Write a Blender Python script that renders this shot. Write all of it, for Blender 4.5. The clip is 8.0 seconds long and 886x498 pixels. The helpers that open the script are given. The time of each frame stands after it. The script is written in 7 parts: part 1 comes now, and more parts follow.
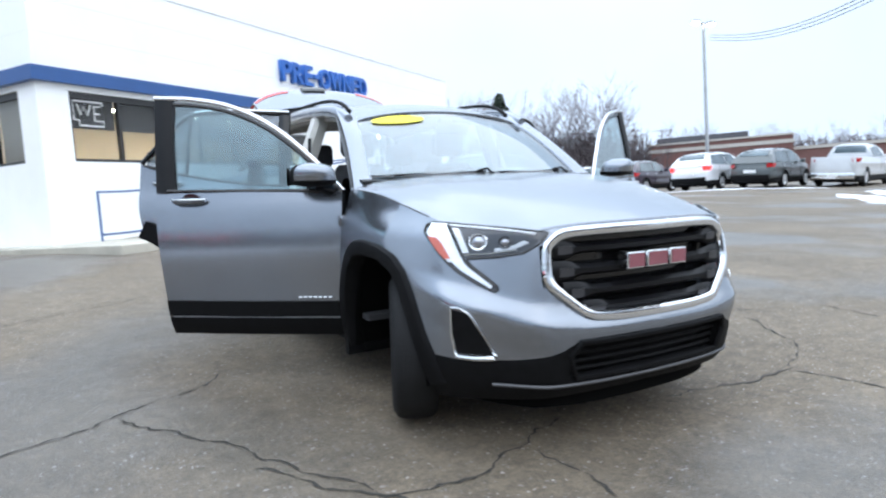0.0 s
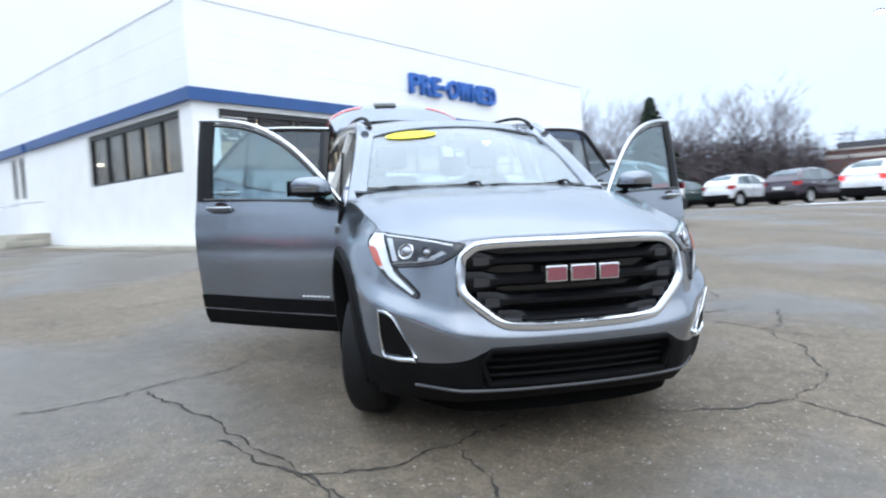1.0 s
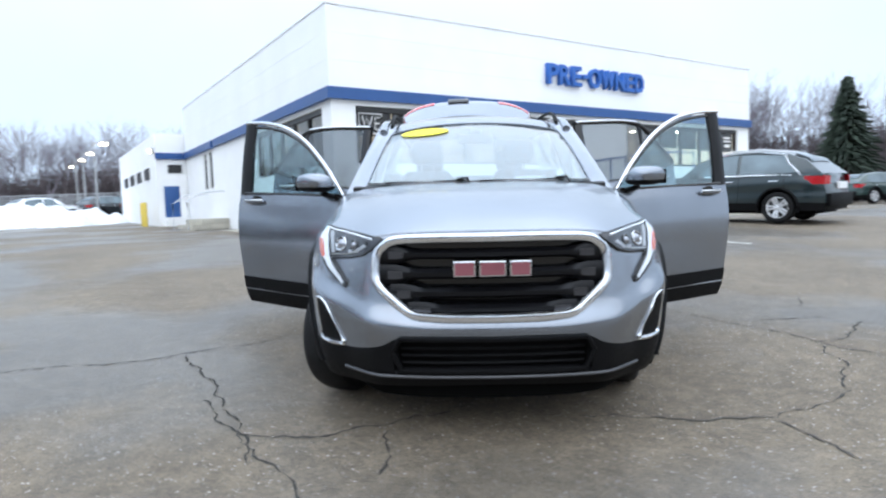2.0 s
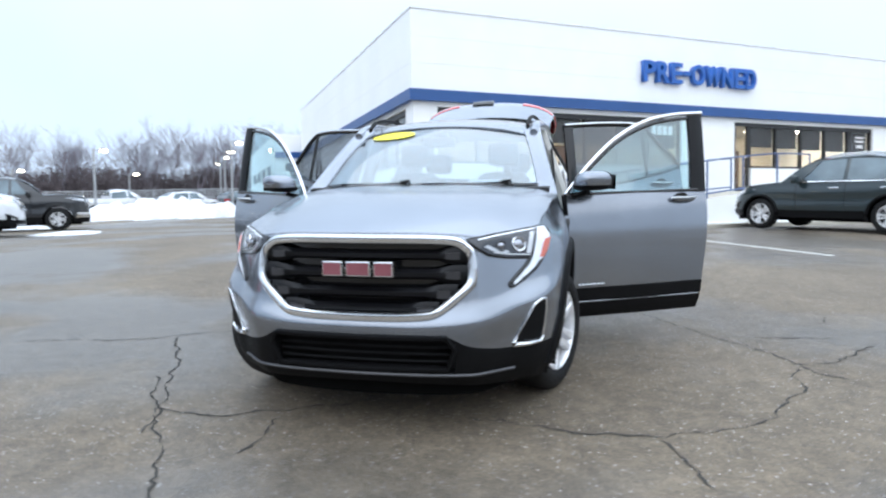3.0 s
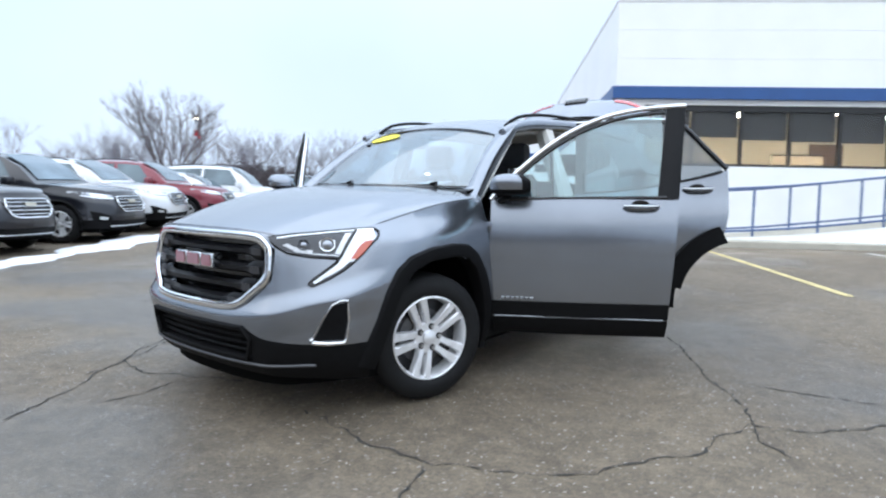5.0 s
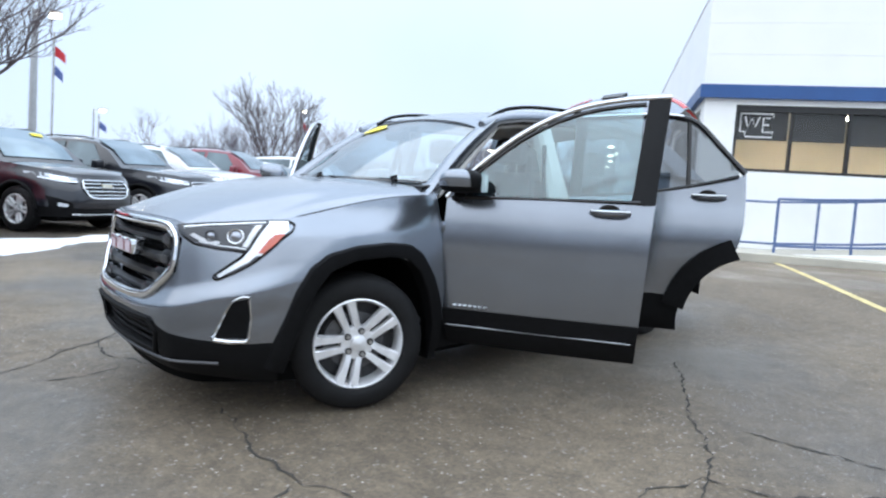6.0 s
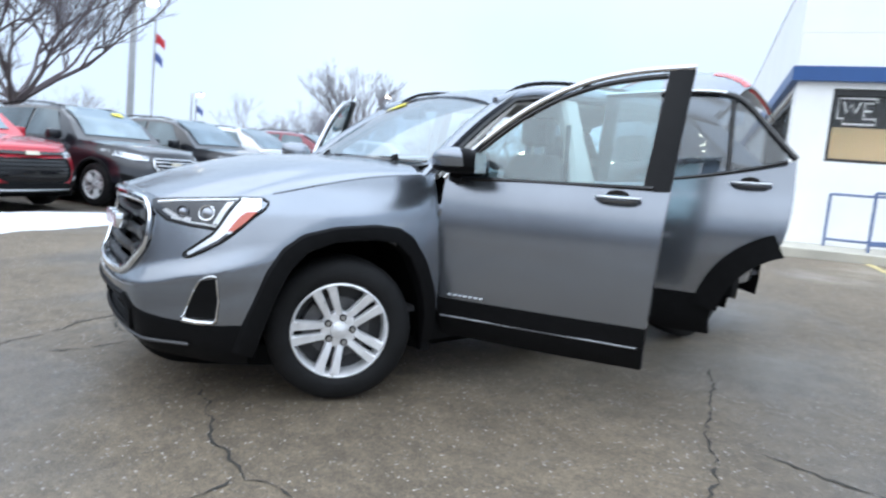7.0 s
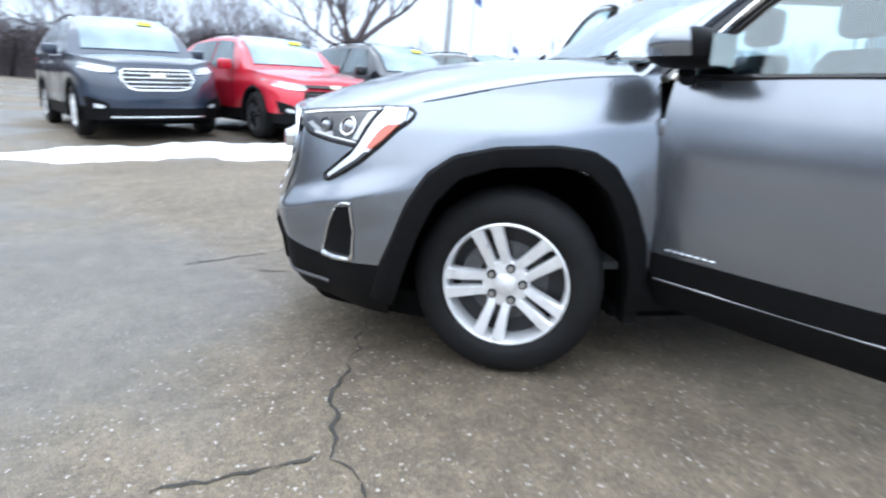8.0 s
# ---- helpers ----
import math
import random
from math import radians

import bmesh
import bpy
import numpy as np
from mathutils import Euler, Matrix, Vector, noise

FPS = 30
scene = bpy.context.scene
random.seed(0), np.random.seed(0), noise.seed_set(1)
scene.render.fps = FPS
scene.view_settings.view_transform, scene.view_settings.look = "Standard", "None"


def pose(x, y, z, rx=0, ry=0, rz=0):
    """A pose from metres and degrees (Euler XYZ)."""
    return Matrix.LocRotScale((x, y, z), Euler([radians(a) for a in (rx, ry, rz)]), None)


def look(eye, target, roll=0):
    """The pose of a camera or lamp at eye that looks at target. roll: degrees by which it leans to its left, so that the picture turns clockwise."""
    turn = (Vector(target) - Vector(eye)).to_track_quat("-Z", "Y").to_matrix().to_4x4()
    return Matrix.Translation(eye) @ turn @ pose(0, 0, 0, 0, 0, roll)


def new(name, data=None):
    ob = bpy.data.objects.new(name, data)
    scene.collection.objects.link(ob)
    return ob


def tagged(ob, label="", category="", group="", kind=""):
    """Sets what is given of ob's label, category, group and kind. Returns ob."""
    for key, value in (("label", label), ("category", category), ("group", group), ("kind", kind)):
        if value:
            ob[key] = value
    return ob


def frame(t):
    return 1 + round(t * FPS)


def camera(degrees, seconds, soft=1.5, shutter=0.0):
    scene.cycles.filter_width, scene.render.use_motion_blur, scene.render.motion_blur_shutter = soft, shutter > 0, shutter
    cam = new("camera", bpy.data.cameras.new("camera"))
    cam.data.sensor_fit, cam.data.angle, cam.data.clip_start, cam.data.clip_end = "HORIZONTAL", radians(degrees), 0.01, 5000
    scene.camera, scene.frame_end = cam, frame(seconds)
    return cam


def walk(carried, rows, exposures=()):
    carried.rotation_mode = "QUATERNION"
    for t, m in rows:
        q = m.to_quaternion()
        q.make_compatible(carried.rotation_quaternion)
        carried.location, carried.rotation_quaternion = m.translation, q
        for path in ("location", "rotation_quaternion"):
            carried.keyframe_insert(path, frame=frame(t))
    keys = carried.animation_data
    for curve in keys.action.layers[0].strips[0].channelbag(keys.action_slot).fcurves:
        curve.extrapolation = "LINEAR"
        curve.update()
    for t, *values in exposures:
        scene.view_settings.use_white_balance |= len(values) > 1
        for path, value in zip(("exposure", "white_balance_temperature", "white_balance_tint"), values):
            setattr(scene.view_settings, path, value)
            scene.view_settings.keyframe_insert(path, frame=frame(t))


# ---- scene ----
cam = camera(70.1, 8.0, soft=2.2, shutter=0.5)
PATH = [
    (0, (-2.059, -1.885, 1.199), (-1.111, -0.143, 0.946), -1.3),
    (0.5, (-1.73, -2.21, 1.209), (-0.952, -0.382, 0.982), -1.5),
    (1, (-1.247, -2.427, 1.216), (-0.747, -0.503, 0.993), -1.2),
    (1.2, (-1.051, -2.517, 1.216), (-0.677, -0.565, 0.996), -1.3),
    (2.5, (0.428, -2.755, 1.236), (0.187, -0.785, 0.987), -1.1),
    (3, (1.005, -2.703, 1.235), (0.574, -0.765, 0.998), -0.7),
    (3.5, (1.583, -2.558, 1.255), (0.981, -0.666, 1.015), 0.2),
    (4, (2.139, -2.396, 1.273), (1.33, -0.585, 1.016), 0.4),
    (4.5, (2.619, -2.07, 1.256), (1.596, -0.37, 0.999), 0.3),
    (4.7, (2.811, -1.933, 1.223), (1.688, -0.296, 0.982), 0.0),
    (5.8, (3.387, -1.049, 1.235), (1.94, 0.311, 0.998), 1.7),
    (6, (3.452, -0.891, 1.216), (1.969, 0.43, 0.978), 2.1),
    (6.5, (3.59, -0.593, 1.235), (2.02, 0.619, 0.979), 2.7),
    (7, (3.537, -0.38, 1.195), (1.899, 0.731, 0.905), 3.1),
    (7.5, (3.202, -0.061, 1.171), (1.4, 0.682, 0.723), 3.9),
    (7.7, (3.173, 0.193, 1.112), (1.294, 0.671, 0.623), 2.1),
    (8, (3.02, 0.388, 1.056), (1.098, 0.603, 0.547), 1.6),
]
# the car's stretch of the lot slopes down towards its nose: LOT lays the car's own axes into the level world
LOT = Vector((-0.01740, 0.06067, 0.99801)).rotation_difference(Vector((0, 0, 1))).to_matrix().to_4x4()
walk(cam, [(t, LOT @ look(eye, target, roll)) for t, eye, target, roll in PATH],
     exposures=[(0.0, 0.22), (1.0, 0.15), (2.5, 0.14), (4.0, 0.01), (6.0, 0.03), (6.8, 0.06), (7.5, 0.28), (8.0, 0.54)])


# ---- world and light: an overcast winter dusk ----
world = bpy.data.worlds.new("overcast_sky")
scene.world = world
world.use_nodes = True
wn = world.node_tree
wn.nodes.clear()
sky = wn.nodes.new("ShaderNodeTexSky")
sky.sky_type = "NISHITA"
sky.sun_disc = False
sky.sun_elevation, sky.sun_rotation = radians(38), radians(200)
sky.dust_density, sky.air_density, sky.ozone_density = 4.0, 1.0, 1.5
sky_scale = wn.nodes.new("ShaderNodeVectorMath")
sky_scale.operation = "SCALE"
sky_scale.inputs["Scale"].default_value = 0.07
cloud = wn.nodes.new("ShaderNodeTexNoise")
cloud.inputs["Scale"].default_value, cloud.inputs["Detail"].default_value = 1.6, 5.0
cloud_map = wn.nodes.new("ShaderNodeValToRGB")
cloud_map.color_ramp.elements[0].color = (0.755, 0.95, 1.21, 1)
cloud_map.color_ramp.elements[1].color = (0.90, 1.07, 1.31, 1)
cloud_map.color_ramp.elements[0].position, cloud_map.color_ramp.elements[1].position = 0.3, 0.7
mix = wn.nodes.new("ShaderNodeMix")
mix.data_type = "RGBA"
mix.inputs[0].default_value = 0.92
back = wn.nodes.new("ShaderNodeBackground")
back.inputs["Strength"].default_value = 1.0
out = wn.nodes.new("ShaderNodeOutputWorld")
wn.links.new(sky.outputs[0], sky_scale.inputs[0])
wn.links.new(cloud.outputs["Fac"], cloud_map.inputs[0])
wn.links.new(sky_scale.outputs[0], mix.inputs[6])
wn.links.new(cloud_map.outputs[0], mix.inputs[7])
# an overcast sky is about twice as bright overhead as at the horizon
dirs = wn.nodes.new("ShaderNodeTexCoord")
sep = wn.nodes.new("ShaderNodeSeparateXYZ")
wn.links.new(dirs.outputs["Generated"], sep.inputs[0])
rise = wn.nodes.new("ShaderNodeMapRange")
rise.interpolation_type = "SMOOTHSTEP"
rise.inputs["From Min"].default_value, rise.inputs["From Max"].default_value = 0.2, 0.95
rise.inputs["To Min"].default_value, rise.inputs["To Max"].default_value = 1.04, 2.1
wn.links.new(sep.outputs["Z"], rise.inputs["Value"])
wn.links.new(rise.outputs[0], back.inputs["Strength"])
wn.links.new(mix.outputs[2], back.inputs["Color"])
wn.links.new(back.outputs[0], out.inputs[0])
sun = new("sun", bpy.data.lights.new("sun", "SUN"))
sun.data.energy, sun.data.angle, sun.data.color = 1.7, radians(120), (1.0, 0.98, 0.95)
sun.matrix_world = look((4, -7, 24), (0, 0, 0))
scene.view_settings.exposure = 0.0

# ---- materials ----
import functools

MATS = {}


def material(name, color, rough=0.5, metal=0.0, vary=0.12, scale=8.0, bump=0.0, bump_scale=60.0, coat=0.0, fine=0.0,
             fine_scale=220.0, emit=0.0, spec=0.5, per_object=0.0, tint=None, per_island=0.0):
    """A surface with its colour broken up at two scales, and fine relief."""
    if name in MATS:
        return MATS[name]
    m = bpy.data.materials.new(name)
    MATS[name] = m
    m.use_nodes = True
    nt = m.node_tree
    b = nt.nodes["Principled BSDF"]
    b.inputs["Roughness"].default_value, b.inputs["Metallic"].default_value = rough, metal
    b.inputs["Coat Weight"].default_value = coat
    b.inputs["Coat Roughness"].default_value = 0.05
    b.inputs["Specular IOR Level"].default_value = spec
    tc = nt.nodes.new("ShaderNodeTexCoord")
    n1 = nt.nodes.new("ShaderNodeTexNoise")
    n1.inputs["Scale"].default_value, n1.inputs["Detail"].default_value = scale, 6.0
    nt.links.new(tc.outputs["Object"], n1.inputs["Vector"])
    n2 = nt.nodes.new("ShaderNodeTexNoise")
    n2.inputs["Scale"].default_value, n2.inputs["Detail"].default_value = fine_scale, 3.0
    nt.links.new(tc.outputs["Object"], n2.inputs["Vector"])
    ramp = nt.nodes.new("ShaderNodeValToRGB")
    lo = tuple(max(0, c * (1 - vary)) for c in color) + (1,)
    hi = tuple(min(1, c * (1 + vary)) for c in (tint or color)) + (1,)
    ramp.color_ramp.elements[0].color, ramp.color_ramp.elements[1].color = lo, hi
    ramp.color_ramp.elements[0].position, ramp.color_ramp.elements[1].position = 0.3, 0.7
    nt.links.new(n1.outputs["Fac"], ramp.inputs[0])
    last = ramp.outputs[0]
    if fine or per_object or per_island:
        hsv = nt.nodes.new("ShaderNodeHueSaturation")
        nt.links.new(last, hsv.inputs["Color"])
        total = None
        for amount, source in ((fine, n2.outputs["Fac"]), (per_object, None), (per_island, "island")):
            if not amount:
                continue
            if source is None:
                source = nt.nodes.new("ShaderNodeObjectInfo").outputs["Random"]
            elif source == "island":
                source = nt.nodes.new("ShaderNodeNewGeometry").outputs["Random Per Island"]
            mr = nt.nodes.new("ShaderNodeMapRange")
            mr.inputs["From Min"].default_value, mr.inputs["From Max"].default_value = (0.3, 0.7) if source == n2.outputs["Fac"] else (0, 1)
            mr.inputs["To Min"].default_value, mr.inputs["To Max"].default_value = 1 - amount, 1 + amount
            nt.links.new(source, mr.inputs["Value"])
            if total is None:
                total = mr.outputs[0]
            else:
                mul = nt.nodes.new("ShaderNodeMath")
                mul.operation = "MULTIPLY"
                nt.links.new(total, mul.inputs[0])
                nt.links.new(mr.outputs[0], mul.inputs[1])
                total = mul.outputs[0]
        nt.links.new(total, hsv.inputs["Value"])
        last = hsv.outputs[0]
    nt.links.new(last, b.inputs["Base Color"])
    if vary and not coat:
        rr = nt.nodes.new("ShaderNodeMapRange")
        rr.inputs["To Min"].default_value, rr.inputs["To Max"].default_value = max(0.02, rough * 0.8), min(1, rough * 1.2)
        nt.links.new(n1.outputs["Fac"], rr.inputs["Value"])
        nt.links.new(rr.outputs[0], b.inputs["Roughness"])
    if bump:
        nb = nt.nodes.new("ShaderNodeTexNoise")
        nb.inputs["Scale"].default_value, nb.inputs["Detail"].default_value = bump_scale, 4.0
        nt.links.new(tc.outputs["Object"], nb.inputs["Vector"])
        bp = nt.nodes.new("ShaderNodeBump")
        bp.inputs["Strength"].default_value, bp.inputs["Distance"].default_value = bump, 0.01
        nt.links.new(nb.outputs["Fac"], bp.inputs["Height"])
        nt.links.new(bp.outputs[0], b.inputs["Normal"])
    if emit:
        b.inputs["Emission Color"].default_value = (*color, 1)
        b.inputs["Emission Strength"].default_value = emit
    return m


def paint(name, color, metal=0.35, rough=0.32, coat=1.0):
    """Metallic car paint under clear coat, with a little road film."""
    return material(name, color, rough, metal, vary=0.06, scale=2.5, coat=coat, fine=0.05, fine_scale=900.0)


def glass(name, color, rough=0.02, alpha=0.5):
    """Thin window glass: part see-through, part mirror."""
    if name in MATS:
        return MATS[name]
    m = bpy.data.materials.new(name)
    MATS[name] = m
    m.use_nodes = True
    nt = m.node_tree
    nt.nodes.clear()
    o = nt.nodes.new("ShaderNodeOutputMaterial")
    t = nt.nodes.new("ShaderNodeBsdfTransparent")
    t.inputs["Color"].default_value = (*color, 1)
    g = nt.nodes.new("ShaderNodeBsdfGlossy")
    g.inputs["Roughness"].default_value = rough
    f = nt.nodes.new("ShaderNodeLayerWeight")
    f.inputs["Blend"].default_value = 0.5
    steep = nt.nodes.new("ShaderNodeMath")
    steep.operation = "POWER"
    steep.inputs[1].default_value = 4.5
    a = nt.nodes.new("ShaderNodeMath")
    a.operation = "MULTIPLY_ADD"
    a.inputs[1].default_value, a.inputs[2].default_value = 0.8, alpha
    a.use_clamp = True
    mx = nt.nodes.new("ShaderNodeMixShader")
    nt.links.new(f.outputs["Facing"], steep.inputs[0])
    nt.links.new(steep.outputs[0], a.inputs[0])
    nt.links.new(a.outputs[0], mx.inputs[0])
    nt.links.new(t.outputs[0], mx.inputs[1])
    nt.links.new(g.outputs[0], mx.inputs[2])
    nt.links.new(mx.outputs[0], o.inputs[0])
    return m


SILVER = paint("steel_grey_paint", (0.252, 0.272, 0.305), 0.86, 0.21, 0.35)
BLACK_PLASTIC = material("black_plastic", (0.0045, 0.0045, 0.005), 0.6, spec=0.12, vary=0.3, scale=30, bump=0.15, bump_scale=400)
GLOSS_BLACK = material("gloss_black", (0.008, 0.008, 0.009), 0.12, vary=0.1)
CHROME = material("chrome", (0.78, 0.79, 0.8), 0.1, 1.0, vary=0.03)
SATIN = material("satin_metal", (0.55, 0.56, 0.57), 0.3, 1.0, vary=0.05)
ALLOY = material("alloy", (0.80, 0.80, 0.81), 0.3, 0.45, vary=0.08, scale=25)
BRAKE = material("brake_iron", (0.10, 0.10, 0.105), 0.45, 0.6, vary=0.25, scale=30)
# dark tone that paints the shade in a wheel's hollows
ALLOY_SHADE = material("alloy_shade", (0.022, 0.022, 0.024), 0.45, 0.3, vary=0.2, scale=25)
RUBBER = material("tyre_rubber", (0.0085, 0.0085, 0.009), 0.66, spec=0.24, vary=0.35, scale=14, bump=0.4, bump_scale=120, fine=0.2)
# near-black for wells, underside and intake: their deep shade is in the colour
SHADE_BLACK = material("shade_black", (0.003, 0.003, 0.003), 0.95, spec=0.05, vary=0.2)
DARK_TRIM = material("dark_trim", (0.008, 0.008, 0.009), 0.45, spec=0.2, vary=0.15, scale=20)
SEAT = material("seat_cloth", (0.05, 0.05, 0.055), 0.8, vary=0.2, scale=20, bump=0.3, bump_scale=300)
BEIGE = material("cabin_lining", (0.66, 0.64, 0.6), 0.8, vary=0.08, scale=12, bump=0.2, bump_scale=260)
CARPET = material("cabin_carpet", (0.035, 0.035, 0.038), 0.95, vary=0.25, scale=20, bump=0.4, bump_scale=300)
RED_LENS = material("red_lens", (0.45, 0.015, 0.02), 0.12, vary=0.1, coat=1.0)
AMBER = material("amber_lens", (0.52, 0.10, 0.06), 0.2, vary=0.1, coat=1.0)
LAMP_DARK = material("lamp_housing", (0.028, 0.031, 0.038), 0.15, 0.4, vary=0.2, scale=30, coat=1.0)
LAMP_CLEAR = material("lamp_reflector", (0.80, 0.83, 0.87), 0.2, 0.35, vary=0.1, scale=30, coat=1.0)
BADGE_RED = material("badge_red", (0.27, 0.085, 0.105), 0.25, 0.2, vary=0.1, coat=0.6)
STICKER = material("yellow_sticker", (0.85, 0.72, 0.02), 0.5, vary=0.05)
WS_GLASS = glass("windscreen_glass", (0.62, 0.73, 0.78), 0.02, 0.22)
SIDE_GLASS = glass("side_glass", (0.74, 0.88, 0.90), 0.02, 0.13)
PRIVACY = glass("privacy_glass", (0.50, 0.53, 0.55), 0.03, 0.10)
CAR_GLASS = material("parked_car_glass", (0.10, 0.13, 0.145), 0.06, 0.55, vary=0.35, scale=1.5, spec=0.9)
SCREEN_GLASS = material("parked_windscreen", (0.22, 0.27, 0.30), 0.07, 0.85, vary=0.3, scale=1.2)


# ---- mesh helpers ----
def mesh_object(name, bm, mat, smooth=True):
    me = bpy.data.meshes.new(name)
    bmesh.ops.recalc_face_normals(bm, faces=bm.faces)
    bm.to_mesh(me)
    bm.free()
    if smooth:
        me.polygons.foreach_set("use_smooth", [True] * len(me.polygons))
        me.set_sharp_from_angle(angle=radians(38))
    me.materials.append(mat)
    return new(name, me)


def part(name, bm, mat, parent, label="", smooth=True):
    ob = mesh_object(name, bm, mat, smooth)
    ob.parent = parent
    if label:
        tagged(ob, label)
    return ob


def thing(name, label, category, group="", kind="", at=None):
    ob = new(name)
    ob.empty_display_size = 0.2
    if at is not None:
        ob.matrix_world = at
    return tagged(ob, label, category, group, kind)


def box(bm, x0, x1, y0, y1, z0, z1, bevel=0.0, m=None):
    r = bmesh.ops.create_cube(bm, size=1.0)
    vs = r["verts"]
    for v in vs:
        v.co = Vector(((x0 + x1) / 2 + v.co.x * (x1 - x0), (y0 + y1) / 2 + v.co.y * (y1 - y0), (z0 + z1) / 2 + v.co.z * (z1 - z0)))
    if bevel:
        es = list({e for v in vs for e in v.link_edges})
        r = bmesh.ops.bevel(bm, geom=es, offset=bevel, segments=2, affect="EDGES", profile=0.5)
        vs = list({v for f in r["faces"] for v in f.verts} | {v for v in vs if v.is_valid})
    if m is not None:
        for v in vs:
            v.co = m @ v.co
    return bm


def boxes(*rows, bevel=0.0):
    bm = bmesh.new()
    for r in rows:
        box(bm, *r, bevel=bevel)
    return bm


def sheet(rows, close=False, keep=None):
    """A bmesh from rows of points; keep(i, j) leaves faces out."""
    bm = bmesh.new()
    vs = [[bm.verts.new(p) for p in row] for row in rows]
    n = len(rows[0])
    for i in range(len(rows) - 1):
        for j in range(n if close else n - 1):
            if keep and not keep(i, j):
                continue
            k = (j + 1) % n
            q = (vs[i][j], vs[i][k], vs[i + 1][k], vs[i + 1][j])
            if len({tuple(round(c, 6) for c in v.co) for v in q}) == 4:
                bm.faces.new(q)
            else:
                u = []
                for v in q:
                    if not any((v.co - w.co).length < 1e-6 for w in u):
                        u.append(v)
                if len(u) == 3:
                    bm.faces.new(u)
    bmesh.ops.remove_doubles(bm, verts=bm.verts, dist=1e-5)
    bmesh.ops.delete(bm, geom=[v for v in bm.verts if not v.link_faces], context="VERTS")
    return bm


def thicken(bm, t):
    """Gives a sheet its thickness."""
    bmesh.ops.recalc_face_normals(bm, faces=bm.faces)
    bm.normal_update()
    bmesh.ops.solidify(bm, geom=list(bm.faces), thickness=t)
    return bm


def tube(pts, radius, n=8, bm=None, flat=1.0, up=(0, 0, 1), closed=False):
    """A rod along points; flat squeezes it along up."""
    bm = bm or bmesh.new()
    pts = [Vector(p) for p in pts]
    rings = []
    last = len(pts) - 1
    for i, p in enumerate(pts):
        if closed:
            d = pts[(i + 1) % len(pts)] - pts[i - 1]
        else:
            d = pts[min(i + 1, last)] - pts[max(i - 1, 0)]
        d.normalize()
        a = d.cross(Vector(up))
        if a.length < 1e-4:
            a = d.cross(Vector((1, 0, 0)))
        a.normalize()
        b = a.cross(d)
        r = radius[i] if isinstance(radius, (list, tuple)) else radius
        rings.append([bm.verts.new(p + a * r * math.cos(2 * math.pi * k / n) + b * r * flat * math.sin(2 * math.pi * k / n)) for k in range(n)])
    count = len(rings) if closed else len(rings) - 1
    for i in range(count):
        q = rings[(i + 1) % len(rings)]
        for k in range(n):
            bm.faces.new((rings[i][k], rings[i][(k + 1) % n], q[(k + 1) % n], q[k]))
    if not closed:
        bm.faces.new(rings[0][::-1])
        bm.faces.new(rings[-1])
    return bm


def prism(poly, place, depth):
    """A slab: a polygon in two numbers, laid into space by place(a, b, lift), from lift 0 to depth."""
    bm = bmesh.new()
    lo = [bm.verts.new(place(a, b, 0.0)) for a, b in poly]
    hi = [bm.verts.new(place(a, b, depth)) for a, b in poly]
    n = len(poly)
    for i in range(n):
        bm.faces.new((lo[i], lo[(i + 1) % n], hi[(i + 1) % n], hi[i]))
    f = bm.faces.new(hi)
    bmesh.ops.triangulate(bm, faces=[f])
    f = bm.faces.new(lo[::-1])
    bmesh.ops.triangulate(bm, faces=[f])
    return bm


def curve1(table, x):
    """Smooth reading of a table of (x, y) pairs."""
    xs, ys = [p[0] for p in table], [p[1] for p in table]
    if x <= xs[0]:
        return ys[0]
    if x >= xs[-1]:
        return ys[-1]
    i = max(k for k in range(len(xs) - 1) if xs[k] <= x)
    t = (x - xs[i]) / (xs[i + 1] - xs[i])
    m = [(ys[min(k + 1, len(xs) - 1)] - ys[max(k - 1, 0)]) / (xs[min(k + 1, len(xs) - 1)] - xs[max(k - 1, 0)]) for k in (i, i + 1)]
    h = xs[i + 1] - xs[i]
    return (2 * t ** 3 - 3 * t ** 2 + 1) * ys[i] + (t ** 3 - 2 * t ** 2 + t) * h * m[0] + (-2 * t ** 3 + 3 * t ** 2) * ys[i + 1] + (t ** 3 - t ** 2) * h * m[1]


def smooth(a, b, x):
    t = min(1, max(0, (x - a) / (b - a)))
    return t * t * (3 - 2 * t)


def lin(a, b, n):
    return [a + (b - a) * i / (n - 1) for i in range(n)]


def inside(poly, x, z):
    hit = False
    for (x0, z0), (x1, z1) in zip(poly, poly[1:] + poly[:1]):
        if (z0 > z) != (z1 > z) and x < (x1 - x0) * (z - z0) / (z1 - z0) + x0:
            hit = not hit
    return hit


# ---- the ground ----
def lot_z(x, y):
    """The ground's height: the lot climbs past the car to the level of the building."""
    s = (-0.01740 * x + 0.06067 * y) / 0.99801
    s = 0.62 - 0.05 * math.log1p(math.exp(min(60, (0.62 - s) / 0.05)))
    s = -0.35 + 0.05 * math.log1p(math.exp(min(60, (s + 0.35) / 0.05)))
    k = smooth(2, 8, -x)
    rise = 0.03 * min(30, 2 * math.log1p(math.exp(min(60, (y - 15) / 2))))
    return s + k * rise + 0.15 * smooth(4.5, 8.0, -x) * (1 - smooth(-2.5, 3.5, y))


def stand(x, y, turn=0.0, lift=0.0):
    """A pose on the ground, leaning with it."""
    e = 0.6
    n = Vector((lot_z(x - e, y) - lot_z(x + e, y), lot_z(x, y - e) - lot_z(x, y + e), 2 * e)).normalized()
    q = Vector((0, 0, 1)).rotation_difference(n).to_matrix().to_4x4()
    return Matrix.Translation((x, y, lot_z(x, y) + lift)) @ q @ pose(0, 0, 0, 0, 0, turn)


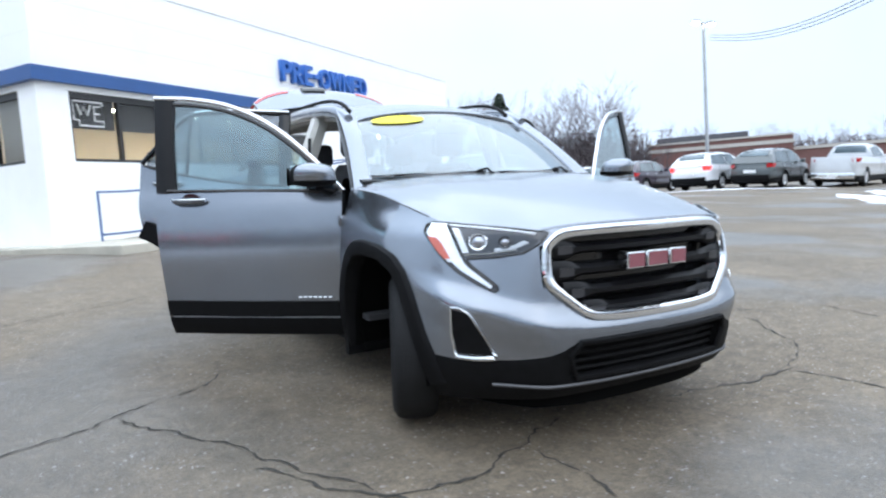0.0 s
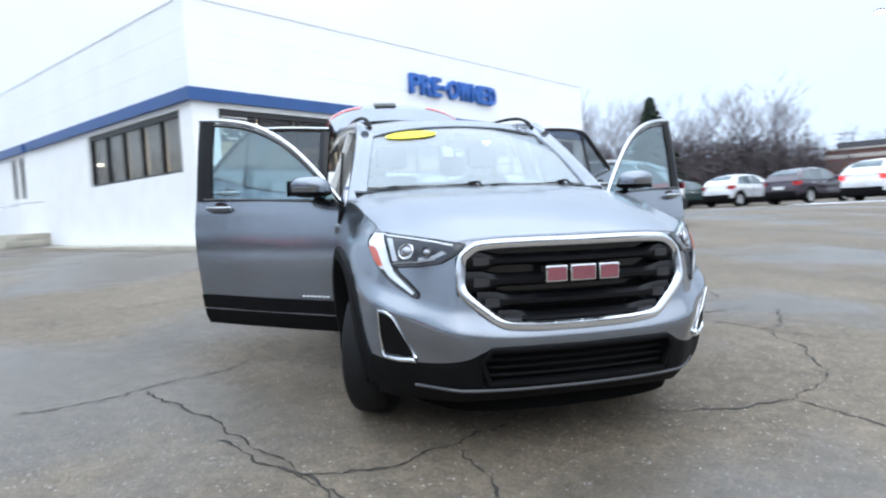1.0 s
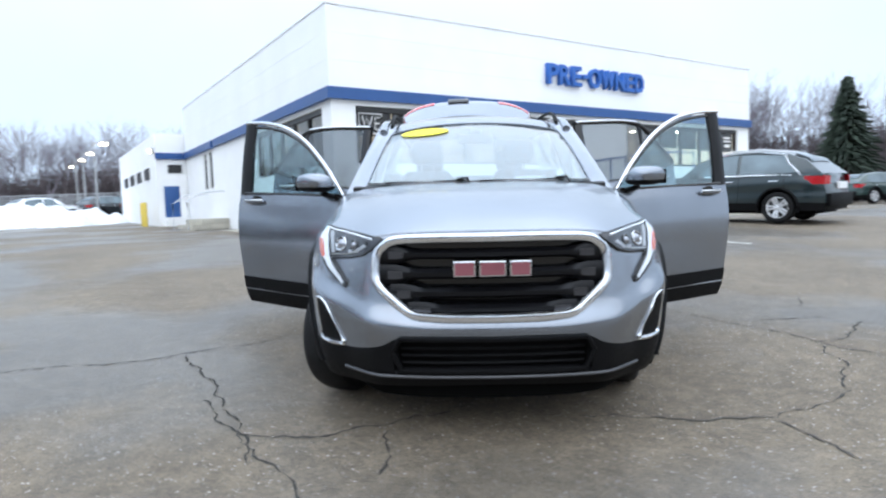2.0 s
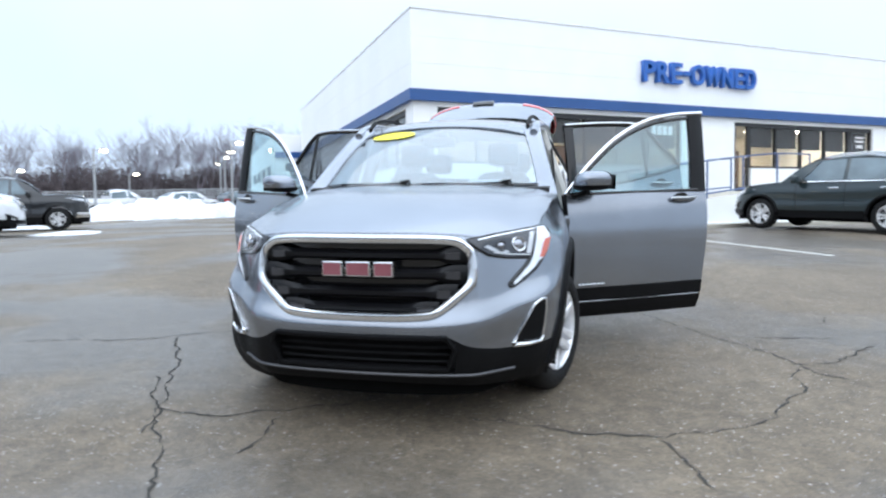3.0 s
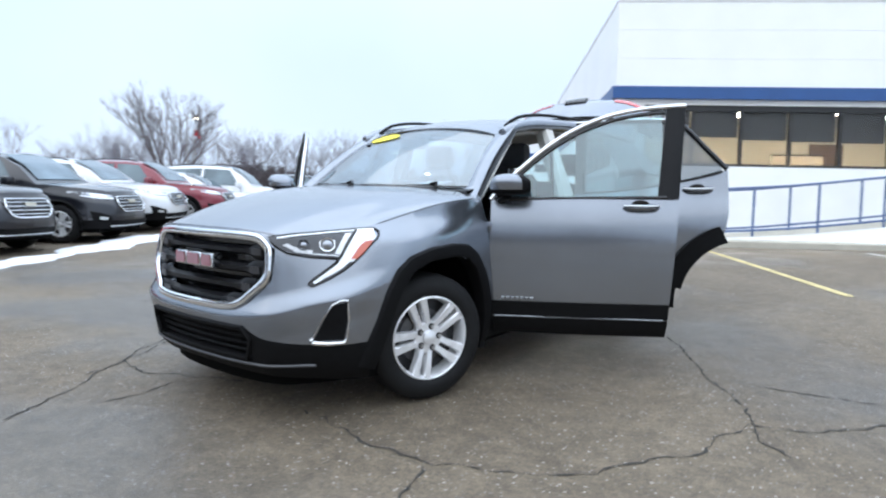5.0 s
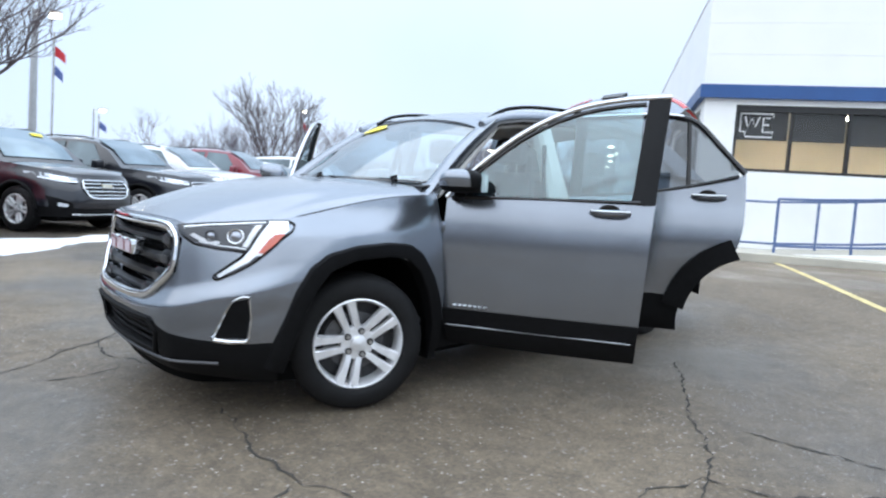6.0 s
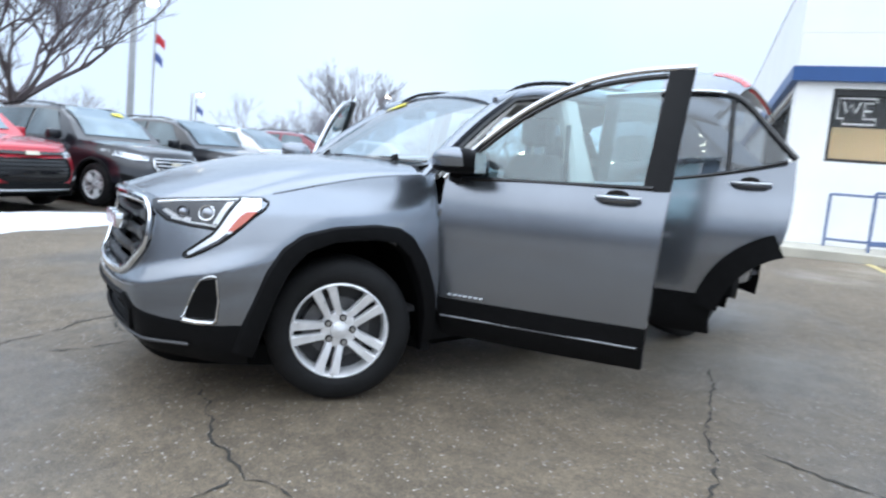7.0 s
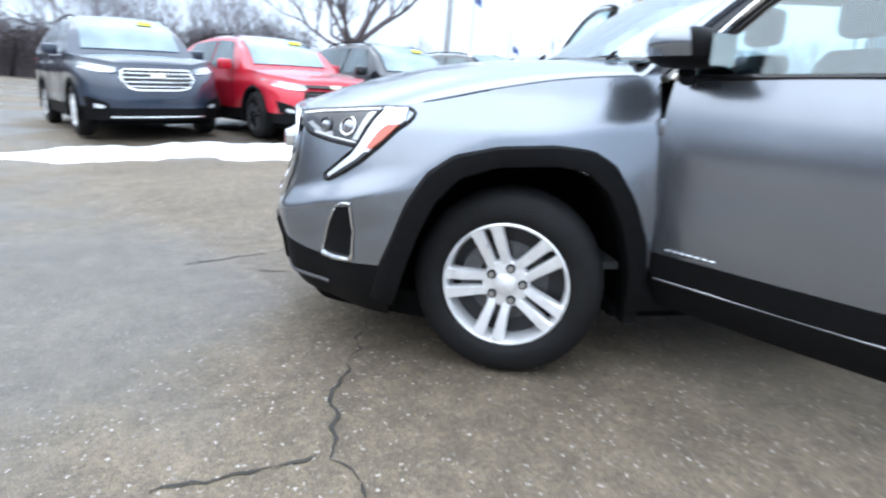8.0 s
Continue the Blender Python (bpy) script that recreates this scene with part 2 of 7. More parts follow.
def asphalt():
    m = bpy.data.materials.new("asphalt")
    m.use_nodes = True
    nt = m.node_tree
    b = nt.nodes["Principled BSDF"]
    tc = nt.nodes.new("ShaderNodeTexCoord")

    def noise_node(scale, detail, rough=0.55):
        n = nt.nodes.new("ShaderNodeTexNoise")
        n.inputs["Scale"].default_value, n.inputs["Detail"].default_value, n.inputs["Roughness"].default_value = scale, detail, rough
        nt.links.new(tc.outputs["Object"], n.inputs["Vector"])
        return n.outputs["Fac"]

    def ramp(src, p0, c0, p1, c1):
        r = nt.nodes.new("ShaderNodeValToRGB")
        r.color_ramp.elements[0].position, r.color_ramp.elements[1].position = p0, p1
        r.color_ramp.elements[0].color, r.color_ramp.elements[1].color = (*c0, 1), (*c1, 1)
        nt.links.new(src, r.inputs[0])
        return r.outputs[0]

    def blend(fac, a, c, mode="MIX"):
        x = nt.nodes.new("ShaderNodeMix")
        x.data_type, x.blend_type = "RGBA", mode
        if isinstance(fac, float):
            x.inputs[0].default_value = fac
        else:
            nt.links.new(fac, x.inputs[0])
        nt.links.new(a, x.inputs[6])
        nt.links.new(c, x.inputs[7])
        return x.outputs[2]

    base = ramp(noise_node(0.55, 8, 0.6), 0.3, (0.116, 0.092, 0.066), 0.7, (0.192, 0.156, 0.114))
    grit = ramp(noise_node(190, 2), 0.32, (0.62, 0.62, 0.62), 0.66, (1.25, 1.24, 1.22))
    col = blend(1.0, base, grit, "MULTIPLY")
    patch_tone = ramp(noise_node(9, 6, 0.7), 0.34, (0.74, 0.735, 0.72), 0.68, (1.2, 1.185, 1.16))
    col = blend(1.0, col, patch_tone, "MULTIPLY")
    stone_tone = ramp(noise_node(46, 3, 0.7), 0.36, (0.78, 0.78, 0.78), 0.7, (1.3, 1.28, 1.24))
    col = blend(1.0, col, stone_tone, "MULTIPLY")
    # pale chips of stone
    v = nt.nodes.new("ShaderNodeTexVoronoi")
    v.inputs["Scale"].default_value = 46
    warp = nt.nodes.new("ShaderNodeTexNoise")
    warp.inputs["Scale"].default_value = 60
    nt.links.new(tc.outputs["Object"], warp.inputs["Vector"])
    bend = nt.nodes.new("ShaderNodeVectorMath")
    bend.operation = "MULTIPLY_ADD"
    bend.inputs[1].default_value = (0.03, 0.03, 0.03)
    nt.links.new(warp.outputs["Color"], bend.inputs[0])
    nt.links.new(tc.outputs["Object"], bend.inputs[2])
    nt.links.new(bend.outputs[0], v.inputs["Vector"])
    chip = nt.nodes.new("ShaderNodeMath")
    chip.operation = "LESS_THAN"
    nt.links.new(v.outputs["Distance"], chip.inputs[0])
    chip.inputs[1].default_value = 0.29
    sparse = nt.nodes.new("ShaderNodeMath")
    sparse.operation = "GREATER_THAN"
    sepc = nt.nodes.new("ShaderNodeSeparateColor")
    nt.links.new(v.outputs["Color"], sepc.inputs[0])
    nt.links.new(sepc.outputs[0], sparse.inputs[0])
    sparse.inputs[1].default_value = 0.68
    both = nt.nodes.new("ShaderNodeMath")
    both.operation = "MULTIPLY"
    nt.links.new(chip.outputs[0], both.inputs[0])
    nt.links.new(sparse.outputs[0], both.inputs[1])
    pale = ramp(sepc.outputs[1], 0.2, (0.17, 0.15, 0.13), 0.95, (0.40, 0.365, 0.325))
    col = blend(both.outputs[0], col, pale)
    # damp stretches
    damp = ramp(noise_node(0.33, 5, 0.5), 0.46, (0, 0, 0), 0.58, (1, 1, 1))
    wetcol = nt.nodes.new("ShaderNodeRGB")
    wetcol.outputs[0].default_value = (0.72, 0.76, 0.83, 1)
    dark = blend(1.0, col, wetcol.outputs[0], "MULTIPLY")
    col = blend(damp, col, dark)
    nt.links.new(col, b.inputs["Base Color"])
    rr = nt.nodes.new("ShaderNodeMapRange")
    rr.inputs["To Min"].default_value, rr.inputs["To Max"].default_value = 0.75, 0.33
    nt.links.new(damp, rr.inputs["Value"])
    nt.links.new(rr.outputs[0], b.inputs["Roughness"])
    bp = nt.nodes.new("ShaderNodeBump")
    bp.inputs["Strength"].default_value, bp.inputs["Distance"].default_value = 0.5, 0.006
    nt.links.new(noise_node(170, 3), bp.inputs["Height"])
    nt.links.new(bp.outputs[0], b.inputs["Normal"])
    return m


ASPHALT = asphalt()
CRACK = material("crack_filler", (0.036, 0.033, 0.028), 0.9, vary=0.3, scale=20)
WHITE_WALL = material("white_painted_block", (0.90, 0.90, 0.89), 0.7, vary=0.03, scale=1.5, bump=0.12, bump_scale=90, fine=0.02)
WHITE_SIDING = material("white_metal_cladding", (0.90, 0.905, 0.91), 0.45, vary=0.03, scale=0.8)
BLUE = material("blue_fascia", (0.019, 0.080, 0.25), 0.4, vary=0.08, scale=2)
BLUE_SIGN = material("blue_sign_face", (0.016, 0.115, 0.43), 0.35, vary=0.06, scale=3)
BLUE_RAIL = material("blue_rail_paint", (0.09, 0.14, 0.28), 0.45, vary=0.12, scale=10)
FRAME = material("dark_window_frame", (0.02, 0.02, 0.021), 0.4, vary=0.15, scale=10)
CONCRETE = material("pale_concrete", (0.46, 0.43, 0.36), 0.85, vary=0.14, scale=2.5, bump=0.2, bump_scale=70, fine=0.06)
SNOW = material("old_snow", (0.74, 0.76, 0.79), 0.7, vary=0.16, scale=5, bump=0.7, bump_scale=14, fine=0.1, fine_scale=40)
YELLOW = material("worn_yellow_line", (0.56, 0.46, 0.22), 0.8, vary=0.25, scale=5, fine=0.25, fine_scale=60)
WHITE_LINE = material("worn_white_line", (0.55, 0.54, 0.5), 0.8, vary=0.25, scale=5, fine=0.25, fine_scale=60)
SHOP_GLASS = glass("shop_window_glass", (0.88, 0.88, 0.86), 0.02, 0.03)
POLE = material("galvanised_pole", (0.42, 0.43, 0.44), 0.45, 0.6, vary=0.1, scale=6)
BARK = material("bark", (0.085, 0.07, 0.065), 0.9, vary=0.3, scale=6, bump=0.5, bump_scale=30)
# far twigs, paler and bluer than near ones: distance haze put into the colour
HAZY_TWIG = material("hazy_bare_twigs", (0.20, 0.18, 0.207), 0.9, vary=0.25, scale=3, per_island=0.25)
FIR = material("fir_needles", (0.03, 0.045, 0.03), 0.9, vary=0.3, scale=5, per_island=0.3)
BRICK_RED = material("brick_red", (0.17, 0.085, 0.075), 0.8, vary=0.15, scale=4, bump=0.2, bump_scale=40)
STONE_BAND = material("pale_stone_band", (0.5, 0.47, 0.43), 0.8, vary=0.08, scale=4)

# one sheet of ground out to the horizon, finest round the car
axis = sorted({round(s * 1.15 * math.sinh(i / 15.5), 3) for i in range(0, 118) for s in (-1, 1)})
rows = [[(x + 1, y + 3, lot_z(x + 1, y + 3)) for x in axis] for y in axis]
ground = mesh_object("ground", sheet(rows), ASPHALT)
tagged(ground, "cracked grey asphalt car lot with damp stretches", "ground", kind="structure")


def ribbon(pts, width, lift, jitter=0.0, rng=None, ends=True):
    """A strip that lies on the ground."""
    left, right = [], []
    for i, p in enumerate(pts):
        a, c = Vector(pts[max(i - 1, 0)]), Vector(pts[min(i + 1, len(pts) - 1)])
        d = (c - a).normalized()
        n = Vector((-d.y, d.x))
        w = width * (rng.uniform(1 - jitter, 1 + jitter) if rng else 1)
        if ends and i in (0, len(pts) - 1):
            w *= 0.25
        for side, s in ((left, 1), (right, -1)):
            x, y = p[0] + n.x * w / 2 * s, p[1] + n.y * w / 2 * s
            side.append((x, y, lot_z(x, y) + lift))
    return sheet([left, right])


def wander(a, b, steps, amount, rng):
    """A broken line from a to b."""
    pts = []
    off = 0.0
    d = Vector((b[0] - a[0], b[1] - a[1]))
    n = Vector((-d.y, d.x)).normalized()
    for i in range(steps + 1):
        t = i / steps
        off += rng.uniform(-1, 1) * amount
        off *= 0.9
        k = math.sin(math.pi * t) ** 0.5 if 0 < t < 1 else 0
        pts.append((a[0] + d.x * t + n.x * off * k, a[1] + d.y * t + n.y * off * k))
    return pts


rng = random.Random(5)
CRACKS = [
    ((-3.14, 1.18), (-2.41, 1.37), (-1.80, 1.71), (-1.50, 2.0)),
    ((-2.05, 1.52), (-1.77, 1.10), (-1.41, 0.48), (-1.23, 0.16), (-1.08, -0.15)),
    ((-1.22, 0.15), (-0.75, 0.14), (-0.49, 0.25), (-0.2, 0.40)),
    ((-0.50, 0.18), (-0.46, -0.11), (-0.49, -0.28)),
    ((1.40, 3.07), (1.73, 2.58), (2.06, 2.07), (2.34, 1.62), (2.58, 1.30)),
    ((2.33, 1.60), (2.26, 1.13), (1.98, 0.62), (1.40, 0.26), (0.97, 0.24), (0.3, 0.33)),
    ((1.37, 0.22), (1.45, 0.04), (1.52, -0.2)),
    ((-0.61, -0.72), (-0.93, -0.21), (-1.21, 0.16), (-1.58, 0.63)),
    ((2.33, 1.60), (2.55, 1.65), (2.73, 1.84), (3.00, 2.13)),
    ((2.73, 2.70), (3.06, 3.08)),
    ((-2.83, 4.25), (-2.01, 4.71), (-1.47, 5.17)),
    ((3.14, 1.14), (3.12, 0.66)),
    ((2.20, 2.23), (2.80, 2.33)),
]
for line in CRACKS:
    pts = []
    for a, c in zip(line, line[1:]):
        n = max(4, int(math.hypot(c[0] - a[0], c[1] - a[1]) / 0.035))
        w = wander(a, c, n, 0.024, rng)
        pts += w if not pts else w[1:]
    ob = mesh_object("crack", ribbon(pts, 0.0095, 0.004, 0.97, rng), CRACK, False)
    tagged(ob, "dark jagged crack in the asphalt", "crack", "cracks in the asphalt", "structure")

# ---- the dealership: its own axes run along the front (a) and down the side (b) ----
CORNER = Vector((-2.8105, 11.5103, 0.749))
SITE = Matrix.Translation(CORNER) @ pose(0, 0, 0, 0, 0, 34.47)
FLOOR = -0.13          # the wall's foot, in the building's own heights
shop = thing("dealership_building", "white single-storey car dealership with blue fascia and dark windows", "building", at=SITE)


def bpart(name, bm, mat, label="", parent=None, smooth_=False):
    return part(name, bm, mat, parent or shop, label, smooth_)


LEN, DEEP = 16.5, 15.2
T = 0.3
SILL, HEAD, BAND0, BAND1, TOP = 1.5, 2.82, 2.93, 3.19, 5.02


def wall_rows(length, holes):
    """Solid stretches of a wall with window holes: below the sill, between the holes, and above."""
    rows = []
    cuts = sorted(holes)
    x = 0.0
    for a, c in cuts:
        if a > x:
            rows.append((x, a, FLOOR, BAND0))
        rows.append((a, c, FLOOR, SILL))
        rows.append((a, c, HEAD, BAND0))
        x = c
    rows.append((x, length, FLOOR, BAND0))
    return rows


for a, c, z0, z1 in wall_rows(LEN, [(0.6, 7.9), (10.5, 15.8)]):
    if (a, c) == (7.9, 10.5):          # the entrance door stands beside the broad pier
        bpart("front_wall", boxes((7.9, 9.85, 0, T, z0, z1)), WHITE_WALL)
        bpart("front_wall", boxes((9.85, 10.5, 0, T, HEAD, z1)), WHITE_WALL)
    else:
        bpart("front_wall", boxes((a, c, 0, T, z0, z1)), WHITE_WALL)
for a, c, z0, z1 in wall_rows(DEEP, [(0.55, 5.6), (10.9, 11.4), (11.7, 12.2)]):
    a = max(a, T)
    bpart("side_wall", boxes((0, T, a, c, z0, z1)), WHITE_WALL)
bpart("rear_wall", boxes((T, LEN - T, DEEP - T, DEEP, FLOOR, BAND0)), WHITE_WALL)
bpart("end_wall", boxes((LEN - T, LEN, T, DEEP, FLOOR, BAND0)), WHITE_WALL)
# blue fascia round the front and side, a hand's width proud
bpart("blue_fascia", boxes((-0.12, LEN + 0.02, -0.12, 0.0, BAND0, BAND1)), BLUE, "blue metal fascia band")
bpart("blue_fascia", boxes((-0.12, 0.0, 0.0, 10.2, BAND0, BAND1)), BLUE, "blue metal fascia band")
bpart("blue_fascia", boxes((-0.12, 0.0, 10.5, DEEP, BAND0, BAND1)), BLUE, "blue metal fascia band")
bpart("soffit", boxes((0.0, LEN, 0.0, T, BAND0 + 0.002, BAND0 + 0.02)), DARK_TRIM)
# white clad parapet: long flat boards with a thin joint between
n_board = 3
for i in range(n_board):
    z0 = BAND1 + (TOP - BAND1) * i / n_board
    z1 = BAND1 + (TOP - BAND1) * (i + 1) / n_board - 0.004
    bpart("cladding_board", boxes((-0.05, LEN, -0.05, 0.05, z0, z1)), WHITE_SIDING)
    bpart("cladding_board", boxes((-0.05, 0.05, 0.05, DEEP, z0, z1)), WHITE_SIDING)
bpart("parapet_core", boxes((0.05, LEN - 0.05, 0.05, 0.2, BAND0 + 0.03, TOP - 0.03), (0.05, 0.2, 0.2, DEEP - 0.05, BAND0 + 0.03, TOP - 0.03),
                            (LEN - 0.2, LEN - 0.05, 0.2, DEEP - 0.05, BAND0 + 0.03, TOP - 0.03), (0.2, LEN - 0.2, DEEP - 0.2, DEEP - 0.05, BAND0 + 0.03, TOP - 0.03)), WHITE_SIDING)
bpart("roof", boxes((0.2, LEN - 0.2, 0.2, DEEP - 0.2, 3.3, 3.45)), POLE, "flat grey roof")
bpart("coping", boxes((-0.07, LEN + 0.02, -0.07, 0.2, TOP, TOP + 0.035), (-0.07, 0.2, 0.2, DEEP, TOP, TOP + 0.035)), WHITE_SIDING, "thin white metal coping")


def shop_window(a, c, panes, side=False):
    w = part("window", bmesh.new(), FRAME, shop)

    def place(bm_rows):
        bm = bmesh.new()
        for r in bm_rows:
            if side:
                box(bm, r[2], r[3], r[0], r[1], r[4], r[5])
            else:
                box(bm, *r)
        return bm
    f = 0.06
    part("window_sill", place([(a, c, 0.06, 0.16, SILL, SILL + f)]), FRAME, w)
    part("window_head", place([(a, c, 0.06, 0.16, HEAD - 0.12, HEAD)]), FRAME, w)
    for i in range(panes + 1):
        x = a + (c - a - f) * i / panes
        part("mullion", place([(x, x + f, 0.06, 0.16, SILL + f, HEAD - 0.12)]), FRAME, w)
    for i in range(panes):
        x0, x1 = a + f + (c - a - f) * i / panes, a + (c - a - f) * (i + 1) / panes
        g = part("pane", place([(x0, x1, 0.105, 0.113, SILL + f, HEAD - 0.12)]), SHOP_GLASS, w)
        g.visible_shadow = False
    return w


shop_window(0.6, 7.9, 7)
shop_window(10.5, 15.8, 5)
shop_window(0.55, 5.6, 5, True)
shop_window(10.9, 11.4, 1, True)
shop_window(11.7, 12.2, 1, True)
# entrance door
door = part("entrance_door", boxes((9.87, 9.95, 0.05, 0.13, 0.8, HEAD), (10.4, 10.48, 0.05, 0.13, 0.8, HEAD), (9.95, 10.4, 0.05, 0.13, HEAD - 0.1, HEAD), (9.95, 10.4, 0.05, 0.13, 0.8, 0.95)), FRAME, shop, "dark-framed glass entrance door")
g = part("pane", boxes((9.95, 10.4, 0.08, 0.09, 0.95, HEAD - 0.1)), SHOP_GLASS, door)
g.visible_shadow = False
part("push_bar", boxes((9.96, 10.39, 0.03, 0.05, 1.8, 1.85)), SATIN, door)
part("threshold_wall", boxes((9.85, 10.5, 0.0, T, FLOOR, 0.8)), WHITE_WALL, shop)
# inside: floor, lit ceiling, back partition, blinds drawn half-way
ROOM = material("room_wall", (0.68, 0.62, 0.50), 0.8, vary=0.08, scale=0.7)
CEIL = material("room_ceiling", (0.7, 0.68, 0.62), 0.8, vary=0.04)
BLIND = material("roller_blind", (0.07, 0.066, 0.07), 0.9, vary=0.08, scale=3)
bpart("room_floor", boxes((T, LEN - T, T, DEEP - T, 0.68, 0.8)), CARPET)
bpart("room_ceiling", boxes((T, LEN - T, T, DEEP - T, 3.0, 3.1)), CEIL)
bpart("partition", boxes((T, LEN - T, 4.2, 4.3, 0.8, 3.0), (4.2, 4.3, 4.3, DEEP - T, 0.8, 3.0)), ROOM)
for a, c, n in ((0.6, 7.9, 7), (10.5, 15.8, 5)):
    for i in range(n):
        x0, x1 = a + 0.06 + (c - a - 0.06) * i / n, a + (c - a - 0.06) * (i + 1) / n
        bpart("roller_blind", boxes((x0 + 0.01, x1 - 0.01, 0.2, 0.206, 2.14 - 0.02 * i if a > 8 or i > 1 else 2.15, HEAD)), BLIND, "grey roller blind drawn half down")
for i in range(5):
    x0, x1 = 0.55 + 0.06 + (5.05 - 0.06) * i / 5, 0.55 + (5.05 - 0.06) * (i + 1) / 5
    bpart("roller_blind", boxes((0.2, 0.206, x0 + 0.01, x1 - 0.01, SILL + 0.05, HEAD)), material("pale_blind", (0.33, 0.31, 0.29), 0.9, vary=0.06), "pale roller blind drawn down")
# furniture of the showroom: low desk screens and a dark inner door
for x0, x1, y0, h in ((2.3, 3.4, 2.6, 1.75), (4.6, 5.9, 3.0, 2.05), (11.2, 12.4, 2.8, 1.85)):
    desk = thing("desk_screen", "low beige office partition in the showroom", "office partition", "desk screens", at=SITE)
    part("panel", boxes((x0, x1, y0, y0 + 0.06, 0.8, h), bevel=0.01), material("desk_screen_cloth", (0.36, 0.30, 0.23), 0.9, vary=0.1, scale=4), desk)
    part("cap", boxes((x0, x1, y0 - 0.01, y0 + 0.07, h, h + 0.03), bevel=0.006), DARK_TRIM, desk)
for x0 in (6.1, 13.6):
    part("inner_door", boxes((x0, x0 + 0.9, 4.17, 4.2, 0.8, 2.5)), material("brown_door", (0.12, 0.07, 0.045), 0.5, vary=0.2, scale=6), shop, "dark brown inner door")
for x, y in ((1.4, 2.2), (3.4, 2.2), (5.4, 2.2), (7.2, 2.2), (11.4, 2.2), (13.2, 2.2), (15.0, 2.2)):
    lamp = thing("ceiling_light", "lit square ceiling light in the showroom", "ceiling light", "ceiling lights", at=SITE @ pose(x, y, 2.97))
    part("frame", boxes((-0.31, 0.31, -0.31, 0.31, 0.0, 0.028)), POLE, lamp)
    part("diffuser", boxes((-0.28, 0.28, -0.28, 0.28, -0.015, 0.0)), material("lit_diffuser", (1.0, 0.90, 0.74), 0.5, emit=60.0), lamp)


def bars_sign(name, label, rows, mat, m, parent_label="sign", depth=0.006):
    sign = thing(name, label, parent_label, at=m)
    for r in rows:
        part("bar", boxes((r[0], r[1], -depth, 0.0, r[2], r[3])), mat, sign)
    return sign


# letters over the windows
def text_mesh(word, size, depth):
    cu = bpy.data.curves.new("letter", "FONT")
    cu.body, cu.size, cu.extrude, cu.offset = word, size, depth / 2, 0.022
    cu.align_x = "LEFT"
    ob = bpy.data.objects.new("letter", cu)
    me = bpy.data.meshes.new_from_object(ob)
    bpy.data.objects.remove(ob)
    bm = bmesh.new()
    bm.from_mesh(me)
    bpy.data.meshes.remove(me)
    return bm


sign = thing("sign_lettering", "blue raised channel letters reading PRE-OWNED on the white parapet", "sign", at=SITE)
x = 6.46
SIGN_LO, SIGN_HI = 3.74, 4.30
for ch, w in zip("PRE-OWNED", (0.46, 0.5, 0.45, 0.3, 0.52, 0.62, 0.49, 0.44, 0.46)):
    bm = text_mesh(ch, 0.8, 0.14)
    xs, ys = [v.co.x for v in bm.verts], [v.co.y for v in bm.verts]
    x0, x1, y0, y1 = min(xs), max(xs), min(ys), max(ys)
    tall = SIGN_HI - SIGN_LO
    for v in bm.verts:
        gx = (v.co.x - x0) / (x1 - x0) * (w - 0.06)
        if ch == "-":
            gz = 0.24 + (v.co.y - y0) / (y1 - y0) * 0.11
        else:
            gz = (v.co.y - y0) / (y1 - y0) * tall
        v.co = Vector((x + gx, -0.12 + v.co.z, SIGN_LO + gz))
    part("letter", bm, BLUE_SIGN, sign, smooth=False)
    x += w * 0.96
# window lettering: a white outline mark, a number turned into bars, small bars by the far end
WHITE_VINYL = material("white_vinyl", (0.82, 0.82, 0.82), 0.5, vary=0.03)
mark = thing("window_decal", "white outlined dealer mark stuck on the window glass", "decal", at=SITE @ pose(0.72, 0.098, 2.2))
for pts in (((0, .1), (0, .46), (.34, .46), (.6, .46), (.6, .40)), ((.6, .12), (.6, .0), (.1, .0), (.1, .1), (0, .1)),
            ((.08, .40), (.14, .2), (.21, .36), (.28, .2), (.35, .40)), ((.55, .38), (.42, .38), (.42, .1), (.56, .1)), ((.42, .24), (.53, .24))):
    part("stroke", tube([(a, -0.006, c) for a, c in pts], 0.017, 5), WHITE_VINYL, mark)
bars_sign("house_number", "white vinyl digits on the window glass", [(6.95 + 0.19 * i, 7.1 + 0.19 * i, 2.38, 2.63) for i in range(4)], WHITE_VINYL, SITE @ pose(0, 0.1, 0), "number")
bars_sign("window_decal", "small white lettered decal on the window glass", [(15.1, 15.5, 2.5, 2.56), (15.1, 15.5, 2.38, 2.44), (15.15, 15.45, 2.2, 2.3)], WHITE_VINYL, SITE @ pose(0, 0.1, 0), "decal")


# ---- vehicles parked about the lot ----
def arch_snap(rows, holes, keep_side=0.5):
    """Moves the points of a side panel that fall in a wheel opening out to its rim. Gives the rows and which points lay inside."""
    out, inner = [], []
    for row in rows:
        o, f = [], []
        for p in row:
            hit = False
            for cy, cz, r in holes:
                d = math.hypot(p[1] - cy, p[2] - cz)
                if d < r and abs(p[0]) > keep_side:
                    hit = True
                    k = r / max(d, 1e-4)
                    p = (p[0], cy + (p[1] - cy) * k, cz + (p[2] - cz) * k)
            o.append(p)
            f.append(hit)
        out.append(o)
        inner.append(f)
    return out, inner


def holed(rows, holes, keep_side=0.5):
    rows2, inn = arch_snap(rows, holes, keep_side)
    return sheet(rows2, keep=lambda i, j: not (inn[i][j] and inn[i + 1][j] and inn[i][j + 1] and inn[i + 1][j + 1]))


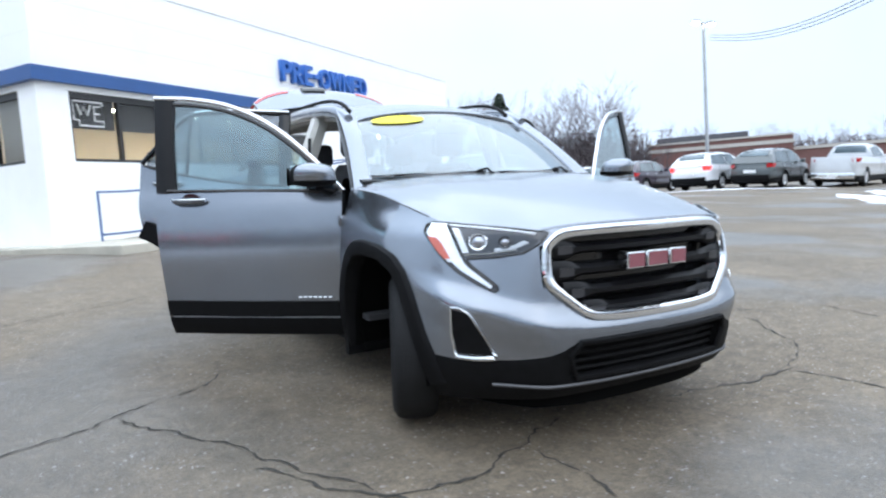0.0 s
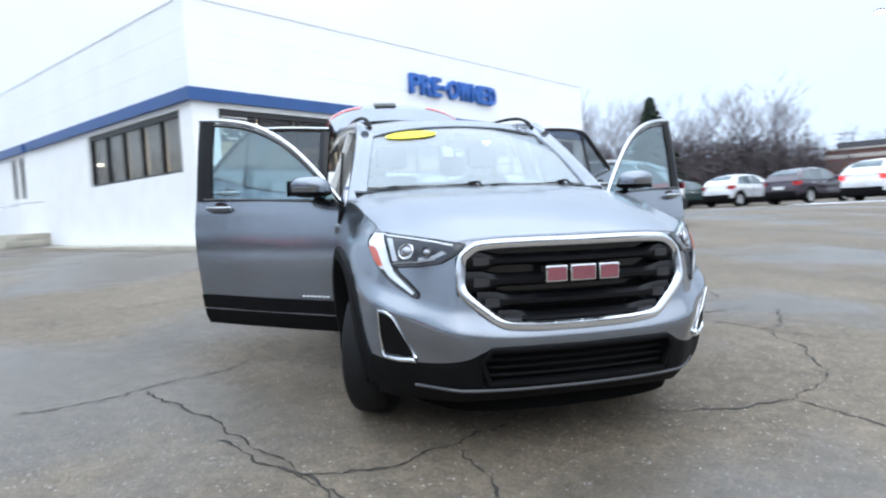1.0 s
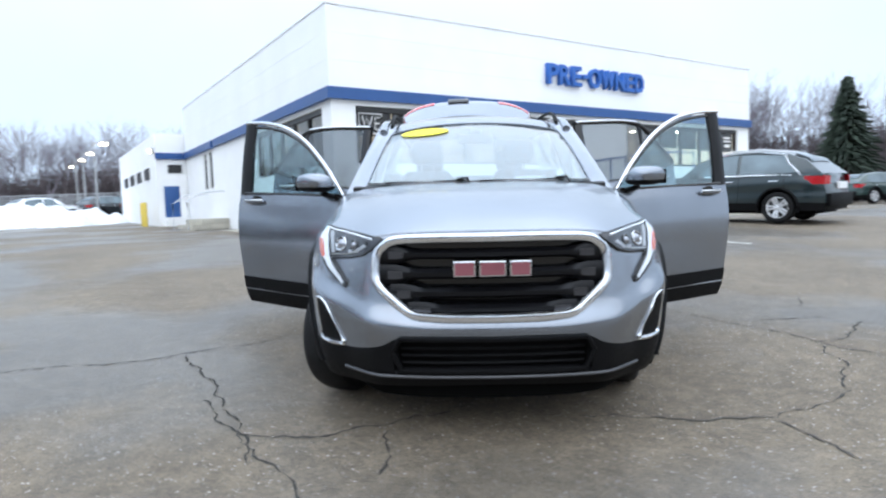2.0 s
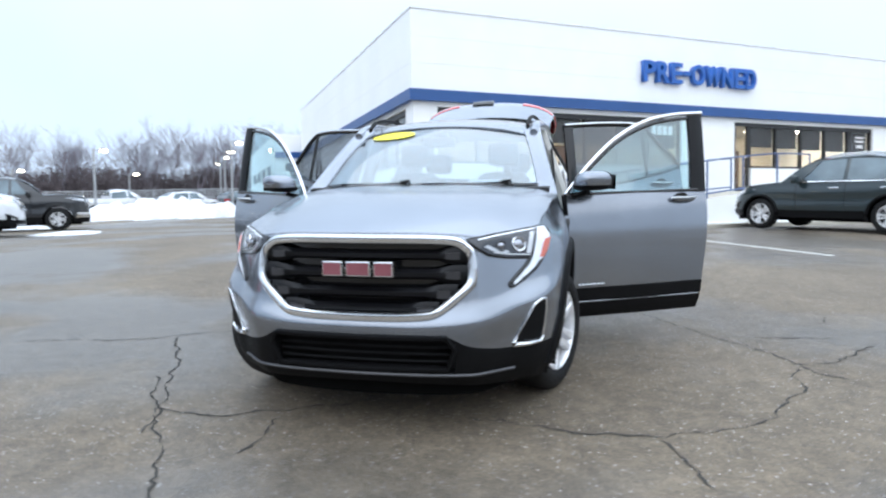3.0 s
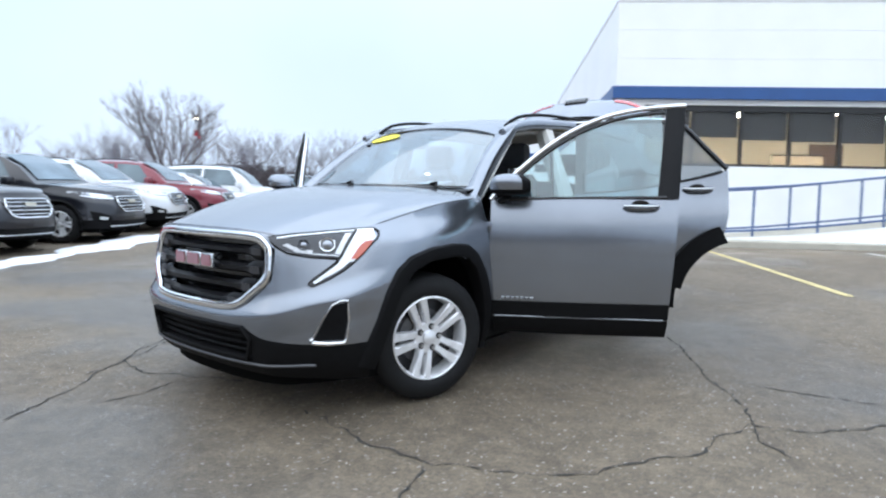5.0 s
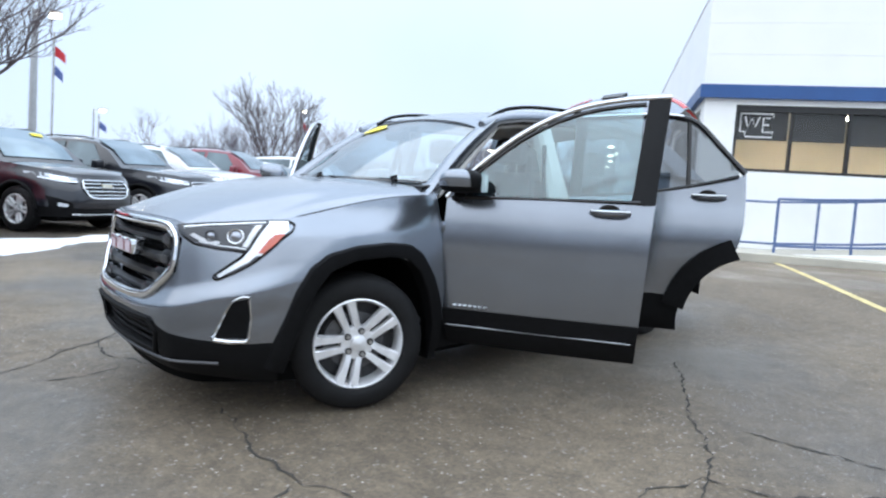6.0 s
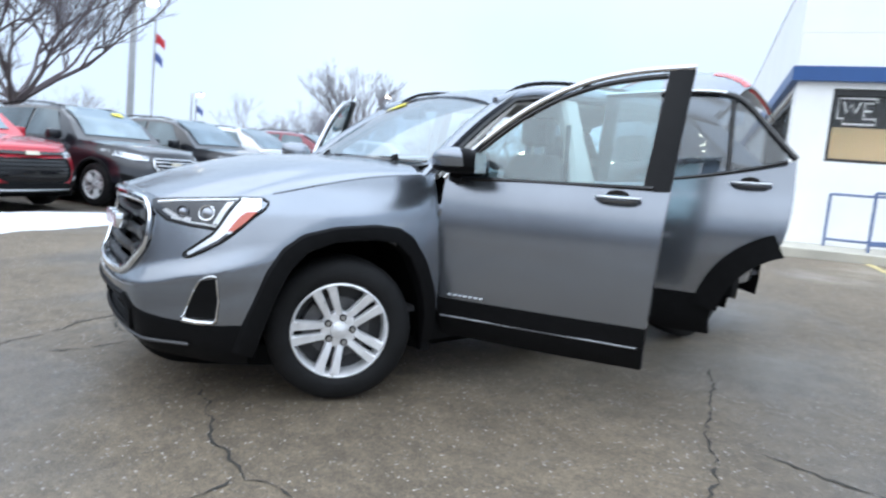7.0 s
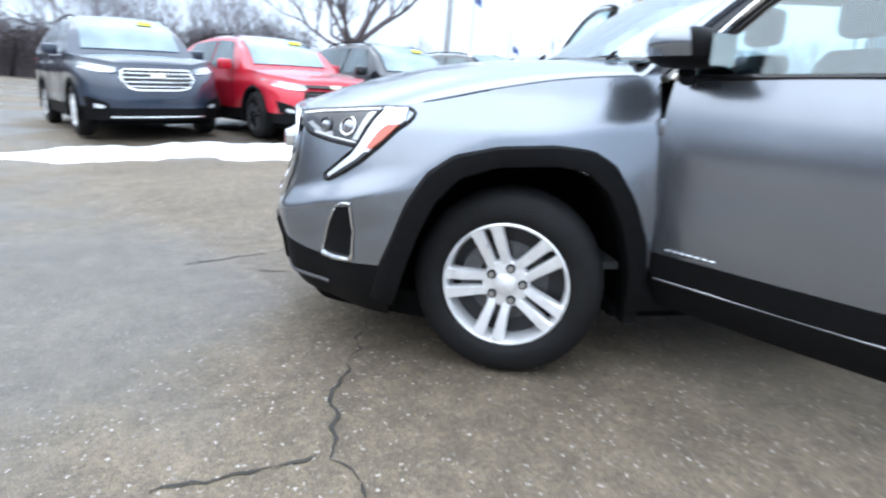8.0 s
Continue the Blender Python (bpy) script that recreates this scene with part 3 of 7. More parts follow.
def wheel(parent, x, y, z, radius, rim, width, side, spokes=5, steel=False, split=True, turn=0.0, alloy=None):
    """A tyre with a spoked rim; side is +1 where its face looks along +x."""
    hub = part("wheel", bmesh.new(), RUBBER, parent)
    alloy = alloy or ALLOY
    m = Matrix.Translation((x, y, z)) @ pose(0, 0, 0, 0, 0, turn) @ Matrix.Diagonal((side, 1, 1, 1))
    prof = [(-width, rim * 0.98), (-width, rim + 0.02), (-width * 0.97, radius * 0.93), (-width * 0.85, radius * 0.985), (-width * 0.5, radius),
            (-width * 0.2, radius * 0.988), (-width * 0.09, radius * 0.962), (-0.008, radius * 0.925), (0.002, radius * 0.88), (0.007, radius * 0.80), (0.007, rim + 0.035), (0.002, rim + 0.014), (-0.012, rim * 1.0), (-0.03, rim * 0.99)]
    n = 40
    bm = sheet([[m @ Vector((px, pr * math.cos(2 * math.pi * k / n), pr * math.sin(2 * math.pi * k / n))) for k in range(n)] for px, pr in prof], close=True)
    part("tyre", bm, RUBBER, hub)
    prof = [(-0.10, rim * 0.93), (-0.03, rim * 0.93), (-0.008, rim * 0.955), (0.0, rim * 0.985), (-0.004, rim * 1.015), (-0.02, rim * 1.01)]
    bm = sheet([[m @ Vector((px, pr * math.cos(2 * math.pi * k / n), pr * math.sin(2 * math.pi * k / n))) for k in range(n)] for px, pr in prof], close=True)
    rimp = part("rim", bm, alloy, hub)
    # dark sheet behind the rotor: the shade between the spokes, as colour
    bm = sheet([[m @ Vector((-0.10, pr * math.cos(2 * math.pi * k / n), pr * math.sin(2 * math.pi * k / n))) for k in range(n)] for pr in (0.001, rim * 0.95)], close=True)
    part("brake_disc", bm, ALLOY_SHADE, hub)
    bm = sheet([[m @ Vector((-0.085, pr * math.cos(2 * math.pi * k / n), pr * math.sin(2 * math.pi * k / n))) for k in range(n)] for pr in (rim * 0.3, rim * 0.66)], close=True)
    part("brake_rotor", thicken(bm, 0.012), BRAKE, hub)
    part("brake_caliper", sheet([[m @ Vector((px, pr * math.cos(w), pr * math.sin(w))) for w in lin(2.35, 3.25, 8)] for px, pr in ((-0.09, rim * 0.45), (-0.055, rim * 0.47), (-0.05, rim * 0.75), (-0.09, rim * 0.78))]), BRAKE, hub)
    for i in range(spokes):
        a0 = math.pi + radians(3) + 2 * math.pi * i / spokes
        for s in ((-1, 1) if split else (0,)):
            r0, r1 = rim * 0.3, rim * 0.97
            off0, off1 = s * rim * 0.118, s * rim * 0.16
            w0, w1 = (rim * 0.078, rim * 0.098) if split else (rim * 0.13, rim * 0.16)
            e = Vector((math.cos(a0), math.sin(a0)))
            q = Vector((-math.sin(a0), math.cos(a0)))
            rows = []
            for r, off, w, px in ((r0, off0, w0, -0.026), (r0 * 1.5, off0 * 1.05, w0, -0.017), ((r0 + r1) / 2, (off0 + off1) / 2, (w0 + w1) / 2, -0.012), (r1 * 0.9, off1, w1, -0.006), (r1, off1 * 1.08, w1 * 1.35, -0.004)):
                ring = []
                for du, dx in ((-1, -0.045), (-1, -0.007), (-0.72, 0.0), (0.72, 0.0), (1, -0.007), (1, -0.045)):
                    v = e * r + q * (off + du * w)
                    ring.append(m @ Vector((px + dx, v.x, v.y)))
                rows.append(ring)
            part("spoke", sheet(rows), alloy, rimp)
    bm = sheet([[m @ Vector((px, pr * math.cos(2 * math.pi * k / 24), pr * math.sin(2 * math.pi * k / 24))) for k in range(24)]
                for px, pr in ((-0.07, rim * 0.39), (-0.034, rim * 0.39), (-0.026, rim * 0.36), (-0.024, rim * 0.18), (-0.012, rim * 0.165), (-0.008, rim * 0.13), (-0.004, 0.001))], close=True)
    part("hub", bm, alloy, rimp)
    for i in range(5):
        a = math.pi + radians(3) + 2 * math.pi * (i + 0.5) / 5
        c = (rim * 0.275 * math.cos(a), rim * 0.275 * math.sin(a))
        # flat dark disc on the hub paints the shade of a lug hole
        part("lug_pocket", tube([m @ Vector((-0.030, *c)), m @ Vector((-0.0225, *c))], rim * 0.078, 10), ALLOY_SHADE, rimp)
        part("lug_nut", tube([m @ Vector((-0.024, *c)), m @ Vector((-0.012, *c))], rim * 0.048, 6), SATIN, rimp)
    return hub


def resample(pts, n):
    out = []
    cum = [0.0]
    for p, q in zip(pts, pts[1:]):
        cum.append(cum[-1] + math.hypot(q[0] - p[0], q[1] - p[1]))
    for i in range(n):
        s = cum[-1] * i / (n - 1)
        k = max(j for j in range(len(pts) - 1) if cum[j] <= s + 1e-9)
        t = (s - cum[k]) / max(1e-9, cum[k + 1] - cum[k])
        out.append((pts[k][0] + (pts[k + 1][0] - pts[k][0]) * t, pts[k][1] + (pts[k + 1][1] - pts[k][1]) * t))
    return out


PLAN = [(0, 0), (0.3, 0.015), (0.526, 0.055), (0.6, 0.105), (0.7, 0.2), (0.78, 0.265), (0.84, 0.33), (0.885, 0.42), (0.912, 0.52), (0.926, 0.66)]


def parked_car(name, label, color, m, length=4.6, width=1.84, height=1.66, wheelbase=2.72, overhang=0.9, belt=1.08, nose=0.98, kind="suv",
               wheels=True, tail_lit=False, sticker=False, rim=0.23, tyre=0.36, grille="bar", group="parked cars", chrome_line=False, alloy=None):
    """A parked car, nose at y = 0 and tail at y = length in its own axes, standing on z = 0."""
    car = thing(name, label, "car" if kind != "pickup" else "pickup truck", group, at=m)
    body_mat = paint("paint_%02d%02d%02d" % tuple(int(c * 99) for c in color), color, 0.25, 0.3)
    hw = width / 2
    k = hw / 0.93
    # plan of the flank: round the nose, down the side, round the tail
    half = [(x * k, d) for x, d in PLAN]
    side_y = lin(0.8, length - 0.55, 60)
    half += [(hw, y) for y in side_y]
    half += [(hw * 0.985, length - 0.36), (hw * 0.95, length - 0.2), (hw * 0.86, length - 0.08), (hw * 0.6, length - 0.02), (0, length)]
    cowl = overhang + 0.42
    top = [(0, nose - 0.02), (0.25, nose + 0.04), (0.6, nose + 0.075), (cowl, belt + 0.02), (cowl + 0.4, belt), (length * 0.6, belt + 0.02), (length - 0.5, belt + (0.07 if kind != "pickup" else 0.05)), (length, belt + (0.0 if kind != "pickup" else 0.05))]

    def prof(t, y, d):
        """The flank's lean: t from the sill to the shoulder."""
        z0 = 0.27
        zt = curve1(top, y) - 0.02
        z = z0 + (zt - z0) * t
        f = 1 - 0.035 * (1 - smooth(0, 0.35, t)) - 0.05 * smooth(0.72, 1.0, t) - 0.012 * math.sin(math.pi * smooth(0.3, 0.75, t))
        push = (0.15 if kind != "pickup" else 0.06) * smooth(0.58, 1.0, t) ** 1.2 - 0.04 * math.sin(math.pi * min(1, t * 1.5))
        return z, f, push

    ts = lin(0, 1, 15)
    holes = [(overhang, tyre, tyre + 0.065), (overhang + wheelbase, tyre, tyre + 0.065)]

    def flank(s):
        rows = []
        for t in ts:
            row = []
            for x, y in half:
                z, f, push = prof(t, y, 0)
                end = 1 - smooth(0.25, 1.15, y) if y < 1.2 else -0.6 * smooth(length - 0.9, length - 0.15, y)
                row.append((s * x * f, y + push * end, z))
            rows.append(row)
        return rows
    def face(x, z, lift=0.0):
        """A point on the nose, x from the middle and z high, lift off it."""
        t = min(1.0, (z - 0.27) / (nose + 0.03 - 0.29))
        _, f, push = prof(t, 0.1, 0)
        d = curve1(PLAN, min(0.926, abs(x) / f / k))
        side = smooth(0.6, 0.9, abs(x) / k)
        return Vector((x + math.copysign(lift * side, x), d + push * (1 - smooth(0.25, 1.15, d)) - lift * (1 - 0.5 * side), z))

    def on_face(lower, upper, s, lift, n=12, m=5, thick=0.014):
        lo, up = resample(lower, n), resample(upper, n)
        return thicken(sheet([[face(s * (a[0] + (c[0] - a[0]) * j / (m - 1)) * k, a[1] + (c[1] - a[1]) * j / (m - 1), lift) for a, c in zip(lo, up)] for j in range(m)]), thick)
    body = part("body", bmesh.new(), body_mat, car)
    for s in (-1, 1):
        low = flank(s)
        part("side_panel", holed(low[3:], holes, hw * 0.8), body_mat, body)
        part("sill_cladding", holed(low[:4], holes, hw * 0.8), BLACK_PLASTIC, body)
    # bonnet and deck between the flanks
    fl = flank(1)[-1]
    rows = []
    stations = [p for p in fl]
    for x, y, z in stations:
        rows.append([(x * u, y, z + 0.035 * (1 - abs(u) ** 2.2) * min(1, x / 0.5)) for u in lin(-1, 1, 13)])
    if kind == "pickup":
        bed0 = length * 0.58
        part("bonnet", sheet([r for r in rows if r[0][1] < bed0]), body_mat, body)
        part("bed_floor", boxes((-hw * 0.85, hw * 0.85, bed0, length - 0.06, 0.72, 0.76)), BLACK_PLASTIC, body)
        part("tailgate", boxes((-hw * 0.86, hw * 0.86, length - 0.1, length - 0.03, 0.66, belt + 0.03), bevel=0.012), body_mat, body)
        for s in (-1, 1):
            part("bed_side", boxes((s * hw * 0.84 - 0.02, s * hw * 0.84 + 0.02, bed0, length - 0.1, 0.7, belt + 0.02)), body_mat, body)
    else:
        part("bonnet", sheet(rows), body_mat, body)
    # cabin
    if kind == "pickup":
        c0, c1, r0, r1 = cowl, length * 0.6, cowl + 0.75, length * 0.575
    elif kind == "sedan":
        c0, c1, r0, r1 = cowl, length - 0.35, cowl + 0.85, length - 1.25
    else:
        c0, c1, r0, r1 = cowl, length - 0.1, cowl + 0.74, length - 0.80
    zb = belt - 0.01
    st = [(c0, zb, hw * 0.78), (c0 + (r0 - c0) * 0.5, zb + (height - zb) * 0.6, hw * 0.735), (r0, height - 0.05, hw * 0.68), (r0 + 0.35, height - 0.01, hw * 0.67), ((r0 + r1) / 2 + 0.2, height, hw * 0.67),
          (r1, height - 0.07, hw * 0.65), ((r1 + c1) / 2, zb + (height - zb) * 0.62, hw * 0.68), (c1, zb + 0.02, hw * 0.76)]
    fine = []
    for (a, c) in zip(st, st[1:]):
        for t in lin(0, 1, 5)[:-1]:
            fine.append(tuple(a[i] + (c[i] - a[i]) * t for i in range(3)))
    fine.append(st[-1])
    sec = []
    wb = hw * 0.93
    for y, z, w in fine:
        h = (z - zb) / (height - zb)
        base_w = wb
        ring = [(-base_w, y, zb - 0.03)]
        for t in (0.33, 0.66, 1.0):
            ring.append((-(base_w + (w - base_w) * t * h), y, zb + (z - zb) * t * (0.93 if t == 1 else 1)))
        for u in (-0.7, -0.35, 0, 0.35, 0.7):
            ring.append((w * u, y, z + 0.03 * h * (1 - u * u)))
        for t in (1.0, 0.66, 0.33):
            ring.append(((base_w + (w - base_w) * t * h), y, zb + (z - zb) * t * (0.93 if t == 1 else 1)))
        ring.append((base_w, y, zb - 0.03))
        sec.append(ring)
    part("roof", sheet(sec), body_mat, body)

    # glazing: panels just proud of the cabin
    def panel(nm, quad, mat, n=7):
        a, c, d, e = [Vector(p) for p in quad]
        part(nm, thicken(sheet([[a.lerp(c, i / n).lerp(e.lerp(d, i / n), j / n) for i in range(n + 1)] for j in range(n + 1)]), 0.006), mat, car)

    def cab(y, h):
        """Half width of the cabin and its height at a station."""
        for a, c in zip(fine, fine[1:]):
            if a[0] <= y <= c[0]:
                t = (y - a[0]) / (c[0] - a[0])
                z, w = a[1] + (c[1] - a[1]) * t, a[2] + (c[2] - a[2]) * t
                break
        else:
            z, w = fine[-1][1:]
        zz = zb + h * (z - zb)
        hh = (z - zb) / (height - zb)
        return wb + (w - wb) * h * hh, zz, z
    lift = 0.012
    def screen(nm, stations, mat, dy, wide):
        """A pane that follows the cabin's own curve."""
        rows_ = [[(w * wide * u, y + dy, z + 0.03 * (z - zb) / (height - zb) * (1 - (wide * u) ** 2) + 0.012) for u in lin(-1, 1, 11)] for y, z, w in stations]
        part(nm, thicken(sheet(rows_), 0.006), mat, car)
    screen("windscreen", fine[1:9], SCREEN_GLASS, -0.01, 0.93)
    screen("rear_window", fine[-8:-3] if kind != "pickup" else fine[-8:-2], CAR_GLASS, 0.01, 0.9)
    mid = c0 + (c1 - c0) * 0.44
    for s in (-1, 1):
        for nm, ya, yb_, yc, yd in (("side_window", c0 + 0.42, mid - 0.03, mid - 0.05, r0 + 0.02), ("side_window", mid + 0.04, (r1 + c1) / 2 - (0.1 if kind != "pickup" else -0.02), r1 - 0.06 if kind != "pickup" else c1 - 0.12, mid + 0.03)):
            q = []
            for y, h in ((ya, 0.07), (yb_, 0.07), (yc, 0.86), (yd, 0.86)):
                w_, zz, z = cab(min(max(y, c0 + 0.01), c1 - 0.01), h)
                q.append((s * (w_ + lift), y, zz))
            panel(nm, q, CAR_GLASS)
    # lamps
    for s in (-1, 1):
        hl = part("headlight", on_face([(0.50, nose - 0.155), (0.68, nose - 0.15), (0.80, nose - 0.12), (0.895, nose - 0.06)], [(0.49, nose - 0.095), (0.68, nose - 0.06), (0.80, nose - 0.035), (0.90, nose - 0.02)], s, 0.012), material("parked_headlight", (0.34, 0.36, 0.39), 0.14, 0.5, vary=0.5, scale=14, coat=1.0), car)
        part("lamp_core", on_face([(0.60, nose - 0.135), (0.76, nose - 0.115)], [(0.60, nose - 0.085), (0.76, nose - 0.06)], s, 0.017, 6, 4), LAMP_CLEAR, hl)
        part("daylight_strip", on_face([(0.52, nose - 0.163), (0.70, nose - 0.158), (0.86, nose - 0.105)], [(0.52, nose - 0.15), (0.70, nose - 0.146), (0.86, nose - 0.09)], s, 0.016, 10, 3), LAMP_CLEAR, hl)
        bm = sheet([[(s * (x * f + 0.012), y, z2) for x, y, f in ((hw * 0.70, length - 0.02, 1), (hw * 0.86, length - 0.07, 1), (hw * 0.955, length - 0.2, 0.995), (hw * 0.965, length - 0.42, 0.99))] for z2 in (belt - 0.2, belt - 0.12, belt - 0.03)])
        lens = material("lit_red_lens", (0.8, 0.03, 0.03), 0.15, emit=2.5) if tail_lit else RED_LENS
        part("tail_light", thicken(bm, 0.02), lens, car)
        mir = bmesh.new()
        box(mir, s * hw - 0.02 if s > 0 else -hw - 0.2, hw + 0.2 if s > 0 else -hw + 0.02, cowl + 0.34, cowl + 0.48, belt - 0.02, belt + 0.14, bevel=0.035)
        part("door_mirror", mir, body_mat, car)
        for a in (cowl + 0.36, mid + 0.03, mid + 0.95):
            rows_ = flank(s)
            line = []
            for row in rows_[3:]:
                best = min(row, key=lambda p: abs(p[1] - a))
                line.append((best[0] * 1.003, a, best[2]))
            if kind != "pickup" or a < mid + 0.5:
                part("door_seam", tube(line, 0.005, 4), GLOSS_BLACK, body)
        for a in (mid - 0.18, mid + 0.75):
            if kind == "pickup" and a > mid:
                continue
            part("door_handle", boxes((s * hw * 0.965 - 0.025, s * hw * 0.965 + 0.025, a - 0.1, a + 0.1, belt - 0.14, belt - 0.105), bevel=0.01), CHROME if color[0] < 0.3 else body_mat, car)
    for s in (-1, 1):
        pocket = part("fog_pocket", on_face([(0.60, 0.40), (0.72, 0.40), (0.84, 0.43)], [(0.62, 0.50), (0.74, 0.56), (0.86, 0.60)], s, 0.010), BLACK_PLASTIC, car)
        part("fog_lamp", on_face([(0.66, 0.435), (0.76, 0.445)], [(0.66, 0.475), (0.76, 0.50)], s, 0.016, 5, 4), LAMP_CLEAR, pocket)
        if chrome_line:
            line = []
            for y in lin(c0 + 0.42, (r1 + c1) / 2 - 0.05, 14):
                w_, zz, z = cab(y, 0.03)
                line.append((s * (w_ + 0.02), y, zz))
            for y, h_ in ((r1 + 0.02, 0.6), (r1 - 0.06, 0.9), (r1 - 0.6, 0.93), (mid, 0.93), (r0 + 0.05, 0.92)):
                w_, zz, z = cab(y, h_)
                line.append((s * (w_ + 0.02), y, zz))
            part("window_trim", tube(line, 0.012, 5, closed=True), CHROME, car)
    # grille and lower intake
    if grille == "bar":
        hexa = [(0.28, nose - 0.40), (0.38, nose - 0.37), (0.455, nose - 0.25), (0.43, nose - 0.14), (0.39, nose - 0.12)]
        heights = lin(nose - 0.35, nose - 0.17, 4)
    else:
        hexa = [(0.40, 0.42), (0.50, 0.46), (0.56, 0.58), (0.54, nose - 0.20), (0.50, nose - 0.18)]
        heights = lin(0.47, nose - 0.23, 5)
    wide = lambda z: curve1([(c, a) for a, c in hexa], z) * k
    rows_ = [[face(wide(z) * u, z, 0.008) for u in lin(-1, 1, 15)] for z in lin(hexa[0][1], hexa[-1][1], 9)]
    g = part("grille", thicken(sheet(rows_), 0.016), GLOSS_BLACK, car)
    for z in heights:
        part("grille_bar", tube([face(wide(z) * u, z, 0.018) for u in lin(-0.99, 0.99, 17)], 0.006, 6), CHROME if grille == "bar" else BLACK_PLASTIC, g)
    loop = [(a, c) for a, c in hexa] + [(-a, c) for a, c in hexa[::-1]]
    part("grille_frame", tube([face(a * k, c, 0.018) for a, c in resample(loop + loop[:1], 61)[:-1]], 0.012, 6, closed=True), CHROME if grille == "bar" else BLACK_PLASTIC, g)
    if grille != "bar":
        part("nose_slit", on_face([(0.0, nose - 0.125), (0.55, nose - 0.12)], [(0.0, nose - 0.085), (0.55, nose - 0.08)], 1, 0.012), GLOSS_BLACK, g)
        part("nose_slit", on_face([(0.0, nose - 0.125), (0.55, nose - 0.12)], [(0.0, nose - 0.085), (0.55, nose - 0.08)], -1, 0.012), GLOSS_BLACK, g)
    zb_ = (heights[2] + heights[3]) / 2 if grille == "bar" else nose - 0.105
    part("front_badge", thicken(sheet([[face(x, zb_ + dz, 0.03) for x in lin(-0.1, 0.1, 5)] for dz in (-0.026, 0.0, 0.026)]), 0.014), material("pale_badge", (0.45, 0.42, 0.34), 0.3, 0.8), g)
    part("lower_intake", on_face([(-0.58, 0.30), (0.58, 0.30)], [(-0.52, 0.41), (0.52, 0.41)], 1, 0.008, 15, 4), BLACK_PLASTIC, car)
    if kind == "pickup":
        part("front_bumper", on_face([(-0.88, 0.44), (0.88, 0.44)], [(-0.88, 0.62), (0.88, 0.62)], 1, 0.03, 21, 5, 0.03), CHROME, car, "chrome front bumper")
    else:
        part("skid_trim", tube([face(x * k, 0.315, 0.016) for x in lin(-0.6, 0.6, 17)], 0.012, 6), SATIN, car)
    if kind == "suv":
        for s in (-1, 1):
            ys_ = lin(r0 + 0.1, r1 - 0.02, 14)
            rl = []
            for i, y in enumerate(ys_):
                w_, zz, z = cab(y, 1.0)
                rl.append((s * (w_ - 0.05), y, z + 0.02 * min(1, i / 2, (13 - i) / 2) + 0.004))
            part("roof_rail", tube(rl, 0.014, 6), SATIN if chrome_line else BLACK_PLASTIC, car)
    part("rear_bumper", boxes((-hw * 0.84, hw * 0.84, length - 0.05, length + 0.04, 0.34, 0.62), bevel=0.04), BLACK_PLASTIC if kind != "pickup" else CHROME, car)
    part("number_plate", boxes((-0.26, 0.26, length + 0.0, length + 0.045, 0.7, 0.84) if kind != "pickup" else (-0.16, 0.16, length + 0.02, length + 0.05, 0.42, 0.56)), WHITE_VINYL, car)
    part("underbody", boxes((-hw * 0.8, hw * 0.8, 0.25, length - 0.25, 0.2, 0.55)), SHADE_BLACK, car)
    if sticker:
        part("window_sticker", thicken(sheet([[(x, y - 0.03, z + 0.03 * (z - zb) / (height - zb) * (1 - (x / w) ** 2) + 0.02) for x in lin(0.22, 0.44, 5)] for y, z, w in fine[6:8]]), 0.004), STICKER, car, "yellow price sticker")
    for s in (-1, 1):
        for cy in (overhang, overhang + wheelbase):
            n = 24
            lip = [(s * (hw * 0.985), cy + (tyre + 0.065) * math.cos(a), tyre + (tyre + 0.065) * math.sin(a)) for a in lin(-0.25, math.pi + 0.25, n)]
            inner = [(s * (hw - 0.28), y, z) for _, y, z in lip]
            part("wheel_arch", sheet([lip, inner]), SHADE_BLACK, body)
            if kind == "suv":
                part("arch_trim", tube(lip, 0.03, 6, flat=1.0), BLACK_PLASTIC, body)
            wheel(car, s * (hw - 0.02), cy, tyre, tyre, rim, 0.22, s, split=wheels, alloy=alloy)
    return car


def beside(px, py, heading, lx, ly, lift=0.0):
    """The pose of a car whose own point (lx, ly) stands at (px, py); heading: degrees, the way its nose points from +x."""
    turn = heading + 90
    c, s_ = math.cos(radians(turn)), math.sin(radians(turn))
    ox, oy = px - (lx * c - ly * s_), py - (lx * s_ + ly * c)
    # lean with the ground under the middle of the car
    cx, cy = ox - 2.3 * s_, oy + 2.3 * c
    base = stand(cx, cy, turn)
    return base @ pose(0, -2.3, 0)


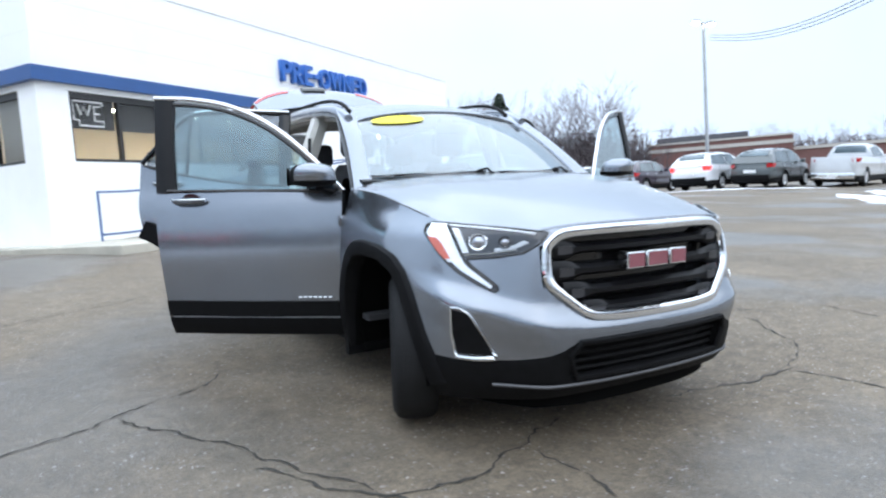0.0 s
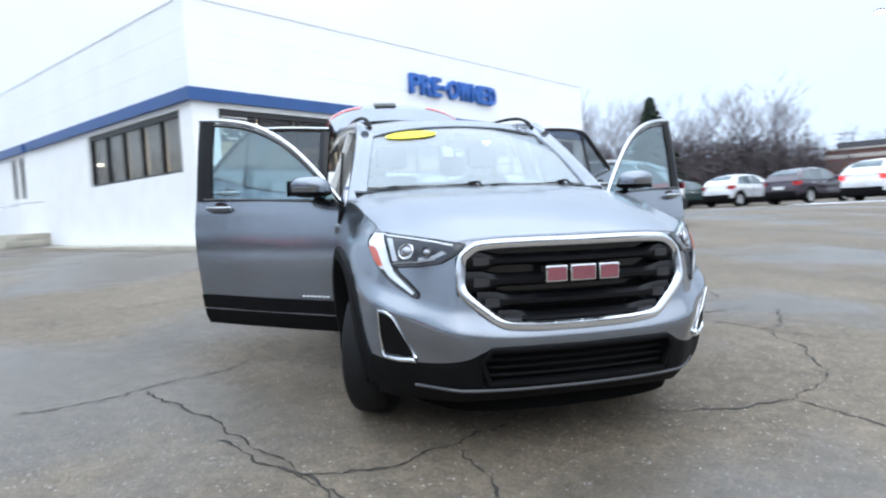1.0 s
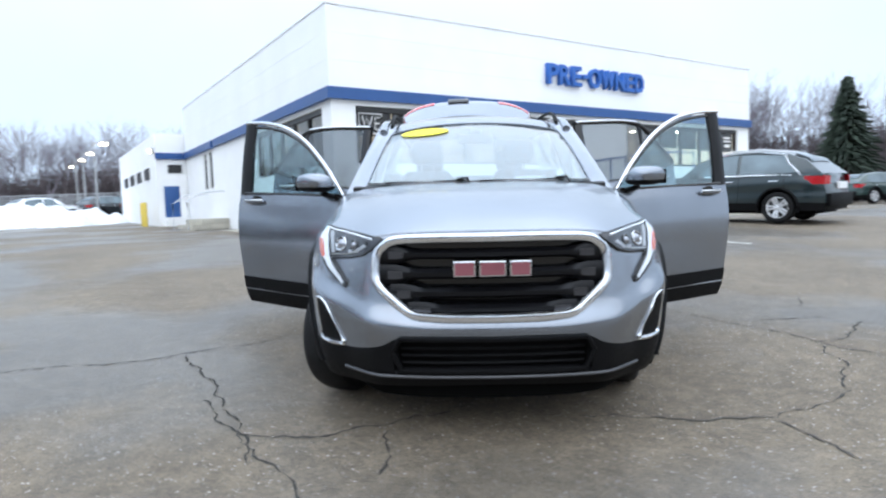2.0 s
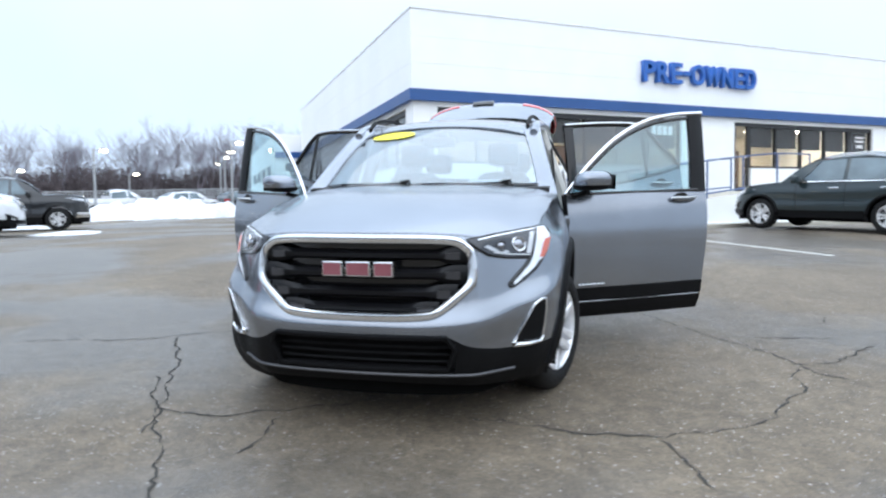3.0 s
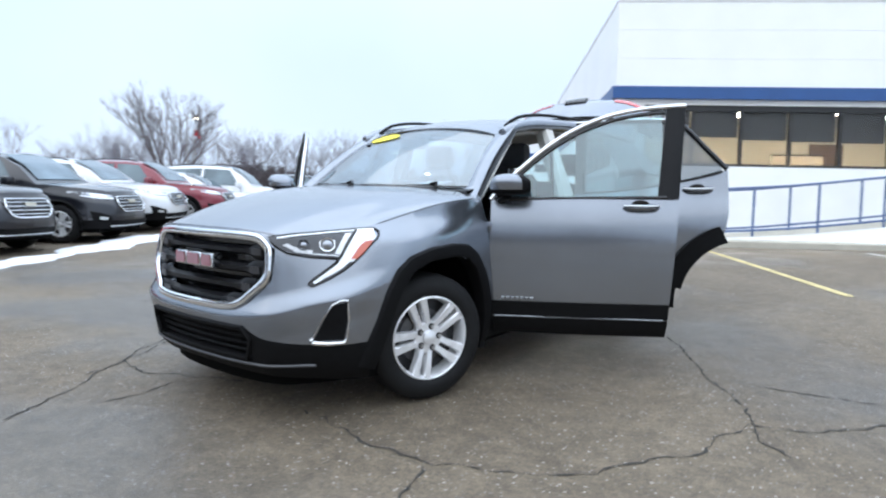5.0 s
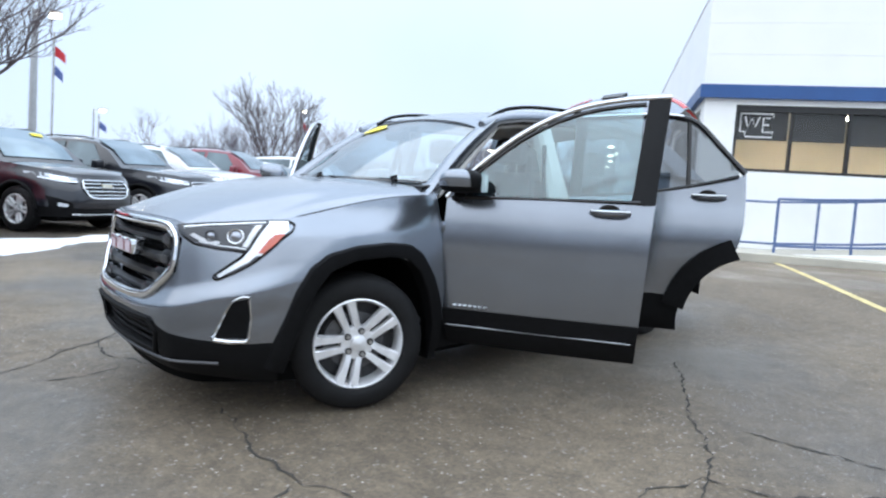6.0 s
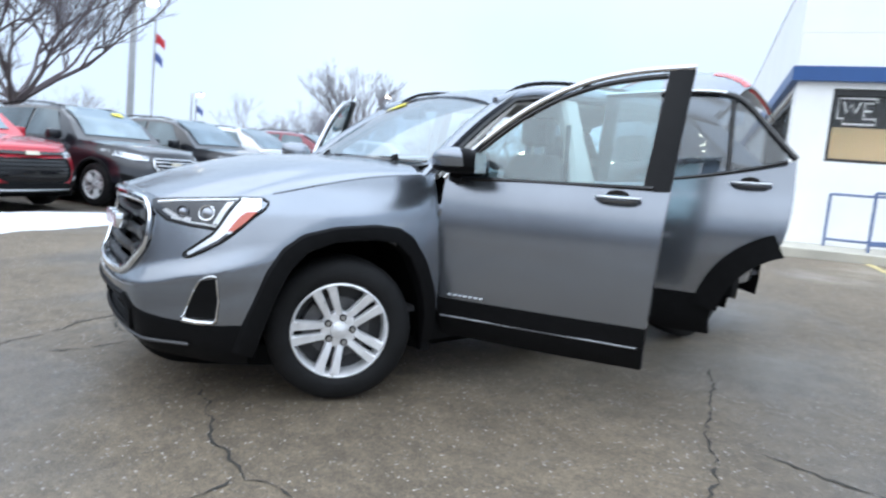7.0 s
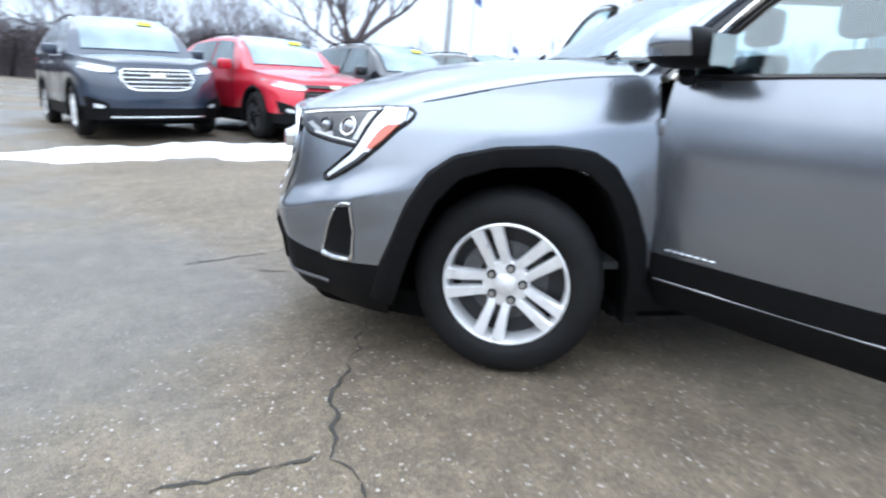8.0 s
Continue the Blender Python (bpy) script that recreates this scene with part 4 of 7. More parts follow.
ROW = [  # the row that faces the lot: step along it, colour and kind
    (-2, "car", "dark blue sport-utility car with a chrome grille parked nose out", (0.022, 0.034, 0.058), dict(length=5.1, width=2.0, height=1.8, belt=1.18, nose=1.09, wheelbase=3.0, tyre=0.38, sticker=True)),
    (-1, "car", "bright red sport-utility car with a black grille parked nose out", (0.55, 0.01, 0.03), dict(height=1.6, belt=1.05, nose=0.93, overhang=0.98, length=4.75, grille="black", sticker=True, alloy=GLOSS_BLACK)),
    (0, "car", "black sport-utility car with chrome grille bars parked nose out", (0.010, 0.011, 0.016), dict(sticker=True)),
    (1, "car", "dark grey sport-utility car parked nose out", (0.010, 0.013, 0.020), dict()),
    (1.85, "car", "white compact sport-utility car parked nose out", (0.75, 0.76, 0.78), dict(length=4.25, width=1.8, wheelbase=2.55, height=1.62)),
    (2.75, "car", "maroon sport-utility car parked nose out", (0.20, 0.015, 0.03), dict(length=4.5)),
    (3.55, "car", "white saloon car parked nose out", (0.75, 0.76, 0.78), dict(kind="sedan", height=1.46, belt=0.96, nose=0.84, length=4.9, wheelbase=2.83)),
    (4.5, "car", "white sport-utility car parked nose out", (0.75, 0.76, 0.78), dict(length=5.1, height=1.8, belt=1.15, nose=1.08, wheelbase=3.0)),
    (7, "pickup_truck", "black pickup truck with a chrome bumper parked nose out", (0.012, 0.014, 0.017), dict(kind="pickup", length=5.8, width=2.0, height=1.88, belt=1.25, nose=1.18, wheelbase=3.64, overhang=0.95, tyre=0.4, rim=0.24)),
]
for k, nm, label, color, extra in ROW:
    px, py, turn = {-2: (-6.9, -4.0, 32), -1: (-7.25, -1.5, 35), 0: (-8.3, 0.6, 32), 1: (-9.6, 2.8, 37)}.get(k, (-8.98 - 0.458 * 2.443 * k, 0.6 + 0.889 * 2.443 * k, 41))
    hw = extra.get("width", 1.84) / 2
    parked_car(nm, label, color, beside(px, py, turn, -hw, extra.get("overhang", 0.9)), group="cars parked in the row", **extra)
# a dark green one by the ramp
parked_car("car", "dark green sport-utility car parked by the ramp", (0.008, 0.020, 0.023), beside(4.8, 12.33, 133.5, 0.86, 0.84), sticker=False, group="", chrome_line=True, length=4.32, width=1.74, height=1.54, wheelbase=2.55, overhang=0.84, belt=1.0, nose=0.9, tyre=0.335, rim=0.215)
# tails of the row across the lot
for px, py, label, color, extra in (
        (23.9, 18.0, "white sport-utility car with its red tail lights lit", (0.75, 0.76, 0.78), dict(tail_lit=True, length=5.1, width=1.98, height=1.78, belt=1.14)),
        (25.4, 15.9, "grey-green sport-utility car parked tail out", (0.06, 0.07, 0.07), dict(length=5.1, width=1.98, height=1.78, belt=1.14)),
        (27.8, 13.7, "silver-white pickup truck parked tail out", (0.62, 0.63, 0.64), dict(kind="pickup", length=5.9, width=2.03, height=1.9, belt=1.28, nose=1.2, wheelbase=3.7, overhang=0.95, tyre=0.4, rim=0.24)),
        (22.3, 21.2, "dark purple sport-utility car parked tail out", (0.03, 0.015, 0.03), dict()),
        (21.0, 24.2, "white hatchback car parked tail out", (0.75, 0.76, 0.78), dict(length=4.3, height=1.62)),
        (19.6, 27.2, "dark green car parked tail out", (0.015, 0.04, 0.035), dict(height=1.5, belt=0.98, nose=0.86))):
    L = extra.get("length", 4.6)
    nm = "pickup_truck" if extra.get("kind") == "pickup" else "car"
    parked_car(nm, label, color, beside(px, py, 14, -extra.get("width", 1.84) / 2, extra.get("overhang", 0.9) + extra.get("wheelbase", 2.72)), group="cars parked across the lot", **extra)


# ---- the grey sport-utility car with all its doors open ----
# its own axes: x to its left side, y from nose to tail, z up from the ground under it
hero = thing("sport_utility_car", "steel-grey sport-utility car with all doors and tailgate open", "car", at=LOT)
body = part("body", bmesh.new(), SILVER, hero)
WHEEL_Y, WHEEL_Z, WHEELBASE = 0.853, 0.354, 2.725
HOLE = 0.43


def nose_y(z):
    return curve1([(0.2, 0.12), (0.26, 0.05), (0.31, 0.015), (0.36, 0.0), (0.5, -0.015), (0.56, -0.012), (0.62, 0.005), (0.75, 0.03), (0.88, 0.05), (0.94, 0.065), (0.98, 0.1)], z)


def waist(z):
    return curve1([(0.2, 0.93), (0.3, 0.962), (0.42, 0.985), (0.6, 0.999), (0.72, 1.0), (0.8, 0.997), (0.9, 0.985), (1.0, 0.963), (1.1, 0.93)], z)


FLANK = PLAN + [(0.93, 0.78), (0.931, 0.9), (0.93, 1.1), (0.926, 1.37)]
ARC = [0.0]
for (x0, d0), (x1, d1) in zip(FLANK, FLANK[1:]):
    ARC.append(ARC[-1] + math.hypot(x1 - x0, d1 - d0))


ARC_X, ARC_Y = list(zip(ARC, [p[0] for p in FLANK])), list(zip(ARC, [p[1] for p in FLANK]))


@functools.lru_cache(maxsize=None)
def plan_at(a):
    return curve1(ARC_X, a), curve1(ARC_Y, a)


def skin0(a, z):
    x, d = plan_at(abs(a))
    back_ = 1 + max(0.0, z - 0.63) * 0.95 * (1 - smooth(0.42, 0.85, d))
    y = nose_y(z) * max(0.0, 1 - d / 0.8) + d * back_
    # the crease that runs under the grille and climbs to the wheel arch
    crease = curve1([(0, 0.545), (0.35, 0.55), (0.6, 0.585), (0.85, 0.645), (1.05, 0.70), (1.5, 0.74)], abs(a))
    h = 0.024 * (max(0.0, 1 - (z - crease) / 0.075) if z > crease else max(0.0, 1 - (crease - z) / 0.13)) * (1 - smooth(0.95, 1.15, abs(a)))
    e = 0.01
    (xa, da), (xb, db) = plan_at(max(0.0, abs(a) - e)), plan_at(abs(a) + e)
    k = math.hypot(xb - xa, db - da) or 1.0
    x, y = x + h * (db - da) / k, y - h * (xb - xa) / k
    flare = 0.012 * math.exp(-((math.hypot(y - WHEEL_Y, z - WHEEL_Z) - 0.5) / 0.08) ** 2) * smooth(0.4, 0.6, y)
    shoulder = 0.062 * smooth(0.90, 1.03, z) * (1 - 0.75 * smooth(0.75, 1.3, y)) * smooth(0.22, 0.42, d)
    return Vector(((x * waist(z) + flare - shoulder) * (1 if a >= 0 else -1), y, z))


def skin(a, z, lift=0.0):
    """A point of the front skin, a metres round from the middle, z high, lift off it."""
    p = skin0(a, z)
    if lift:
        e = 0.004
        n = (skin0(a + e, z) - skin0(a - e, z)).cross(skin0(a, z + e) - skin0(a, z - e))
        n.normalize()
        if n.y > 0 and abs(a) < 0.9 or (abs(a) >= 0.9 and n.x * (1 if a > 0 else -1) < 0):
            n = -n
        p = p + n * lift
    return p


def arc_x(x):
    return curve1(list(zip([p[0] for p in FLANK[:10]], ARC[:10])), x)


def arc_y(y, z):
    lo, hi = 0.0, ARC[-1]
    for _ in range(30):
        m = (lo + hi) / 2
        lo, hi = (m, hi) if skin0(m, z).y < y else (lo, m)
    return lo


def patch(lower, upper, side, lift=0.004, depth=0.01, n=14, m=7):
    """A panel that follows the front skin between two lines of (arc, height)."""
    lo, up = resample(lower, n), resample(upper, n)
    rows = [[skin(side * (a[0] + (c[0] - a[0]) * j / (m - 1)), a[1] + (c[1] - a[1]) * j / (m - 1), lift + depth) for a, c in zip(lo, up)] for j in range(m)]
    back_rows = [[skin(side * (a[0] + (c[0] - a[0]) * j / (m - 1)), a[1] + (c[1] - a[1]) * j / (m - 1), lift - 0.01) for a, c in zip(lo, up)] for j in range(m)]
    bm = sheet(rows)
    ring = [*rows[0], *[r[-1] for r in rows[1:]], *rows[-1][::-1][1:], *[r[0] for r in rows[::-1][1:-1]]]
    ring2 = [*back_rows[0], *[r[-1] for r in back_rows[1:]], *back_rows[-1][::-1][1:], *[r[0] for r in back_rows[::-1][1:-1]]]
    vs, ws = [bm.verts.new(p) for p in ring], [bm.verts.new(p) for p in ring2]
    for i in range(len(vs)):
        j = (i + 1) % len(vs)
        if (vs[i].co - vs[j].co).length > 1e-6:
            bm.faces.new((vs[i], vs[j], ws[j], ws[i]))
    bmesh.ops.remove_doubles(bm, verts=bm.verts, dist=1e-5)
    return bm


def ledge(y, x):
    """The height of the line where bonnet and flank meet."""
    if y > 0.47:
        return curve1([(0.47, 0.976), (0.6, 0.998), (0.8, 1.04), (1.06, 1.08), (1.37, 1.1)], y)
    return curve1([(0, 0.962), (0.3, 0.96), (0.45, 0.952), (0.55, 0.94), (0.62, 0.942), (0.72, 0.955), (0.84, 0.974)], x)


def clad(a):
    """The height up to which the nose is black plastic."""
    return curve1([(0, 0.512), (0.36, 0.512), (0.43, 0.5), (0.5, 0.463), (0.6, 0.44), (0.72, 0.425), (0.9, 0.42), (1.0, 0.425), (2.0, 0.43)], a)


GRILLE = [(-0.44, 0.93), (0.44, 0.93), (0.51, 0.875), (0.515, 0.735), (0.36, 0.6), (0.2, 0.588), (-0.2, 0.588), (-0.36, 0.6), (-0.515, 0.735), (-0.51, 0.875)]
INTAKE = [(-0.41, 0.5), (0.41, 0.5), (0.45, 0.44), (0.42, 0.345), (-0.42, 0.345), (-0.45, 0.44)]
cols = lin(-ARC[-1], ARC[-1], 141)
side_hole = [(WHEEL_Y, WHEEL_Z, HOLE), (0.93, 0.365, 0.438)]


def top_of(a):
    x, d = plan_at(abs(a))
    z = 0.97
    for _ in range(4):
        p = skin0(a, z)
        z = ledge(p.y, abs(p.x))
    return z


tops = {a: top_of(a) for a in cols}
rows = []
for t in lin(0, 1, 34):
    row = []
    for a in cols:
        z0 = clad(abs(a))
        z = z0 + (tops[a] - z0) * t
        p = skin0(a, z)
        if abs(a) < 0.6 and inside(GRILLE, p.x, p.z):
            p.y += 0.07
        row.append(tuple(p))
    rows.append(row)
bm = holed(rows, side_hole, 0.6)
open_faces = [f for f in bm.faces if all(abs(v.co.x) < 0.55 and inside(GRILLE, v.co.x, v.co.z) for v in f.verts)]
bmesh.ops.delete(bm, geom=open_faces, context="FACES")
part("front_wing_and_bumper", bm, SILVER, body)
rows = []
for t in lin(0, 1, 14):
    row = []
    for a in [a for a in cols if plan_at(abs(a))[1] < 0.56]:
        z1 = clad(abs(a))
        z0 = curve1([(0, 0.27), (0.5, 0.255), (0.75, 0.235), (2, 0.22)], abs(a))
        z = z0 + (z1 - z0) * t
        p = skin0(a, z)
        if abs(a) < 0.55 and inside(INTAKE, p.x, p.z):
            p.y += 0.05
        else:
            n_ = 0.004 * smooth(0.0, 0.1, 1 - t)
            p.y -= n_ * (1 - smooth(0.3, 0.8, p.y))
        row.append(tuple(p))
    rows.append(row)
part("lower_bumper", holed(rows, side_hole, 0.6), BLACK_PLASTIC, body, "black plastic lower bumper")
part("skid_strip", tube([skin(a, 0.318, 0.006) for a in lin(-0.78, 0.78, 40)], 0.008, 6), material("skid_grey", (0.07, 0.07, 0.075), 0.35, 0.3), body)
# the full-width tray is added out of sight to darken the ground below
part("under_tray", boxes((-0.56, 0.56, 0.22, 1.26, 0.205, 0.26), (-0.84, 0.84, 1.27, 3.12, 0.205, 0.26), bevel=0.02), SHADE_BLACK, body)
# dark sheet added below the bumper: lower valance and its shadow in one
part("air_dam", sheet([[skin0(a, 0.27) + Vector((0, 0.035 + 0.22 * (abs(a) / 0.9) ** 4 + 0.2 * (0.29 - z), z - 0.27)) for a in lin(-0.9, 0.9, 41)] for z in (0.19, 0.23, 0.29)]), SHADE_BLACK, body)
# unseen block added to keep light from passing through the engine bay
part("engine_shroud", boxes((-0.56, 0.56, 0.34, 1.25, 0.27, 0.9)), SHADE_BLACK, body)


# bonnet
def bonnet_point(u, v, drop=0.0):
    half_a = arc_y(0.50, 0.976)
    af = u * half_a
    f = skin0(af, top_of(af))
    back_y = 1.195 + 0.2 * u * u
    xe = 0.86 + 0.015 * v
    xb = xe * u
    zb = 1.166 - 0.054 * abs(u) ** 3
    t = v
    p = Vector((f.x + (xb - f.x) * t, f.y + (back_y - f.y) * t, 0))
    ease = 1 - (1 - t) ** 1.9
    p.z = f.z + (zb - f.z) * ease
    au = abs(u)
    p.z += 0.012 * smooth(0.82, 0.62, au) * math.sin(math.pi * min(1, t * 1.15)) * (1 if au < 0.82 else 0)
    # near the edge it lies on the wing's line
    edge = smooth(0.86, 1.0, au)
    if p.y > 0.47:
        w = skin0(math.copysign(arc_y(min(p.y, 1.365), 1.0), u), ledge(p.y, abs(p.x)))
        p.x += (w.x - p.x) * edge
        p.z += (w.z - p.z) * edge
    p.z -= drop
    return p


us = lin(-1, 1, 61)
part("bonnet", sheet([[bonnet_point(u, v) for u in us] for v in lin(0, 1, 34)]), SILVER, hero)
for s in (-1, 1):
    part("bonnet_gap", tube([bonnet_point(s * 0.97, v, 0.0005) for v in lin(0.10, 0.9, 24)], 0.003, 5), GLOSS_BLACK, body)
part("bonnet_lip", tube([bonnet_point(u, 0.004, -0.0) for u in lin(-0.84, 0.84, 50)], 0.007, 6), SILVER, body)
part("cowl", sheet([[(0.80 * u, 1.15 + 0.2 * u * u + 0.14 * v, 1.140 - 0.05 * abs(u) ** 3 + 0.010 * v) for u in lin(-1, 1, 25)] for v in (0, 0.5, 1)]), BLACK_PLASTIC, body)

# grille: dark backing, winged bars, bright surround
grille = part("grille", sheet([[(x, nose_y(0.76) + 0.075 + 0.2 * x * x, z) for x in lin(-0.53, 0.53, 15)] for z in lin(0.57, 0.94, 4)]), GLOSS_BLACK, hero, "black grille with bright surround")


def on_nose(x, z, lift=0.0):
    a = arc_x(abs(x)) * (1 if x >= 0 else -1)
    return skin(a, z, lift)


for z, h in ((0.862, 0.022), (0.775, 0.024), (0.69, 0.024), (0.62, 0.02)):
    w = 0.5 if z > 0.72 else (0.455 if z > 0.65 else 0.375)
    rows = []
    for x in lin(-w, w, 31):
        e = smooth(w - 0.16, w - 0.06, abs(x))
        hh = h * (1 + 0.9 * e)
        p = on_nose(x, z)
        rows.append([(p.x, p.y + 0.035 - 0.022 * e, z - hh), (p.x, p.y + 0.012 - 0.012 * e, z - hh * 0.4), (p.x, p.y + 0.012 - 0.012 * e, z + hh * 0.4), (p.x, p.y + 0.035 - 0.022 * e, z + hh)])
    part("grille_bar", sheet(rows), material("grille_black", (0.004, 0.004, 0.005), 0.35, spec=0.22, vary=0.2, scale=25), grille)
    for s in (-1, 1):
        ends = [r for r, x in zip(rows, lin(-w, w, 31)) if w - 0.115 < s * x < w - 0.01]
        if len(ends) > 1:
            part("bar_wing", thicken(sheet([[Vector(p) + Vector((0, -0.004, 0)) for p in r[1:3]] for r in ends]), 0.004), material("wing_grey", (0.06, 0.06, 0.065), 0.3, 0.5), grille)
ring = []
for (x0, z0), (x1, z1) in zip(GRILLE, GRILLE[1:] + GRILLE[:1]):
    for t in lin(0, 1, 9)[:-1]:
        ring.append((x0 + (x1 - x0) * t, z0 + (z1 - z0) * t))
for _ in range(4):
    ring = [((ring[i - 1][0] + ring[i][0] * 2 + ring[(i + 1) % len(ring)][0]) / 4, (ring[i - 1][1] + ring[i][1] * 2 + ring[(i + 1) % len(ring)][1]) / 4) for i in range(len(ring))]
part("grille_surround", tube([on_nose(x * 1.012, 0.76 + (z - 0.76) * 1.02, 0.008) for x, z in ring], 0.021, 8, closed=True, up=(0, -1, 0), flat=0.7), CHROME, grille, "chrome grille surround")
# the badge: three plain red blocks edged in chrome
for x0, x1 in ((-0.172, -0.072), (-0.058, 0.062), (0.076, 0.172)):
    b = part("badge_block", boxes((x0, x1, 0.0, 0.06, 0.77, 0.842), bevel=0.006), CHROME, grille, "chrome-edged red badge block")
    part("badge_face", boxes((x0 + 0.008, x1 - 0.008, -0.004, 0.001, 0.778, 0.834)), BADGE_RED, b)
intake = part("lower_intake", sheet([[(x, nose_y(0.42) + 0.058 + 0.1 * x * x, z) for x in lin(-0.47, 0.47, 9)] for z in lin(0.33, 0.51, 3)]), SHADE_BLACK, hero)
for z in (0.375, 0.41, 0.445, 0.478):
    w = 0.42
    part("intake_slat", tube([on_nose(x, z) + Vector((0, 0.03, 0)) for x in lin(-w, w, 21)], 0.008, 5), BLACK_PLASTIC, intake)
ringz = []
for (x0, z0), (x1, z1) in zip(INTAKE, INTAKE[1:] + INTAKE[:1]):
    for t in lin(0, 1, 8)[:-1]:
        ringz.append((x0 + (x1 - x0) * t, z0 + (z1 - z0) * t))
part("intake_rim", tube([on_nose(x * 1.01, z, 0.004) for x, z in ringz], 0.012, 6, closed=True, up=(0, -1, 0)), BLACK_PLASTIC, intake)

for s in (-1, 1):
    A = arc_x
    # headlight: smoked inner lamp, broad bright hook that runs down into a leg, amber corner
    def H(*pts):
        out = []
        for x, z in pts:
            lo, hi = 0.0, ARC[9]
            for _ in range(26):
                mid_ = (lo + hi) / 2
                lo, hi = (mid_, hi) if skin0(mid_, z).x < x else (lo, mid_)
            out.append((lo, z))
        return out
    lamp = part("headlight", patch(H((0.492, 0.931), (0.53, 0.900), (0.585, 0.862), (0.66, 0.842), (0.764, 0.833)),
                                   H((0.496, 0.935), (0.58, 0.945), (0.68, 0.955), (0.772, 0.966)), s, 0.001, 0.007), LAMP_DARK, hero, "smoked headlight with a broad bright hook")
    part("daylight_hook", patch(H((0.758, 0.815), (0.765, 0.85), (0.769, 0.90), (0.770, 0.965)),
                                H((0.806, 0.815), (0.824, 0.85), (0.833, 0.895), (0.836, 0.925), (0.806, 0.964)), s, 0.001, 0.009), LAMP_CLEAR, lamp, "bright clear lamp hook")
    part("lamp_leg", patch(H((0.672, 0.718), (0.712, 0.765), (0.745, 0.80), (0.758, 0.816)),
                           H((0.684, 0.704), (0.74, 0.74), (0.785, 0.78), (0.806, 0.816)), s, 0.001, 0.006, n=12, m=5), LAMP_DARK, lamp)
    part("daylight_leg", patch(H((0.686, 0.722), (0.722, 0.763), (0.752, 0.796), (0.764, 0.818)),
                               H((0.694, 0.713), (0.738, 0.750), (0.777, 0.784), (0.797, 0.818)), s, 0.003, 0.008, n=12, m=4), LAMP_CLEAR, lamp)
    part("hook_shade", tube([skin(s * a, z, 0.011) for a, z in resample(H((0.774, 0.958), (0.772, 0.90), (0.766, 0.85), (0.758, 0.82), (0.715, 0.768), (0.676, 0.722)), 26)], 0.005, 5), GLOSS_BLACK, lamp)
    part("amber_marker", patch(H((0.797, 0.826), (0.802, 0.85), (0.810, 0.89), (0.818, 0.908)),
                               H((0.813, 0.826), (0.828, 0.86), (0.836, 0.90), (0.837, 0.912)), s, 0.004, 0.010, n=11, m=5), AMBER, lamp, "amber corner marker")
    for cx, r, bright in ((0.702, 0.036, CHROME), (0.628, 0.026, LAMP_DARK)):
        az = H((cx, 0.895))[0]
        c = skin(s * az[0], az[1], 0.006)
        nrm = (skin(s * az[0], az[1], 0.02) - c).normalized()
        q = Vector((0, -1, 0)).rotation_difference(nrm).to_matrix().to_4x4()
        ringp = [Matrix.Translation(c + nrm * 0.006) @ q @ Vector((r * math.cos(k * math.pi / 10), 0, r * 0.9 * math.sin(k * math.pi / 10))) for k in range(20)]
        part("projector_ring", tube(ringp, 0.004, 5, closed=True), bright, lamp)
        part("projector_lens", sheet([[Matrix.Translation(c) @ q @ Vector((r * 0.8 * f * math.cos(k * math.pi / 8), -0.014 * (1 - f * f) - 0.004, r * 0.72 * f * math.sin(k * math.pi / 8))) for k in range(16)] for f in (0.01, 0.3, 0.6, 0.8, 1.0)], close=True), material("projector_glass", (0.30, 0.31, 0.34), 0.06, 0.7, coat=1.0), lamp)
    part("inner_reflector", patch(H((0.738, 0.852), (0.745, 0.90), (0.748, 0.945)), H((0.758, 0.850), (0.763, 0.90), (0.766, 0.948)), s, 0.003, 0.008, n=6, m=4), SATIN, lamp)
    part("bowl_reflector", patch(H((0.56, 0.897), (0.60, 0.872), (0.66, 0.858)), H((0.575, 0.905), (0.605, 0.885), (0.66, 0.870)), s, 0.003, 0.007, n=8, m=3), SATIN, lamp)
    part("brow_line", tube([skin(s * a, z, 0.010) for a, z in resample(H((0.535, 0.929), (0.60, 0.940), (0.69, 0.949), (0.768, 0.957)), 16)], 0.0055, 5), LAMP_CLEAR, lamp)
    part("lower_line", tube([skin(s * a, z, 0.010) for a, z in resample(H((0.60, 0.868), (0.67, 0.851), (0.755, 0.842)), 12)], 0.0035, 5), SATIN, lamp)
    edge = H((0.488, 0.934), (0.58, 0.948), (0.68, 0.958), (0.772, 0.969), (0.804, 0.968), (0.826, 0.952), (0.841, 0.926), (0.838, 0.895), (0.827, 0.848), (0.809, 0.810), (0.787, 0.777), (0.74, 0.736), (0.684, 0.700), (0.668, 0.715), (0.71, 0.767), (0.743, 0.803), (0.756, 0.828), (0.66, 0.838), (0.583, 0.857), (0.526, 0.896))
    part("lamp_rim", tube([skin(s * a, z, 0.004) for a, z in resample(edge + edge[:1], 90)[:-1]], 0.0055, 5, closed=True), GLOSS_BLACK, lamp)
    # fog lamp pocket inside a chrome ring that thickens along its foot
    fog = part("fog_pocket", patch(H((0.703, 0.446), (0.748, 0.535), (0.790, 0.618)), H((0.812, 0.446), (0.828, 0.535), (0.836, 0.632)), s, -0.001, 0.004, n=12, m=5), BLACK_PLASTIC, hero, "black fog lamp pocket in a chrome ring")
